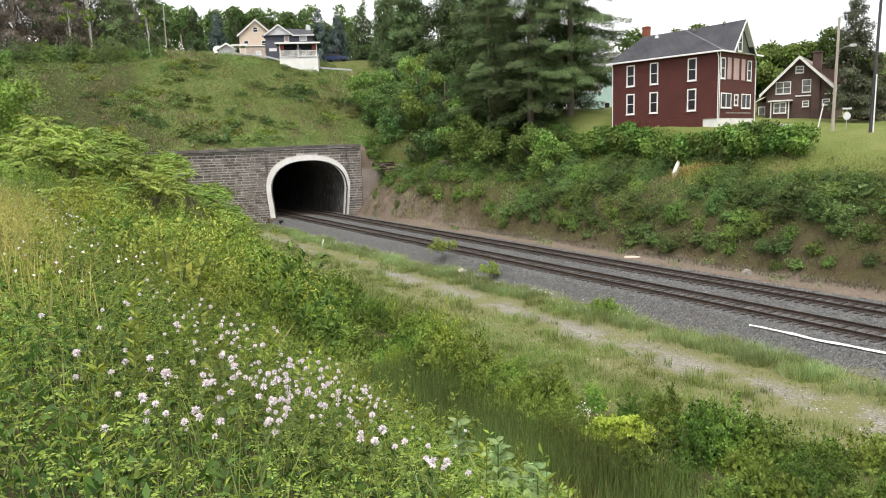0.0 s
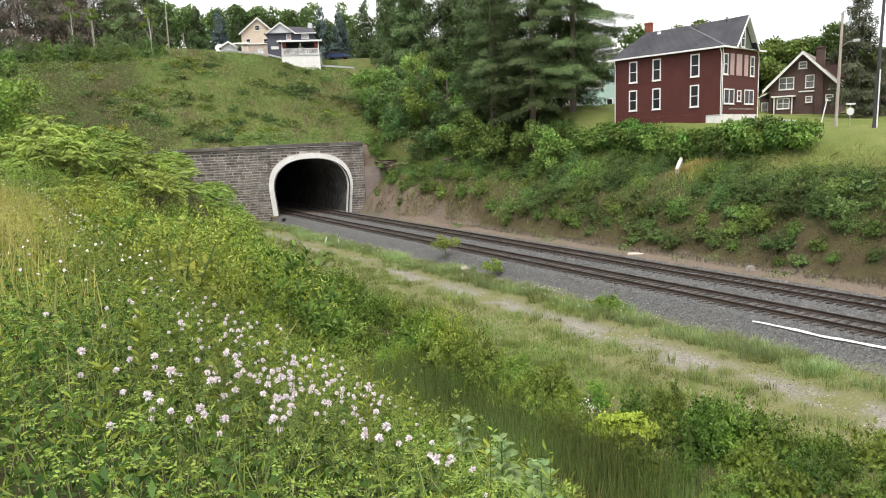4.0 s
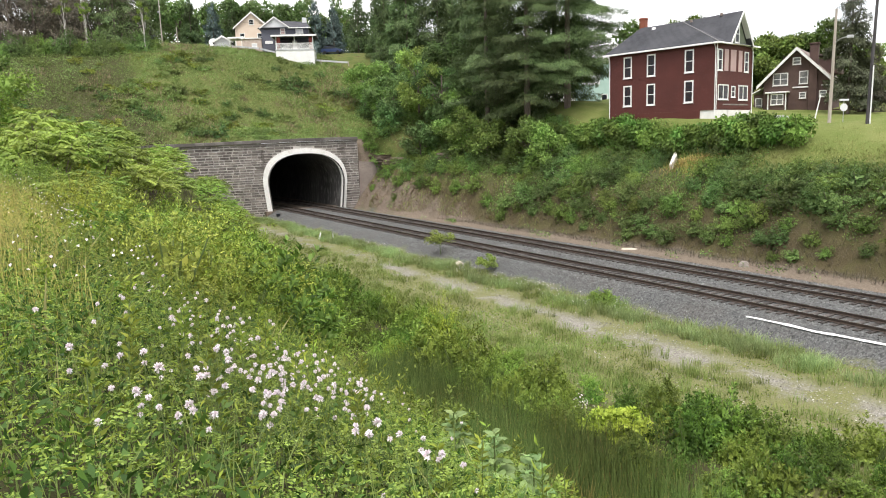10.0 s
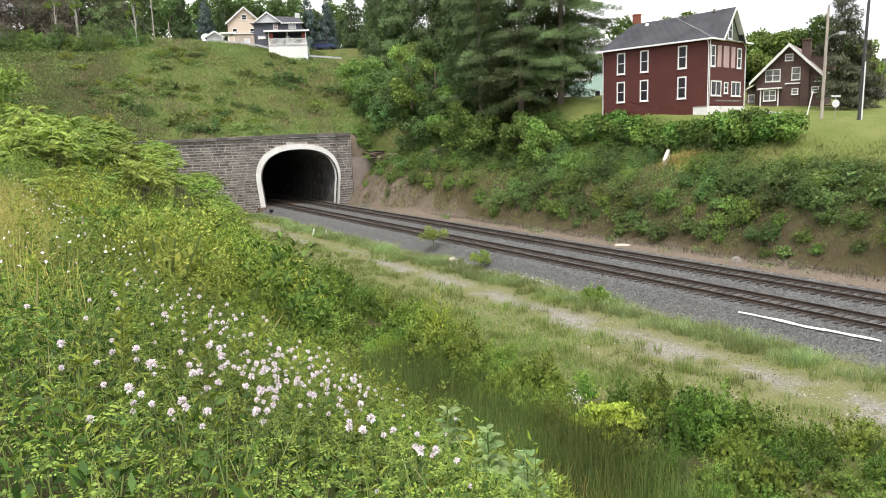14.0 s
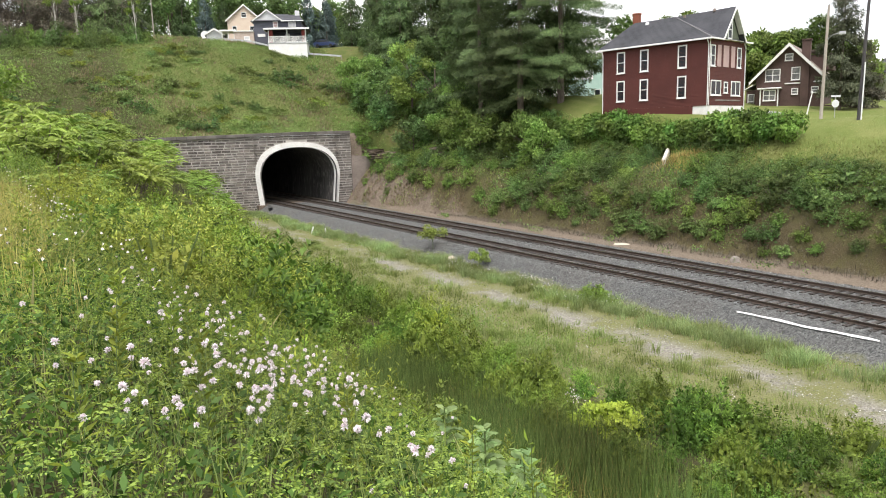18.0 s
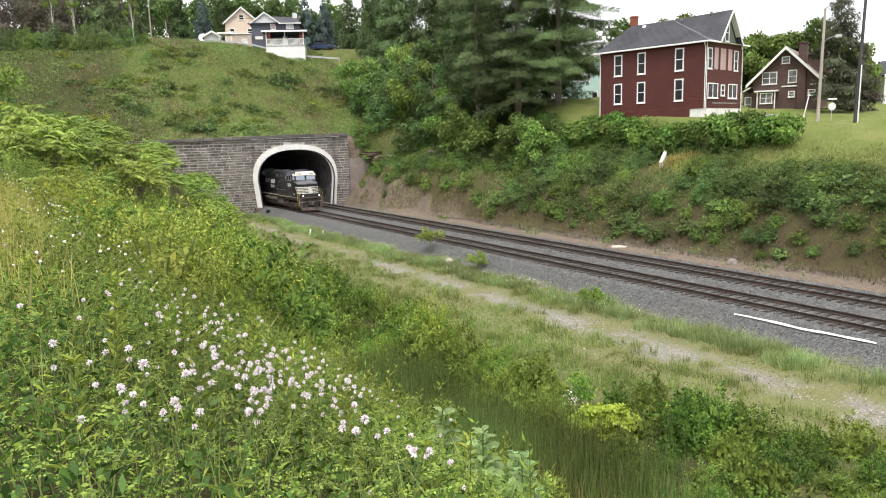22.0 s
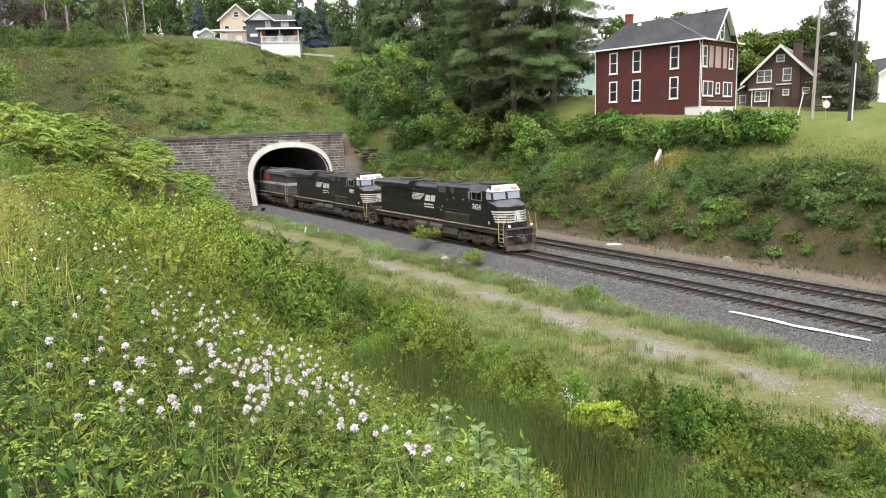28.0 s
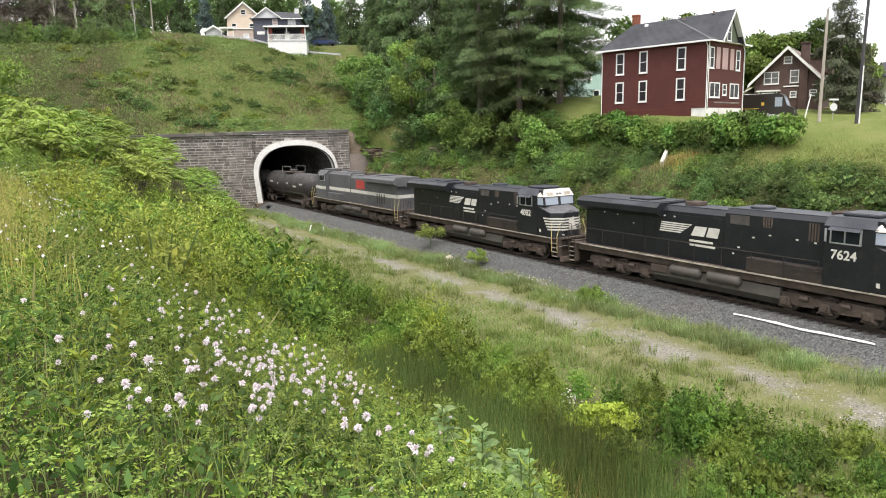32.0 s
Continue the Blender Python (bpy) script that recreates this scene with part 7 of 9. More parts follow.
def wheelset(parent, x, z, r):
    """Two wheels on an axle, turning about y."""
    s = Shape().tube((0, -0.8, 0), (0, 0.8, 0), 0.09, 0.09, 10)
    for sg in (-1, 1):
        s.lathe([(0, r + 0.03), (0.03, r + 0.03), (0.035, r), (0.13, r - 0.01), (0.135, r - 0.09), (0.10, r - 0.11), (0.10, 0.2), (0.16, 0.17), (0.16, 0.02)], (0, sg * 0.70, 0), (0, sg, 0), 20)
        for k in range(5):
            a = k * 2 * math.pi / 5
            s.box(-0.03, sg * 0.80 - 0.012, 0.18, 0.03, sg * 0.80 + 0.012, r - 0.12, 0, Matrix.Rotation(a, 4, "Y"))
    w = part("wheelset", s, M["wheel"], parent, "steel wheels on an axle", True)
    w.location = (x, 0, z)
    WHEELS.append((w, x, z, r))
    return w


def bogie(root, x, axles, r, long):
    """Side frames with axle boxes, springs and brake gear round the wheelsets."""
    fr = Shape()
    for sg in (-1, 1):
        y0, y1 = sg * 1.00, sg * 1.16
        pts = [(x - long / 2, 0.78), (x - long / 2 + 0.15, 0.98), (x - 0.8, 0.98), (x - 0.55, 0.86), (x + 0.55, 0.86), (x + 0.8, 0.98), (x + long / 2 - 0.15, 0.98), (x + long / 2, 0.78), (x + long / 2 - 0.1, 0.52), (x + 0.9, 0.38), (x + 0.5, 0.52), (x - 0.5, 0.52), (x - 0.9, 0.38), (x - long / 2 + 0.1, 0.52)]
        fr.prism(pts, "y", y0, y1)
    fr.box(x - 0.4, -1.0, 0.62, x + 0.4, 1.0, 0.9, 0.03)
    bg = part("bogie", fr, M["grime"], root, "dusty brown cast-steel bogie frame")
    for a in axles:
        wheelset(root, a, r, r)
        for sg in (-1, 1):
            part("axle_box", Shape().box(a - 0.27, sg * 1.02, r - 0.22, a + 0.27, sg * 1.27, r + 0.22, 0.05).tube((a, sg * 1.2, r), (a, sg * 1.33, r), 0.16, 0.14, 10).prism([(a - 0.36, r - 0.28), (a + 0.36, r - 0.28), (a + 0.25, r - 0.12), (a - 0.25, r - 0.12)], "y", sg * 1.0, sg * 1.2), M["grime"], bg)
            for k in (-0.42, 0.42):
                part("spring", Shape().lathe([(0.02 * j, 0.085 if j % 2 else 0.065) for j in range(11)], (a + k, sg * 1.08, r + 0.16), (0, 0, 1), 8), M["grime"], bg)
    for a, c in zip(axles, axles[1:]):
        mid = (a + c) / 2
        for sg in (-1, 1):
            part("brake_cylinder", Shape().tube((mid - 0.22, sg * 1.22, 0.82), (mid + 0.22, sg * 1.22, 0.82), 0.12, 0.12, 10), M["grime"], bg)
            part("brake_rod", Shape().tube((mid - 0.5, sg * 1.2, 0.42), (mid + 0.5, sg * 1.2, 0.46), 0.03, 0.03, 6), M["grime"], bg)
    return bg


def handrail(root, y, x0, x1, mat):
    rail = part("handrail", Shape().tube((x0, y, 2.72), (x1, y, 2.72), 0.02, 0.02, 6), mat, root, "thin side handrail")
    n = int((x1 - x0) / 1.55)
    for k in range(n + 1):
        x = x0 + (x1 - x0) * k / n
        part("stanchion", Shape().tube((x, y, 1.70), (x, y, 2.74), 0.022, 0.018, 6), mat, rail)


def locomotive(number, grey=False):
    label = ("weathered grey freight locomotive with white stripe on rails" if grey else "black freight locomotive with white nose stripes on rails")
    root = thing("locomotive", pose(0, 0, 0), label, "locomotive", "locomotives of the train")
    body, roofm = (M["grey_loco"], M["grey_loco"]) if grey else (M["black"], M["roof_black"])
    # underframe
    part("underframe", Shape().box(-10.45, -1.35, 1.22, 10.2, 1.35, 1.60, 0.04).box(-10.5, -1.5, 1.60, 10.3, 1.5, 1.66, 0.01), M["grime"], root, "dark steel underframe and walkway")
    for sg in (-1, 1):
        part("sill_stripe", Shape().box(-9.5, sg * 1.50, 1.62, 9.95, sg * 1.53, 1.70, 0.004), M["sill_paint"], root, "dirty white sill stripe")
    # long hood
    hood = part("long_hood", Shape().prism([(-0.98, 1.66), (-0.98, 4.28), (-0.72, 4.56), (0.72, 4.56), (0.98, 4.28), (0.98, 1.66)], "x", -9.55, 0.8), body, root)
    part("dynamic_brake_hood", Shape().prism([(-1.08, 1.66), (-1.08, 4.48), (-0.85, 4.72), (0.85, 4.72), (1.08, 4.48), (1.08, 1.66)], "x", 0.8, 6.25), body, root)
    part("hood_top", Shape().box(-3.2, -0.74, 4.565, 0.75, 0.74, 4.60, 0.01).box(0.9, -0.86, 4.725, 6.2, 0.86, 4.755, 0.01), roofm, root, "weathered roof panels")
    rad = part("radiator", Shape().prism([(-1.02, 3.85), (-1.52, 4.12), (-1.52, 4.44), (-1.25, 4.68), (1.25, 4.68), (1.52, 4.44), (1.52, 4.12), (1.02, 3.85)], "x", -9.85, -3.35), body, root, "flared radiator housing")
    part("radiator_top", Shape().box(-9.6, -1.22, 4.685, -3.6, 1.22, 4.72, 0.01), roofm, rad)
    part("radiator_panel", Shape().add([(-6.9, -1.50, 4.47), (-4.3, -1.50, 4.47), (-4.3, -1.27, 4.675), (-6.9, -1.27, 4.675)], [(0, 1, 2, 3)]), M["roof_black"], rad, "dusty radiator access panel") if not grey else None
    part("exhaust_stack", Shape().box(-2.3, -0.45, 4.60, -1.5, 0.45, 4.82, 0.03), M["grime"], root, "sooty exhaust stack")
    part("roof_fan", Shape().lathe([(0, 0.6), (0.1, 0.6), (0.14, 0.5)], (2.2, 0, 4.755), (0, 0, 1), 18), roofm, root)
    part("roof_hatch", Shape().box(-6.2, -0.7, 4.72, -4.6, 0.7, 4.84, 0.04), roofm, root)
    # hood doors, louvres and latches
    for k in range(11):
        x = -9.2 + k * 0.9
        if x > 0.0:
            break
        for sg in (-1, 1):
            part("hood_door", Shape().box(x, sg * 0.98, 1.86, x + 0.84, sg * 0.995, 3.82 if x < -3.4 else 4.12, 0.006), body, hood)
    for k in range(4):
        part("louvre", Shape().box(2.95 + 0.14 * k, -1.095, 3.95, 3.03 + 0.14 * k, -1.075, 4.45, 0.01), M["grime"], root)
        part("louvre", Shape().box(5.3 + 0.14 * k, -1.095, 3.55, 5.38 + 0.14 * k, -1.075, 4.4, 0.01), M["grime"], root)
    part("intake_screen", Shape().box(1.1, -1.095, 3.95, 2.2, -1.078, 4.42, 0.01), M["tank_grime"], root, "dull square intake screen")
    for sg in (-1, 1):
        part("equipment_cabinet", Shape().box(2.35, sg * 1.0, 1.66, 6.3, sg * 1.47, 2.42, 0.04), M["dusty_black"] if not grey else body, root, "dust-browned side cabinet")
    for x, z in ((-8.0, 3.75), (-6.9, 3.7), (-5.6, 3.3), (-3.3, 3.95), (-2.6, 3.95), (1.6, 2.75), (2.4, 3.35), (3.3, 3.55), (4.7, 3.5), (5.6, 3.45), (1.3, 2.4)):
        part("placard", Shape().box(x, -1.10 if x > 0.8 else -1.0, z, x + 0.12, -0.97, z + 0.07), M["white_loco"], root)
    # cab
    cab = part("cab", Shape().prism([(-1.52, 1.66), (-1.52, 4.42), (-1.12, 4.80), (1.12, 4.80), (1.52, 4.42), (1.52, 1.66)], "x", 6.3, 8.45), body, root, "wide crew cab" if grey else "black crew cab")
    part("cab_roof", Shape().prism([(-1.54, 4.43), (-1.13, 4.83), (1.13, 4.83), (1.54, 4.43), (1.50, 4.40), (1.10, 4.79), (-1.10, 4.79), (-1.50, 4.40)], "x", 6.25, 8.6), roofm, cab, "weathered cab roof")
    part("air_conditioner", Shape().box(6.6, -0.75, 4.83, 8.2, 0.75, 5.0, 0.05), roofm, cab)
    part("horn", Shape().tube((5.9, 0.2, 4.85), (6.4, 0.2, 4.9), 0.04, 0.11, 8).tube((5.9, -0.1, 4.85), (6.4, -0.1, 4.9), 0.04, 0.09, 8).box(5.8, -0.2, 4.72, 5.9, 0.3, 4.92), M["grime"], cab)
    # canted front above the nose
    front = [(8.45, 3.72), (8.45, 4.80), (8.72, 4.80), (8.95, 4.30), (9.05, 3.72)]
    part("cab_front", Shape().prism(front, "y", -1.36, 1.36), body, cab)
    tri = Shape()
    for sg in (-1, 1):
        tri.add([(8.45, sg * 1.52, 3.72), (8.45, sg * 1.52, 4.42), (8.45, sg * 1.36, 4.6), (8.78, sg * 1.36, 4.6), (8.95, sg * 1.36, 4.3), (9.05, sg * 1.36, 3.72)], [(0, 1, 2, 3, 4, 5)])
    part("cab_cheek", tri, body, cab)
    vis = M["white_loco"] if not grey else body
    part("visor", Shape().add([(8.45, -1.53, 4.38), (8.55, -1.50, 4.56), (8.72, -1.13, 4.86), (8.72, 1.13, 4.86), (8.55, 1.50, 4.56), (8.45, 1.53, 4.38),
                               (8.62, -1.55, 4.36), (9.02, -1.34, 4.36), (9.02, 1.34, 4.36), (8.62, 1.55, 4.36)],
                              [(0, 1, 6), (1, 2, 7, 6), (2, 3, 8, 7), (3, 4, 9, 8), (4, 5, 9), (0, 6, 7, 8, 9, 5)]), vis, cab, "white visor band over the windscreen" if not grey else "")
    for y in (-0.78, 0.78):
        part("number_board", Shape().add([(8.985, y - 0.30, 4.43), (8.985, y + 0.30, 4.43), (8.86, y + 0.30, 4.64), (8.86, y - 0.30, 4.64)], [(0, 1, 2, 3)]), M["sill_paint"], cab)
    part("headlight", Shape().tube((8.88, -0.14, 4.55), (8.97, -0.14, 4.52), 0.09, 0.09, 12).tube((8.88, 0.14, 4.55), (8.97, 0.14, 4.52), 0.09, 0.09, 12), M["lamp"] if number == "7624" else M["galv"], cab, "twin headlight")
    for y0, y1 in ((-1.25, -0.12), (0.12, 1.25)):
        fr = part("windscreen", Shape().add([(9.068, y0, 3.80), (9.068, y1, 3.80), (8.978, y1, 4.32), (8.978, y0, 4.32), (9.05, y0, 3.80), (9.05, y1, 3.80), (8.96, y1, 4.32), (8.96, y0, 4.32)],
             [(0, 1, 2, 3), (4, 7, 6, 5), (0, 4, 5, 1), (1, 5, 6, 2), (2, 6, 7, 3), (3, 7, 4, 0)]), M["screen"], cab, "windscreen with pale sky reflection painted in")
    for sg in (-1, 1):
        part("quarter_window", Shape().add([(8.50, sg * 1.525, 3.82), (8.98, sg * 1.40, 3.80), (8.90, sg * 1.40, 4.30), (8.50, sg * 1.525, 4.32)], [(0, 1, 2, 3)]), M["screen"], cab)
        w = part("side_window", Shape().box(6.55, sg * 1.52, 3.66, 6.62, sg * 1.56, 4.36).box(7.86, sg * 1.52, 3.66, 7.94, sg * 1.56, 4.36).box(6.62, sg * 1.52, 3.66, 7.86, sg * 1.56, 3.72).box(7.18, sg * 1.52, 3.72, 7.24, sg * 1.555, 4.3), M["galv"], cab, "bright-framed side window")
        part("pane", Shape().box(6.62, sg * 1.52, 3.72, 7.86, sg * 1.528, 4.3), M["glass"], w)
        part("sun_shade", Shape().add([(6.55, sg * 1.53, 4.42), (7.95, sg * 1.53, 4.42), (7.95, sg * 1.80, 4.28), (6.55, sg * 1.80, 4.28)], [(0, 1, 2, 3)]), roofm, w, "folding sun shade")
        part("mirror", Shape().box(6.35, sg * 1.60, 3.72, 6.45, sg * 1.66, 4.3, 0.01), M["galv"], w)
    # nose: blunt wedge with a chevron top
    part("nose", Shape().add([(8.45, -1.50, 1.66), (9.75, -1.36, 1.66), (10.30, -0.70, 1.66), (10.30, 0.70, 1.66), (9.75, 1.36, 1.66), (8.45, 1.50, 1.66),
                              (8.45, -1.50, 3.72), (9.60, -1.34, 3.30), (10.20, -0.66, 3.30), (10.20, 0.66, 3.30), (9.60, 1.34, 3.30), (8.45, 1.50, 3.72), (10.15, 0.0, 3.48), (9.0, -0.9, 3.74), (9.0, 0.9, 3.74)],
                             [(0, 1, 7, 6), (1, 2, 8, 7), (2, 3, 9, 8), (3, 4, 10, 9), (4, 5, 11, 10), (6, 7, 13), (7, 8, 12, 13), (8, 9, 12), (9, 10, 14, 12), (12, 14, 13), (10, 11, 14), (6, 13, 14, 11), (0, 5, 4, 3, 2, 1)]), body, root, "wedge-shaped short nose")
    part("nose_top", Shape().add([(8.45, -1.49, 3.73), (9.60, -1.33, 3.312), (10.20, -0.65, 3.312), (10.20, 0.65, 3.312), (9.60, 1.33, 3.312), (8.45, 1.49, 3.73), (10.15, 0.0, 3.492), (9.0, -0.9, 3.752), (9.0, 0.9, 3.752)],
                                 [(0, 1, 7), (1, 2, 6, 7), (2, 3, 6), (3, 4, 8, 6), (6, 8, 7), (4, 5, 8)]), M["nose_grey"] if not grey else body, root, "weathered grey anti-glare nose top")
    if not grey:
        # five white stripes round the nose
        for k in range(5):
            z = 2.14 + 0.185 * k
            q = Shape()
            x0 = 9.40 - 0.10 * k

            def edge(zz, off):
                f = (zz - 1.66) / (3.30 - 1.66)
                g = lambda a, b: a + (b - a) * f
                return [(x0, -(1.50 - (x0 - 8.45) * 0.118) - off, zz), (g(9.75, 9.60), -g(1.36, 1.34) - off, zz), (g(10.30, 10.20) + off, -g(0.70, 0.66), zz), (g(10.30, 10.20) + off, g(0.70, 0.66), zz), (g(9.75, 9.60), g(1.36, 1.34) + off, zz), (x0, (1.50 - (x0 - 8.45) * 0.118) + off, zz)]
            lo, hi = edge(z, 0.012), edge(z + 0.105, 0.012)
            part("nose_stripe", q.add(lo + hi, [(i, i + 1, 7 + i, 6 + i) for i in range(5)]), M["white_loco"], root, "white nose stripe")
        part("emblem", Shape().add([(10.32, -0.30, 2.25), (10.32, 0.36, 2.25), (10.26, 0.18, 3.05), (10.26, -0.22, 2.9)], [(0, 1, 2, 3)]), M["white_loco"], root, "white emblem shape on the nose")
        # emblem and name on the hood side: stripes, blocks and plain bars
        for sg in (-1, 1):
            y = sg * 1.012
            for k in range(5):
                z = 3.11 + 0.118 * k
                xa, xb = -3.56 + 0.03 * k, -2.08 + 0.17 * k
                part("speed_stripe", Shape().add([(xa, y, z), (xb, y, z), (xb + 0.09, y, z + 0.075), (xa + 0.02, y, z + 0.075)], [(0, 1, 2, 3)]), M["white_loco"], root)
            for xs in (((-1.38, 0.0), (-0.52, 0.0), (-0.36, 1.0), (-1.12, 1.0)), ((-0.40, 0.0), (0.32, 0.0), (0.46, 1.0), (-0.24, 1.0))):
                part("emblem", Shape().add([(a, y, 3.06 + 0.53 * b) for a, b in xs], [(0, 1, 2, 3)]), M["white_loco"], root)
            for xa, xb, z in ((-1.48, 0.05, 2.72), (-1.44, 0.20, 2.49)):
                part("name_bar", Shape().box(xa, y - 0.004, z, xb, y + 0.004, z + 0.12), M["white_loco"], root, "plain white bar")
        turn = Matrix.Rotation(radians(90), 4, "X")
        lettering("road_number", number, 0.58, M["white_loco"], Matrix.Translation((6.62, -1.533, 2.98)) @ turn, root, "white painted road number")
        part("placard", Shape().box(8.66, -1.51, 1.96, 8.80, -1.475, 2.16), M["white_loco"], root)
    else:
        for sg in (-1, 1):
            part("white_band", Shape().box(-9.5, sg * 0.999, 2.72, 0.8, sg * 1.01, 3.05).box(0.8, sg * 1.08, 2.72, 6.3, sg * 1.10, 3.05).box(6.3, sg * 1.52, 2.72, 8.45, sg * 1.535, 3.05), M["white_loco"], root, "broad white stripe")
            part("emblem", Shape().box(-2.6, sg * 0.999, 3.2, -0.6, sg * 1.013, 4.1) if sg > 0 else Shape().box(-2.6, -1.013, 3.2, -0.6, -0.999, 4.1), M["red_mark"], root, "square red emblem")
            for k in range(4):
                part("letter_bar", Shape().box(-7.0 + 0.5 * k, sg * 1.0, 2.0, -6.8 + 0.5 * k, sg * 1.014, 2.95), M["black"], root)
        part("nose_band", Shape().add([(8.45, -1.51, 2.72), (9.70, -1.37, 2.72), (10.27, -0.69, 2.72), (10.27, 0.69, 2.72), (9.70, 1.37, 2.72), (8.45, 1.51, 2.72), (8.45, -1.51, 3.05), (9.66, -1.37, 3.05), (10.25, -0.68, 3.05), (10.25, 0.68, 3.05), (9.66, 1.37, 3.05), (8.45, 1.51, 3.05)], [(i, i + 1, 7 + i, 6 + i) for i in range(5)]), M["white_loco"], root)
        part("rear_band", Shape().box(-9.572, -0.98, 2.72, -9.552, 0.98, 3.05), M["white_loco"], root)
    # fuel tank and reservoirs
    part("fuel_tank", Shape().prism([(-1.30, 1.15), (-1.36, 0.62), (-1.0, 0.24), (1.0, 0.24), (1.36, 0.62), (1.30, 1.15)], "x", -3.7, 4.2), M["tank_grime"], root, "dusty fuel tank")
    for sg in (-1, 1):
        for x0, x1 in ((-2.4, -0.3), (0.05, 2.1)):
            part("air_reservoir", Shape().lathe([(0, 0.08), (0.06, 0.24), (0.14, 0.29), (x1 - x0 - 0.14, 0.29), (x1 - x0 - 0.06, 0.24), (x1 - x0, 0.08)], (x0, sg * 1.32, 1.08), (1, 0, 0), 14), M["tank_grime"], root, "long air reservoir", True)
    part("equipment_box", Shape().box(-3.8, -1.4, 0.75, -2.6, 1.4, 1.2, 0.04), M["grime"], root)
    for x in (-6.35, 6.35):
        bogie(root, x, (x - 1.95, x, x + 1.95), 0.53, 5.3)
        part("traction_motor", Shape().box(x - 2.4, -0.62, 0.3, x + 2.4, 0.62, 0.95, 0.06), M["grime"], root)
    # ends: steps, pilots, coupler, plough
    for e in (-1, 1):
        for sg in (-1, 1):
            st = part("step_well", Shape().box(e * 10.0, sg * 1.12, 0.42, e * 10.05, sg * 1.52, 1.62).box(e * 10.55, sg * 1.12, 0.42, e * 10.6, sg * 1.52, 1.62), M["grime"], root)
            for k in range(4):
                part("step", Shape().box(e * 10.05, sg * 1.14, 0.45 + 0.29 * k, e * 10.55, sg * 1.52, 0.49 + 0.29 * k), M["grime"], st)
                part("step_edge", Shape().box(e * 10.07, sg * 1.52, 0.45 + 0.29 * k, e * 10.53, sg * 1.535, 0.49 + 0.29 * k), M["sill_paint"], st, "worn pale step edge")
            for x in (10.02, 10.58):
                part("grab_rail", Shape().pipe([(e * x, sg * 1.55, 0.75), (e * x, sg * 1.57, 1.85), (e * (x - 0.15 + 0.3 * (x > 10.3)), sg * 1.40, 2.75)], 0.019), M["yellow_rail"] if e > 0 or grey else M["dusty_black"], root, "worn pale yellow grab rail" if e > 0 or grey else "")
        part("pilot", Shape().box(e * 10.3, -1.12, 0.95, e * 10.5, 1.12, 1.6, 0.04).box(e * 10.3, -1.0, 0.4, e * 10.42, 1.0, 0.95, 0.03).box(e * 10.5, -0.42, 0.68, e * 10.66, 0.42, 1.25, 0.05).box(e * 10.5, -0.95, 1.2, e * 10.58, -0.62, 1.48, 0.02).box(e * 10.5, 0.62, 1.2, e * 10.58, 0.95, 1.48, 0.02), M["grime"], root, "dusty end pilot")
        part("plough", Shape().add([(e * 10.58, -1.3, 0.46), (e * 10.85, -0.3, 0.52), (e * 10.85, 0.3, 0.52), (e * 10.58, 1.3, 0.46), (e * 10.66, -1.35, 0.12), (e * 11.08, -0.35, 0.12), (e * 11.08, 0.35, 0.12), (e * 10.66, 1.35, 0.12), (e * 10.56, -1.3, 0.36), (e * 10.56, 1.3, 0.36)],
                                  [(0, 1, 5, 4), (1, 2, 6, 5), (2, 3, 7, 6), (0, 3, 2, 1), (0, 4, 8), (3, 9, 7), (4, 5, 6, 7, 9, 8), (0, 8, 9, 3)]), M["grime"], root, "dusty snow plough")
        part("coupler", Shape().box(e * 10.6, -0.12, 0.78, e * 11.0, 0.12, 1.02, 0.03).box(e * 10.95, -0.2, 0.72, e * 11.17, 0.18, 1.08, 0.05), M["grime"], root)
        for y in (-0.7, -0.45, 0.45, 0.7):
            part("air_hose", Shape().pipe([(e * 10.58, y, 1.35), (e * 10.85, y, 1.1), (e * 10.98, y * 0.9, 0.75), (e * 10.92, y * 0.8, 0.55)], 0.035), M["rubber"], root)
        for y in (-1.0, 1.0):
            part("uncoupling_lever", Shape().pipe([(e * 10.62, y * 1.4, 1.15), (e * 10.72, y * 0.9, 1.2), (e * 10.74, y * 0.2, 1.12)], 0.02), M["galv"], root)
            part("jumper_cable", Shape().pipe([(e * 10.6, y * 0.9, 1.75), (e * 10.85, y * 0.75, 1.45), (e * 10.8, y * 0.5, 1.2), (e * 10.62, y * 0.4, 1.5)], 0.03), M["rubber"], root)
        part("anticlimber", Shape().box(e * 10.3, -1.2, 1.6, e * 10.72, 1.2, 1.72, 0.02), M["grime"], root)
        part("end_rail", Shape().pipe([(e * 10.62, -1.25, 1.6), (e * 10.62, -1.25, 2.65), (e * 10.62, -0.35, 2.65), (e * 10.62, -0.35, 1.6)], 0.02).pipe([(e * 10.62, 1.25, 1.6), (e * 10.62, 1.25, 2.65), (e * 10.62, 0.35, 2.65), (e * 10.62, 0.35, 1.6)], 0.02), M["grime"], root)
    for y in (-1.05, 1.05):
        part("ditch_light", Shape().tube((10.55, y, 1.92), (10.72, y, 1.92), 0.055, 0.07, 12), M["lamp"] if number == "7624" else M["galv"], root, "round ditch light")
    for sg in (-1, 1):
        handrail(root, sg * 1.50, -9.3, 6.1, M["dusty_black"] if not grey else M["grey_loco"])
    return root


# pale blue base colour stands in for the sky reflected in the panes
M["screen"] = glass("sky_tinted_windscreen", (0.30, 0.34, 0.40), 0.1)
LOCOS = [locomotive("7624"), locomotive("4082"), locomotive("", True)]


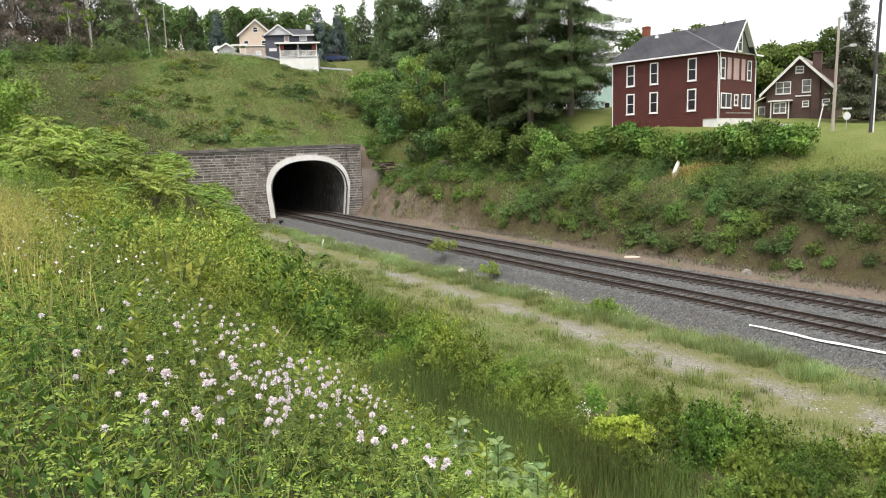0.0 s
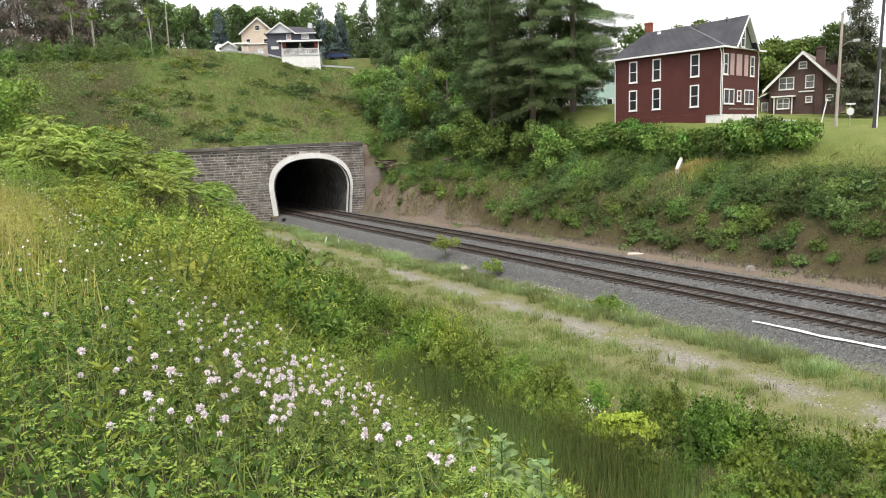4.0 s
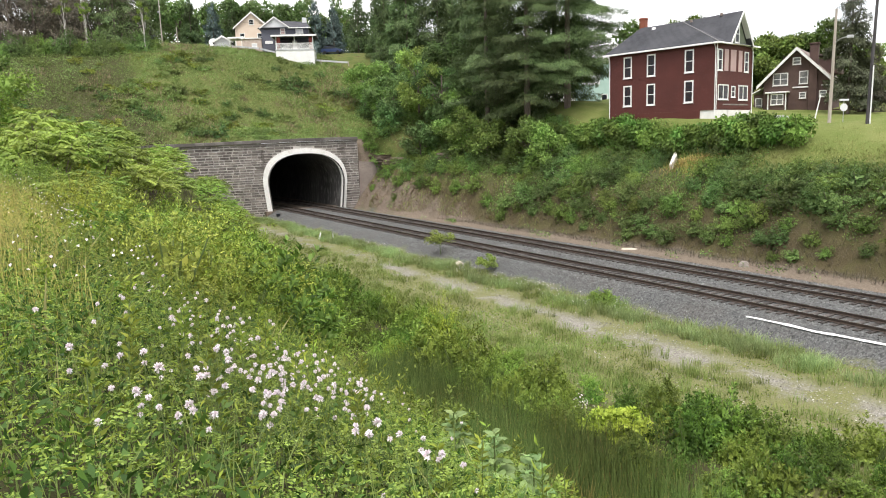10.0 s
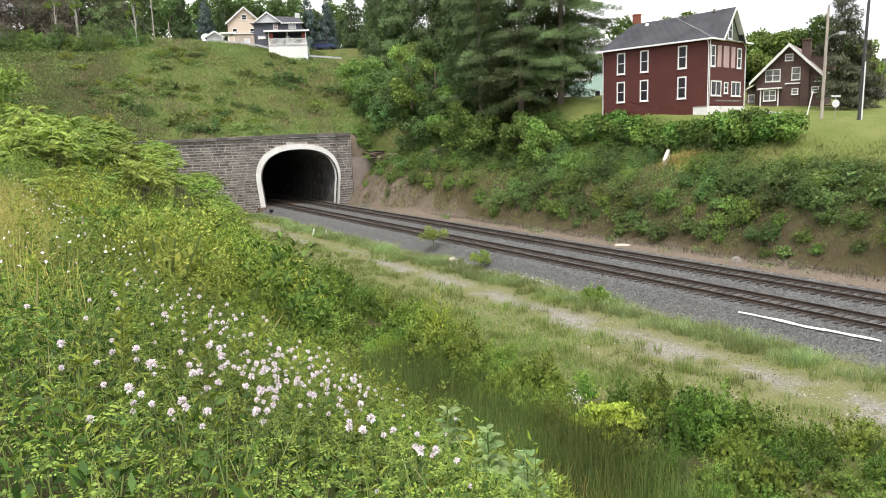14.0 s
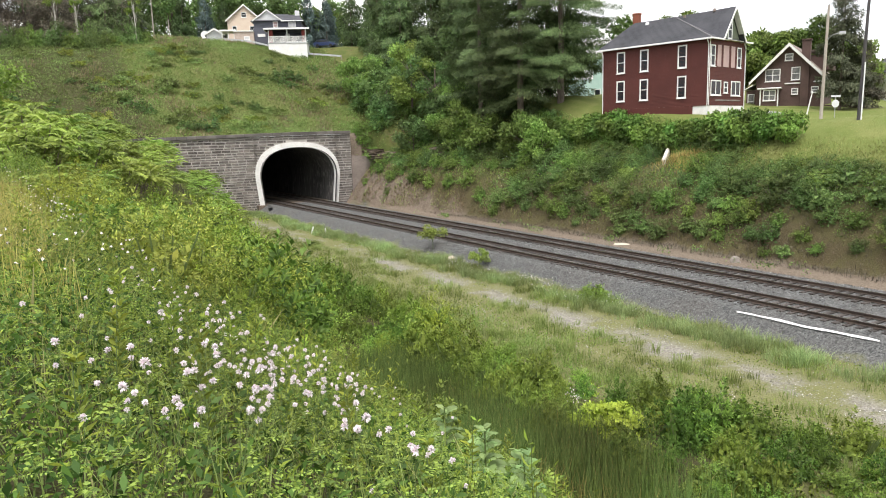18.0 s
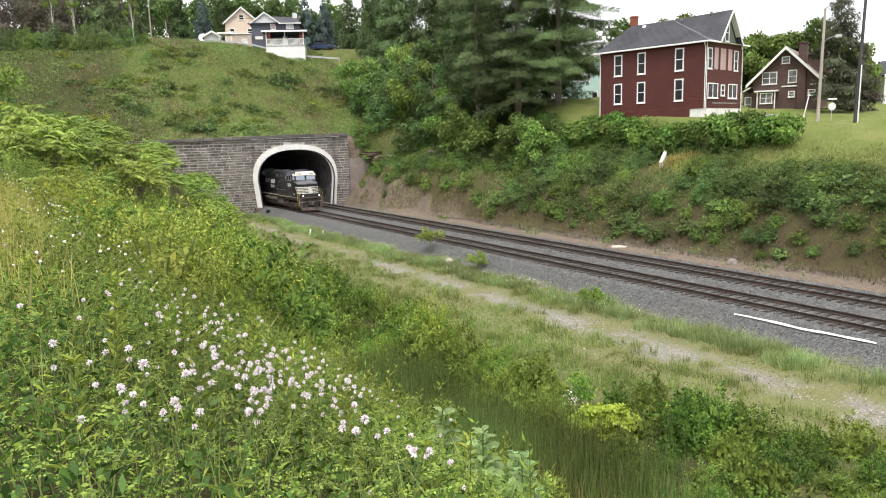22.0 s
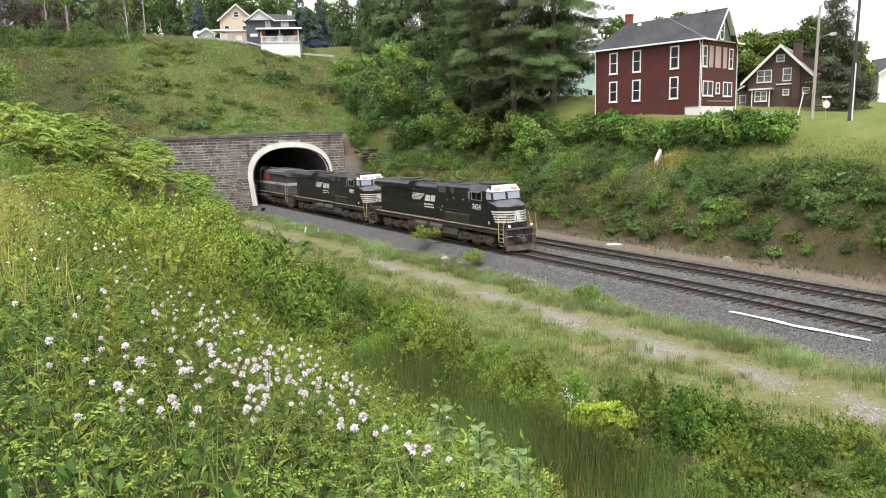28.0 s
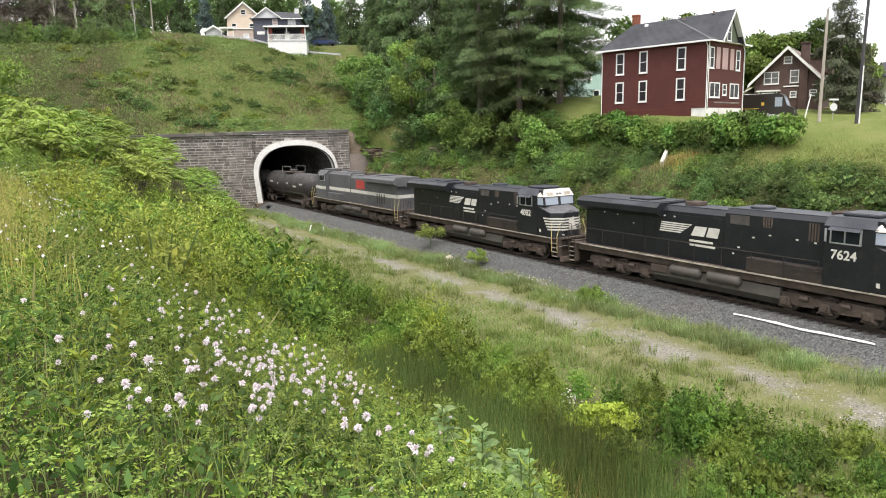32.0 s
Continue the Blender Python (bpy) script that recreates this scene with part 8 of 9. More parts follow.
def tank_car():
    root = thing("tank_car", pose(0, 0, 0), "black cylindrical tank car with dusty underframe", "tank car", "tank cars of the train")
    r, L = 1.50, 8.0
    prof = [(0, 0.1), (0.12, 0.7), (0.35, 1.15), (0.7, 1.42), (1.0, r), (2 * L - 1.0, r), (2 * L - 0.7, 1.42), (2 * L - 0.35, 1.15), (2 * L - 0.12, 0.7), (2 * L, 0.1)]
    part("tank", Shape().lathe(prof, (-L, 0, 2.62), (1, 0, 0), 28), M["tank_black"], root, "riveted black tank shell", True)
    for x in (-5, -2.5, 2.5, 5):
        part("weld_band", Shape().lathe([(0, r + 0.012), (0.08, r + 0.012)], (x, 0, 2.62), (1, 0, 0), 28), M["tank_black"], root)
    part("dome", Shape().lathe([(0, 0.55), (0.35, 0.55), (0.42, 0.4)], (0, 0, 4.05), (0, 0, 1), 16), M["tank_black"], root)
    pl = part("platform", Shape().box(-1.6, -0.95, 4.12, 1.6, 0.95, 4.17), M["grime"], root, "steel top walkway")
    part("platform_rail", Shape().pipe([(-1.6, -0.95, 4.15), (-1.6, -0.95, 4.85), (1.6, -0.95, 4.85), (1.6, -0.95, 4.15)], 0.022).pipe([(-1.6, 0.95, 4.15), (-1.6, 0.95, 4.85), (1.6, 0.95, 4.85), (1.6, 0.95, 4.15)], 0.022), M["galv"], pl)
    part("centre_sill", Shape().box(-8.6, -0.3, 0.85, 8.6, 0.3, 1.15, 0.03), M["grime"], root)
    for sg in (-1, 1):
        lad = part("ladder", Shape().pipe([(-0.25, sg * 1.52, 1.1), (-0.25, sg * 1.56, 2.6), (-0.25, sg * 1.1, 4.1)], 0.025).pipe([(0.25, sg * 1.52, 1.1), (0.25, sg * 1.56, 2.6), (0.25, sg * 1.1, 4.1)], 0.025), M["tank_black"], root)
        for k in range(7):
            part("rung", Shape().tube((-0.25, sg * 1.545, 1.2 + 0.25 * k), (0.25, sg * 1.545, 1.2 + 0.25 * k), 0.016, 0.016, 6), M["tank_black"], lad)
        part("side_rail", Shape().pipe([(-7.6, sg * 1.5, 1.3), (-7.6, sg * 1.5, 1.75), (7.6, sg * 1.5, 1.75), (7.6, sg * 1.5, 1.3)], 0.02), M["grime"], root)
        for x, z, w in ((-5.2, 2.9, 1.1), (-2.4, 2.7, 0.35), (1.2, 2.9, 0.5), (3.4, 2.6, 1.0), (5.6, 2.95, 0.9)):
            part("mark_bar", Shape().box(x, sg * 1.505, z - 0.2, x + w, sg * 1.515, z + 0.0), M["white_loco"], root, "plain white marking bar")
    for x in (-6.6, 6.6):
        part("saddle", Shape().prism([(-1.2, 1.1), (-1.25, 1.9), (1.25, 1.9), (1.2, 1.1)], "x", x - 0.4, x + 0.4), M["grime"], root)
        bogie(root, x, (x - 0.9, x + 0.9), 0.46, 2.5)
    for e in (-1, 1):
        part("end_platform", Shape().box(e * 7.6, -1.5, 1.12, e * 8.6, 1.5, 1.2).pipe([(e * 8.55, -1.45, 1.15), (e * 8.55, -1.45, 2.1), (e * 8.55, 1.45, 2.1), (e * 8.55, 1.45, 1.15)], 0.02), M["grime"], root)
        part("coupler", Shape().box(e * 8.55, -0.12, 0.78, e * 8.95, 0.12, 1.02, 0.03).box(e * 8.9, -0.2, 0.72, e * 9.1, 0.18, 1.08, 0.05), M["grime"], root)
    return root


TANKS = [tank_car(), tank_car()]


# ---- delivery van on the street behind the houses ----
def delivery_van():
    root = thing("delivery_van", pose(0, 0, 0), "dark brown boxy delivery van on the street", "van")
    part("body", Shape().prism([(-3.4, 0.55), (-3.4, 2.85), (2.1, 2.95), (2.55, 2.75), (3.0, 1.55), (3.6, 1.35), (3.75, 0.95), (3.7, 0.5)], "y", -1.05, 1.05), M["van_brown"], root, "dark brown van body")
    part("roof", Shape().box(-3.4, -1.02, 2.86, 2.0, 1.02, 2.95, 0.03), M["galv"], root, "pale roof edge")
    part("windscreen", Shape().add([(2.60, -0.95, 2.65), (2.60, 0.95, 2.65), (3.02, 0.95, 1.6), (3.02, -0.95, 1.6)], [(0, 1, 2, 3)]), M["screen"], root, "windscreen with pale sky reflection painted in")
    for sg in (-1, 1):
        part("side_window", Shape().box(1.75, sg * 1.05, 1.5, 2.5, sg * 1.06, 2.5, 0.0), M["screen"], root)
        part("emblem", Shape().box(0.35, sg * 1.05, 1.65, 0.65, sg * 1.064, 2.0), M["gold"], root, "gold shield emblem")
        part("gold_line", Shape().box(-3.3, sg * 1.05, 1.30, 0.1, sg * 1.06, 1.36), M["gold"], root)
        part("skirt_line", Shape().box(-3.3, sg * 1.05, 0.72, 1.2, sg * 1.06, 0.78), M["galv"], root)
    part("bumper", Shape().box(3.6, -1.0, 0.45, 3.85, 1.0, 0.7, 0.04), M["rubber"], root)
    part("headlight", Shape().box(3.68, -0.9, 0.85, 3.76, -0.6, 1.05).box(3.68, 0.6, 0.85, 3.76, 0.9, 1.05), M["galv"], root)
    wheels = []
    for x in (-2.0, 2.75):
        for y in (-0.85, 0.85):
            w = part("wheel", Shape().lathe([(-0.13, 0.3), (-0.13, 0.42), (-0.1, 0.45), (0.1, 0.45), (0.13, 0.42), (0.13, 0.3)], (0, 0, 0), (0, 1, 0), 16), M["rubber"], root, "black tyre")
            w.location = (x, y, 0.45)
            part("rim", Shape().lathe([(-0.135, 0.05), (-0.135, 0.27), (0.135, 0.27), (0.135, 0.05)], (0, 0, 0), (0, 1, 0), 12).box(-0.03, -0.14, -0.25, 0.03, 0.14, 0.25), M["galv"], w)
            wheels.append((w, x, y))
    return root, wheels


VAN, VAN_WHEELS = delivery_van()


# ---- street furniture and small things ----
def ground_pose(x, y, turn=0.0, dz=0.0):
    return pose(x, y, float(height(x, y)) + dz, 0, 0, turn)


def utility_pole(x, y, h, mat, label, arm=True, lamp=False, lean=(0, 0)):
    root = thing("utility_pole", pose(x, y, float(height(x, y)), lean[0], lean[1], 25), label, "utility pole", "utility poles")
    part("post", Shape().tube((0, 0, -0.5), (0, 0, h), 0.15, 0.10, 12), M[mat], root, smooth=True)
    if arm:
        part("crossarm", Shape().box(-1.1, -0.06, h - 0.55, 1.1, 0.06, h - 0.43, 0.01), M[mat], root)
        for u in (-0.95, -0.4, 0.4, 0.95):
            part("insulator", Shape().lathe([(0, 0.03), (0.04, 0.06), (0.12, 0.05), (0.16, 0.02)], (u, 0, h - 0.43), (0, 0, 1), 8), M["galv"], root)
    if lamp:
        part("lamp_arm", Shape().pipe([(0, 0, h * 0.70), (0.5, -0.5, h * 0.735), (1.15, -1.15, h * 0.74)], 0.03), M["galv"], root)
        part("lamp_head", Shape().box(1.0, -1.3, h * 0.725, 1.5, -1.05, h * 0.75, 0.03), M["galv"], root, "grey lamp head")
    return root


utility_pole(-36.0, 29.0, 9.6, "wood_pole", "pale weathered wooden utility pole on lawn edge", False, True, (0, 0.8))
utility_pole(-32.0, 27.6, 13.0, "dark_pole", "dark tarred utility pole with white conduit", False, False, (0, 1.2))
part("brace", Shape().tube((-37.05, 28.4, 9.0), (-36.7, 28.7, 11.6), 0.06, 0.05, 8), M["white_tape"], thing("guy_guard", pose(0, 0, 0), "white guy wire guard leaning by pole", "guy guard"))
cond = thing("conduit_post", ground_pose(-31.75, 27.5), "white marker post beside dark pole", "post")
part("post", Shape().tube((0, 0, -0.3), (0.05, 0, 4.6), 0.055, 0.05, 8), M["white"], cond)
utility_pole(-145.7, -18.2, 13, "wood_pole", "pale wooden utility pole on the hilltop", True)
utility_pole(-151.0, -4.2, 11, "wood_pole", "wooden utility pole with street lamp on hilltop", False, True)
utility_pole(-150.0, -1.5, 5.5, "wood_pole", "short pale wooden post beside hilltop road", False)


def stop_sign():
    root = thing("stop_sign", ground_pose(-42.8, 43.2, 59), "octagonal traffic sign seen from behind on post", "road sign")
    part("post", Shape().tube((0, 0, -0.3), (0, 0, 2.4), 0.035, 0.035, 8), M["galv"], root)
    part("sign_plate", Shape().prism([(0.42 * math.cos(math.pi / 8 + k * math.pi / 4), 1.65 + 0.42 * math.sin(math.pi / 8 + k * math.pi / 4)) for k in range(8)], "y", -0.06, -0.04), M["sign_back"], root, "pale grey back of octagonal plate")
    part("street_blade", Shape().box(-0.5, -0.05, 2.33, 0.5, -0.03, 2.52, 0.005), M["sign_back"], root, "plain pale street-name blade")


stop_sign()


def parked_car(x, y, turn, paint, label, dz=0.0):
    root = thing("car", pose(x, y, float(height(x, y)) + dz, 0, 0, turn), label, "car", "parked cars")
    part("body", Shape().prism([(-2.1, 0.35), (-2.15, 0.85), (-1.95, 0.98), (1.0, 0.98), (2.0, 0.80), (2.15, 0.6), (2.1, 0.3)], "y", -0.86, 0.86), M[paint], root, "painted car body")
    part("cabin", Shape().add([(-1.9, -0.8, 0.98), (1.1, -0.8, 0.98), (1.1, 0.8, 0.98), (-1.9, 0.8, 0.98), (-1.35, -0.62, 1.45), (0.25, -0.62, 1.47), (0.25, 0.62, 1.47), (-1.35, 0.62, 1.45)], [(0, 1, 5, 4), (1, 2, 6, 5), (2, 3, 7, 6), (3, 0, 4, 7), (4, 5, 6, 7)]), M["glass"], root, "dark glazed cabin")
    part("roof", Shape().box(-1.38, -0.63, 1.45, 0.28, 0.63, 1.50, 0.02), M[paint], root)
    for a in (-1.35, 1.35):
        for b in (-0.8, 0.8):
            part("wheel", Shape().lathe([(-0.1, 0.2), (-0.1, 0.31), (0.1, 0.31), (0.1, 0.2)], (a, b, 0.31), (0, 1, 0), 14), M["rubber"], root)
    return root


parked_car(-134.5, 24.6, 50, "car_blue", "dark blue car parked beside hilltop house")


def hill_rail():
    root = thing("guard_rail", pose(0, 0, 0), "grey steel guard rail along hilltop road", "guard rail")
    pts = [(-139.0, -1.0), (-135.5, 4.0), (-132.0, 9.0), (-128.6, 14.0), (-126.2, 18.5), (-124.0, 23.0)]
    lift = [float(height(a, b)) for a, b in pts]
    for (a, b), z, (c, d), w in zip(pts, lift, pts[1:], lift[1:]):
        part("rail", Shape().add([(a, b, z + 0.45), (c, d, w + 0.45), (c, d, w + 0.75), (a, b, z + 0.75), (a + 0.05, b + 0.05, z + 0.45), (c + 0.05, d + 0.05, w + 0.45), (c + 0.05, d + 0.05, w + 0.75), (a + 0.05, b + 0.05, z + 0.75)], [(0, 1, 2, 3), (4, 7, 6, 5), (3, 2, 6, 7), (0, 4, 5, 1)]), M["galv"], root)
    for (a, b), z in zip(pts, lift):
        part("post", Shape().box(a + 0.06, b + 0.06, z - 0.4, a + 0.2, b + 0.2, z + 0.75), M["wood_pole"], root)


hill_rail()
dish = thing("satellite_dish", ground_pose(-146.5, 4.6, 60), "white satellite dish on hilltop verge", "satellite dish")
part("mast", Shape().tube((0, 0, -0.3), (0, 0, 1.6), 0.05, 0.05, 8), M["galv"], dish)
part("reflector", Shape().lathe([(0, 0.1), (0.1, 0.6), (0.3, 1.05), (0.32, 1.05), (0.12, 0.55), (0.03, 0.1)], (0, 0.1, 2.2), (0.5, -0.8, 0.45), 16), M["white"], dish)


def cable(a, b, sag, r=0.014, label="thin black overhead cable between poles"):
    pts = []
    for k in range(13):
        f = k / 12
        pts.append((a[0] + (b[0] - a[0]) * f, a[1] + (b[1] - a[1]) * f, a[2] + (b[2] - a[2]) * f - sag * 4 * f * (1 - f)))
    s = Shape().pipe(pts, r)
    tagged(new("cable", mesh_of(s, M["rubber"])), label, "cable", "overhead cables")


cable((-36.2, 29.1, 17.6), (-57.3, 56.0, 18.2), 0.5)
cable((-36.2, 29.1, 18.6), (-32.1, 27.6, 20.5), 0.15)
cable((-32.1, 27.6, 20.5), (10, 22, 19), 1.0)
cable((-36.0, 29.2, 18.9), (-48.0, 80, 20), 1.0)
cable((-145.7, -18.2, 37.0), (-151.0, -4.2, 36.5), 0.4)
cable((-151.0, -4.2, 36.5), (-133, 12.5, 31.0), 0.8)


M["rock_wall"] = material("stained_concrete", (0.20, 0.165, 0.145), (0.27, 0.23, 0.20), 0.7, 0.95, bump=0.5, c=(0.13, 0.105, 0.09))
M["tarp"] = material("grey_tarpaulin", (0.24, 0.25, 0.25), (0.32, 0.33, 0.33), 1.0, 0.6, bump=0.2)
M["stump"] = material("weathered_stump", (0.20, 0.18, 0.155), (0.30, 0.27, 0.24), 2.0, 0.95, bump=0.5)


def bits():
    # bleached plank on the far bank
    a, b = (-44.4, 18.6), (-45.6, 20.6)
    za, zb = float(height(*a)) + 0.5, float(height(*b)) + 0.55
    root = thing("fallen_plank", pose(0, 0, 0), "bleached broken plank lying on the bank", "plank")
    part("plank", Shape().add([(a[0] - 0.18, a[1], za), (a[0] + 0.18, a[1] + 0.05, za), (b[0] + 0.16, b[1], zb + 0.25), (b[0] - 0.14, b[1], zb + 0.4), (a[0] - 0.18, a[1] + 0.1, za - 0.9), (a[0] + 0.18, a[1] + 0.1, za - 0.9), (b[0] + 0.16, b[1] + 0.1, zb - 0.4), (b[0] - 0.14, b[1] + 0.1, zb - 0.4)],
         [(0, 1, 2, 3), (4, 7, 6, 5), (0, 4, 5, 1), (1, 5, 6, 2), (2, 6, 7, 3), (3, 7, 4, 0)]), M["dead_wood"], root)
    # dry brush heap beside it
    n = 700
    x, y = RS.normal(-42.2, 1.3, n), RS.normal(19.2, 0.9, n)
    v, f = blade_arrays(at_ground(x, y, 0.1), RS.normal(0, 1.0, (n, 2)), RS.uniform(0.5, 1.1, n), 0.04)
    stuff("brush_heap", v, f, "straw", "pale dry brush heap on the bank", "brush")
    # stakes and box by the portal
    for x, y, lean in ((-66.6, -5.4, 14), (-68.2, -6.3, -18)):
        st = thing("marker_stake", pose(x, y, float(height(x, y)), lean, 6, 30), "white wooden marker stake in grass", "stake", "marker stakes")
        part("stake", Shape().prism([(-0.06, -0.2), (0.06, -0.2), (0.06, 0.65), (0, 0.75), (-0.06, 0.65)], "y", -0.03, 0.03), M["white_tape"], st)
    bx = thing("signal_box", ground_pose(-91.2, -2.9), "small black trackside box by the portal", "signal box")
    part("case", Shape().box(-0.22, -0.22, 0, 0.22, 0.22, 0.34, 0.03), M["black"], bx)
    part("lid", Shape().box(-0.25, -0.25, 0.34, 0.25, 0.25, 0.40, 0.02), M["black"], bx)
    # stones
    for x, y, sx, sz, mat, label in ((-41.6, 10.4, 0.7, 0.11, "pale_stone", "pale concrete slab on the far verge"), (-45.5, -3.9, 0.45, 0.35, "pale_stone", "pale boulder at the ballast edge"), (-46.1, -3.7, 0.3, 0.25, "pale_stone", "pale boulder at the ballast edge"),
                                    (-30.6, 10.2, 0.35, 0.4, "stump", "grey weathered tree stump on the far verge"), (-43.2, 11.6, 0.35, 0.2, "rock", "brown stone on the far verge"), (-40.6, 28.6, 1.3, 0.45, "tarp", "low grey tarpaulin-covered heap on lawn")):
        root = thing({"stump": "stump", "tarp": "covered_heap"}.get(mat, "boulder"), pose(x, y, float(height(x, y)) - 0.05, 0, 0, RS.uniform(0, 90)), label, "stone", "stones along the track")
        bm = bmesh.new()
        bmesh.ops.create_icosphere(bm, subdivisions=3, radius=1)
        for vtx in bm.verts:
            q = 1 + 0.28 * noise.noise(vtx.co * 1.7 + Vector((x, y, 0)))
            vtx.co = Vector((vtx.co.x * sx * q, vtx.co.y * sx * 0.7 * q, max(-0.1, vtx.co.z * q + 0.25) * sz))
        me = bpy.data.meshes.new("rock")
        bm.to_mesh(me)
        bm.free()
        me.materials.append(M[mat])
        new("stone", me).parent = root
    # white plastic strip lying on the ballast shoulder
    root = thing("white_strip", pose(0, 0, 0), "long white plastic strip lying on ballast shoulder", "plastic strip")
    s, n = Shape(), 26
    vs = []
    for k in range(n):
        f = k / (n - 1)
        x = -21.4 + 6.7 * f
        y = -2.43 + 0.12 * f + 0.03 * math.sin(f * 9)
        w = 0.03 + 0.075 * min(1, f * 3) * (1 - 0.5 * f ** 6) + 0.022 * math.sin(f * 23) + 0.018 * math.sin(f * 61 + 1)
        z = float(height(x, y)) + 0.045
        vs += [(x, y - w, z - 0.03), (x, y, z + 0.012), (x, y + w, z + 0.01), (x, y, z - 0.05)]
    fs = [(4 * k + i, 4 * k + (i + 1) % 4, 4 * k + 4 + (i + 1) % 4, 4 * k + 4 + i) for k in range(n - 1) for i in range(4)] + [(0, 1, 2, 3), tuple(range(4 * n - 4, 4 * n))]
    part("strip", s.add(vs, fs), M["white_tape"], root)


bits()


def crag(name, x, y, z, sx, sy, sz, turn, label, mat="rock", seed=0):
    """A rough rock slab with flat bedding."""
    root = thing(name, pose(x, y, z, 0, 0, turn), label, "rock", "rock ledges by the portal")
    bm = bmesh.new()
    bmesh.ops.create_cube(bm, size=1)
    bmesh.ops.subdivide_edges(bm, edges=bm.edges, cuts=6, use_grid_fill=True)
    for vtx in bm.verts:
        c = vtx.co.copy()
        k = noise.noise(Vector((c.x * 3 + seed, c.y * 3, c.z * 5)))
        step = 0.06 * math.sin(c.z * 26 + seed + 2 * c.x)
        vtx.co = Vector((c.x * sx * (1 + 0.22 * k + step), c.y * sy * (1 + 0.22 * k + step), c.z * sz * (1 + 0.10 * k)))
    me = bpy.data.meshes.new("ledge")
    bm.to_mesh(me)
    bm.free()
    me.materials.append(M[mat])
    new("ledge", me).parent = root


part("retaining_slab", Shape().prism([(7.62, 6.0), (9.6, 5.9), (11.2, 6.1), (11.3, 5.2), (10.2, 4.0), (9.3, 2.4), (8.4, 0.2), (7.62, -0.6)], "y", -0.25, 1.2), M["rock_wall"], portal, "stained pinkish concrete slab beside the wall")
for k, (x, y, z, sx, sz) in enumerate(((-92.7, 13.2, 0.0, 3.4, 0.9), (-91.2, 14.0, 0.1, 3.6, 0.8), (-89.9, 14.6, 0.1, 3.2, 0.8), (-88.4, 14.9, -0.1, 2.6, 0.6), (-81.2, 17.8, 0.1, 2.8, 0.9), (-79.8, 17.6, 0.0, 2.2, 0.7))):
    crag("shale_ledge", x, y, float(height(x, y)) + z - 0.05, sx, 2.4, sz, 12 + 9 * k, "dark layered shale ledge jutting from bank", "rock", 7 + k)


# ---- pieces: portal stones, ties, ballast ----
def portal_stones():
    forms = []
    for k in range(3):
        s = Shape().box(-0.5, -0.075 - 0.01 * k, -0.5, 0.5, 0.06, 0.5, 0.03)
        forms.append(mesh_of(s, M["stone"]))

    def half(z):
        if z > 8.15:
            return 0.0
        if z < 3.5:
            return 5.85 - 0.45 * (3.5 - z) / 4.5
        f = min(1, (z - 3.5) / 4.65)
        return 5.85 * (1 - f ** 2.4) ** (1 / 2.4)
    rng, made, rest, z = random.Random(5), 0, Shape(), -1.0
    row = 0
    while z < 9.0:
        hgt = rng.choice((0.31, 0.35, 0.40))
        w = max(half(z), half(z + hgt)) - 0.12
        spans = [(WALL_L, WALL_R)] if w < 0.1 else [(WALL_L, -w), (w, WALL_R)]
        for a, b in spans:
            u = a + (0.5 if row % 2 else 0)
            u = a if a > 0 else u
            while u < b - 0.12:
                ln = min(rng.uniform(0.55, 1.3), b - u)
                if b - u - ln < 0.3:
                    ln = b - u
                top = min(z + hgt, wall_top(u + ln / 2)) - 0.025
                if top - z > 0.12:
                    c, sc = (u + ln / 2, rng.uniform(-0.02, 0.025), (z + top) / 2 + rng.uniform(-0.012, 0.012)), (ln - rng.uniform(0.07, 0.13), 1, top - z - rng.uniform(0.085, 0.14))
                    if -8.6 < u and made < 300:
                        ob = new("stone", forms[made % 3])
                        ob.parent = portal
                        ob.location, ob.scale = c, sc
                        made += 1
                    else:
                        rest.box(c[0] - sc[0] / 2, -0.08, c[2] - sc[2] / 2, c[0] + sc[0] / 2, 0.06, c[2] + sc[2] / 2, 0.02)
                u += ln
        z += hgt
        row += 1
    tagged(part("wall_stones", rest, M["stone"], portal, "dark coursed stones of the wing wall"), kind="stuff")


def ties():
    forms = []
    for k in range(4):
        forms.append(mesh_of(tie_shape(), M["tie"]))
    plate = mesh_of(Shape().box(-0.1, -0.92, -0.172, 0.1, -0.58, -0.150).box(-0.1, 0.58, -0.172, 0.1, 0.92, -0.150), M["tie_plate"])
    rng = random.Random(8)
    for tr in TRACKS:
        far = Shape()
        k, x = 0, -93.5
        while x < 12:
            if k < 290:
                ob = new("tie", forms[k % 4])
                ob.parent = tr
                ob.location, ob.rotation_euler = (x + rng.uniform(-0.03, 0.03), rng.uniform(-0.05, 0.05), rng.uniform(-0.015, 0.004)), (0, 0, rng.uniform(-0.012, 0.012))
                if x > -60:
                    pl = new("tie_plate", plate)
                    pl.parent = ob
            k += 1
            x += 0.545
        x = -94
        while x > -150:
            far.box(x - 0.12, -1.3, -0.36, x + 0.12, 1.3, -0.17)
            x -= 0.545
        tagged(part("tunnel_ties", far, M["tie"], tr), kind="stuff")


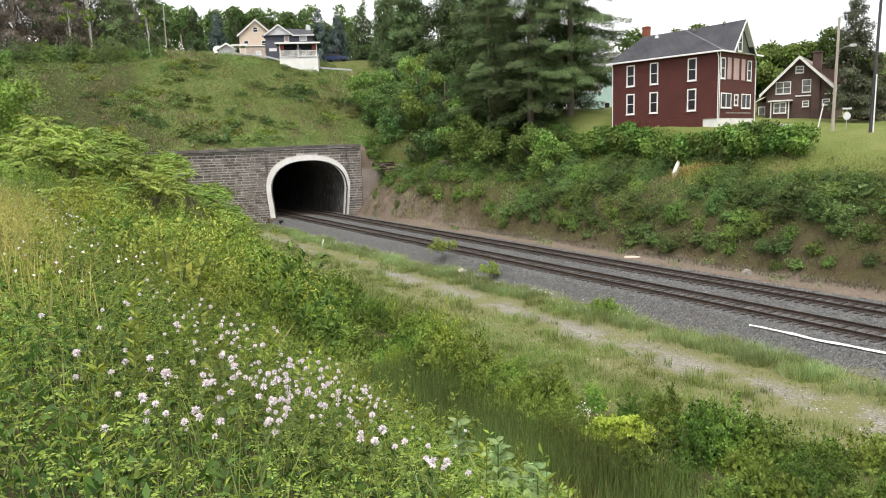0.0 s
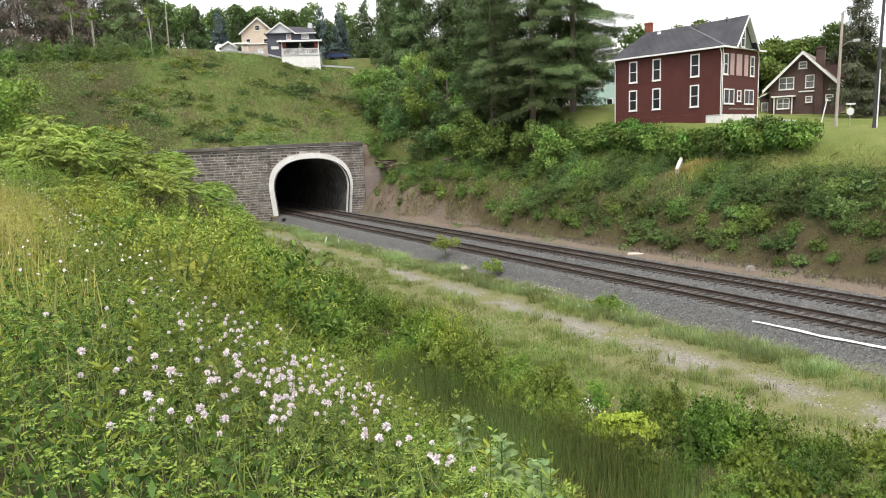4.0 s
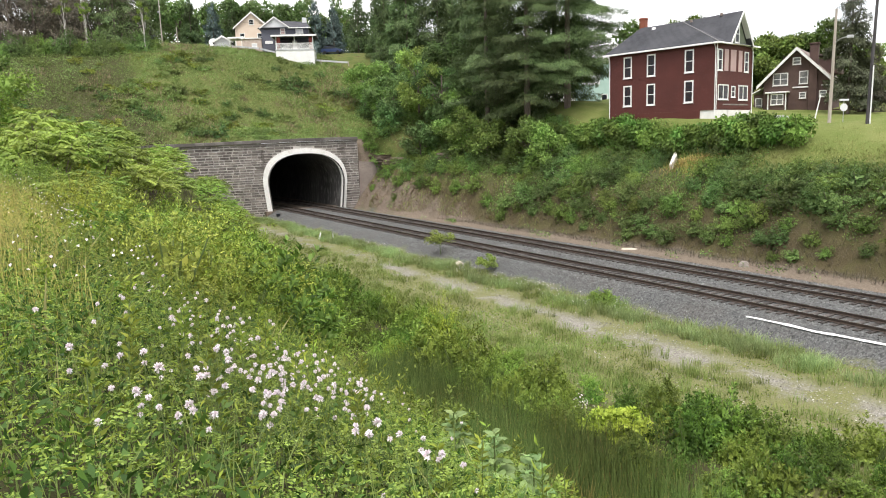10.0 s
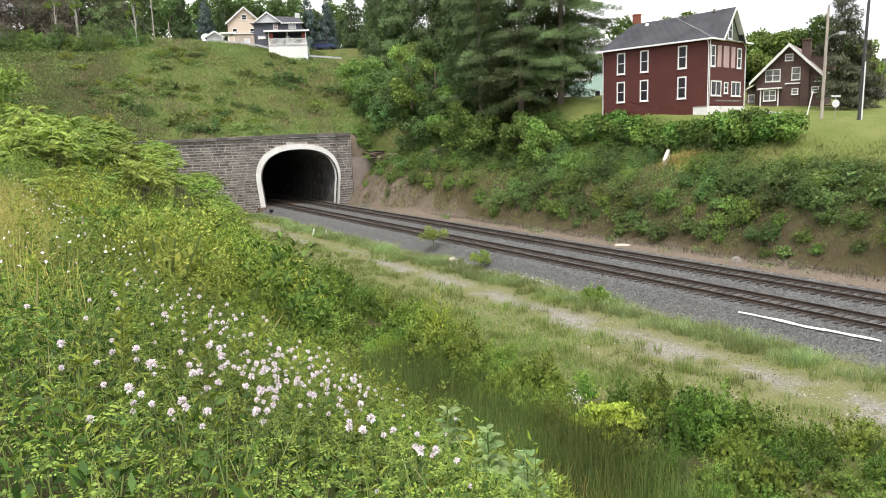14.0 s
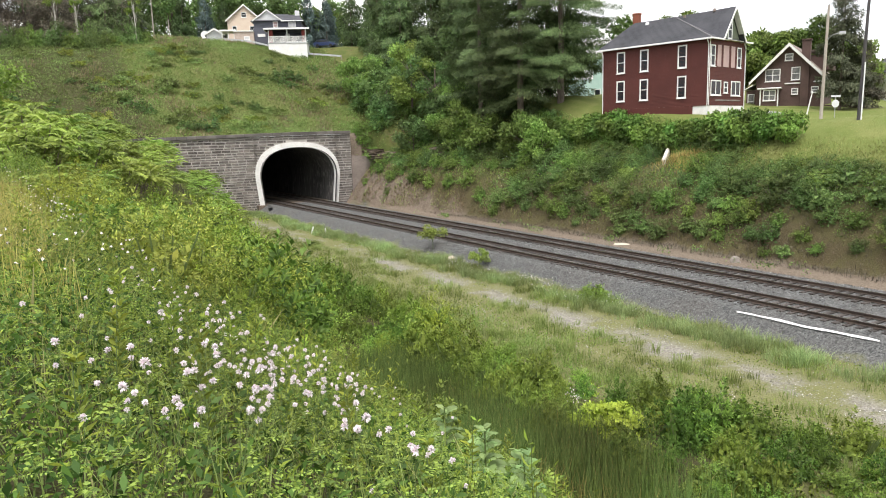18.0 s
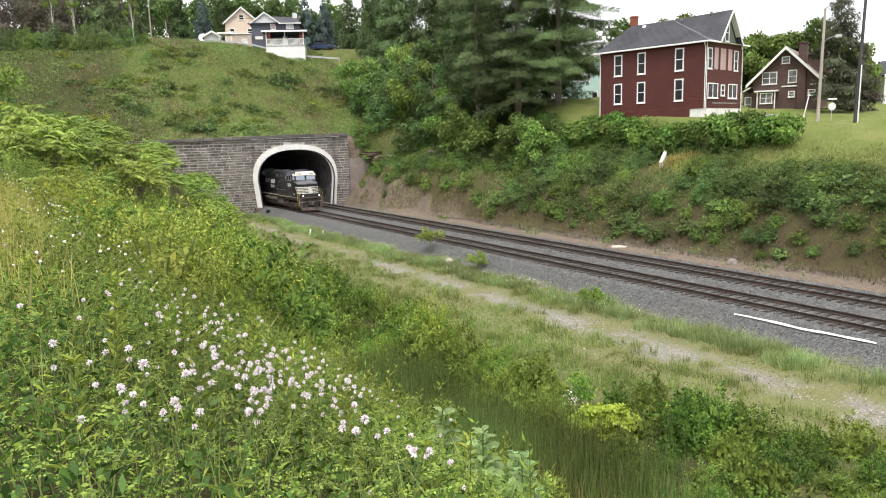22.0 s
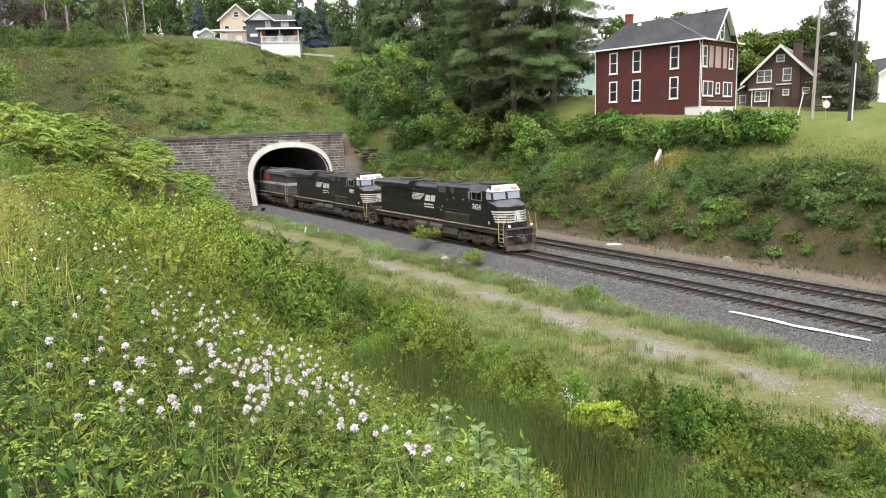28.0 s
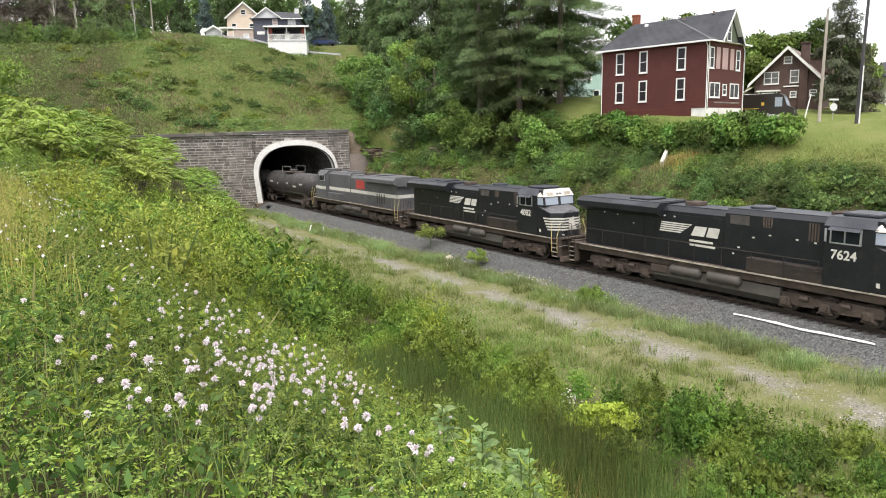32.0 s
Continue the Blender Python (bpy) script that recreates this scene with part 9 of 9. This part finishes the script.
def ballast():
    n = 70000
    x = RS.uniform(-62, -4, n)
    y = RS.uniform(-4.1, 9.2, n)
    keep = (np.abs(y) > 1.25) & (np.abs(y - YF) > 1.25) | (RS.uniform(0, 1, n) < 0.35)
    keep &= RS.uniform(0, 1, n) < ss(-70, -30, x) + 0.25
    x, y = x[keep], y[keep]
    n = len(x)
    base = at_ground(x, y, 0.0)
    crib = (np.abs(y) < 1.25) | (np.abs(y - YF) < 1.25)
    base[:, 2] = np.where(crib, -0.235, base[:, 2])
    r = RS.uniform(0.03, 0.065, n)[:, None]
    tri = [unit(RS.normal(size=(n, 3)) * 0.5 + np.array(d)) * r for d in ((1, 0, -0.2), (-0.5, 0.87, -0.2), (-0.5, -0.87, -0.2), (0, 0, 1.0))]
    v = np.stack([base + d for d in tri], 1).reshape(-1, 3)
    b = np.arange(n)[:, None] * 4
    f = np.concatenate([b + np.array(q) for q in ((0, 1, 3), (1, 2, 3), (2, 0, 3))])
    stuff("ballast_stones", v, f, "ballast", "loose grey crushed-stone ballast round the rails", "ballast")


M["ballast"] = material("ballast_stone", (0.054, 0.056, 0.055), (0.195, 0.20, 0.194), 3.0, 0.9, bump=0.0, vary=0.55)
portal_stones()
ties()
ballast()


# ---- what moves ----
V_TRAIN = ((0.0, -246.9), (18.0, -121.6), (20.0, -107.6), (21.0, -100.6), (22.0, -93.6), (23.0, -86.6), (24.0, -79.6), (25.0, -72.6), (26.0, -65.6), (27.0, -58.6), (28.0, -51.6), (29.0, -44.5), (30.0, -37.5), (31.0, -30.8), (32.0, -23.9))


def train_x(t):
    return float(np.interp(t, [r[0] for r in V_TRAIN], [r[1] for r in V_TRAIN]))


VAN_ROWS = ((0.0, -200.0, 100.0, -28), (24.0, -112.0, 48.0, -28), (27.0, -92.0, 34.5, -25), (28.0, -83.2, 31.0, 0), (29.0, -74.7, 31.4, 16), (30.0, -66.5, 34.3, 22), (31.0, -58.3, 37.8, 23), (32.0, -50.1, 41.2, 23))


def motions():
    for k, (ob, off, turn) in enumerate(((LOCOS[0], 0, 0), (LOCOS[1], -22.3, 0), (LOCOS[2], -44.6, 180), (TANKS[0], -65.0, 0), (TANKS[1], -83.3, 0))):
        walk(ob, [(t, pose(x + off, 0, 0, 0, 0, turn)) for t, x in V_TRAIN])
        sign = -1 if turn else 1
        for w, x, z, r in WHEELS:
            if w.parent != ob:
                continue
            rows, t, a = [(0.0, pose(x, 0, z))], 18.0, 0.0
            rows.append((18.0, pose(x, 0, z)))
            while t < 31.95:
                t = round(t + 0.1, 2)
                a = sign * math.degrees((train_x(t) - train_x(18.0)) / r)
                rows.append((t, pose(x, 0, z, 0, a, 0)))
            walk(w, rows)
    rows = []
    for t, x, y, turn in VAN_ROWS:
        rows.append((t, pose(x, y, float(height(x, y)) + 0.02, 0, 0, turn)))
    walk(VAN, rows)
    for w, x, y in VAN_WHEELS:
        rows, t, a, old = [(0.0, pose(x, y, 0.45)), (28.0, pose(x, y, 0.45))], 28.0, 0.0, None
        while t < 31.95:
            t = round(t + 1 / 15, 4)
            vx = float(np.interp(t, [r[0] for r in VAN_ROWS], [r[1] for r in VAN_ROWS]))
            vy = float(np.interp(t, [r[0] for r in VAN_ROWS], [r[2] for r in VAN_ROWS]))
            if old:
                a += math.degrees(math.hypot(vx - old[0], vy - old[1]) / 0.45)
            old = (vx, vy)
            rows.append((min(t, 32.0), pose(x, y, 0.45, 0, a, 0)))
        walk(w, rows)


motions()
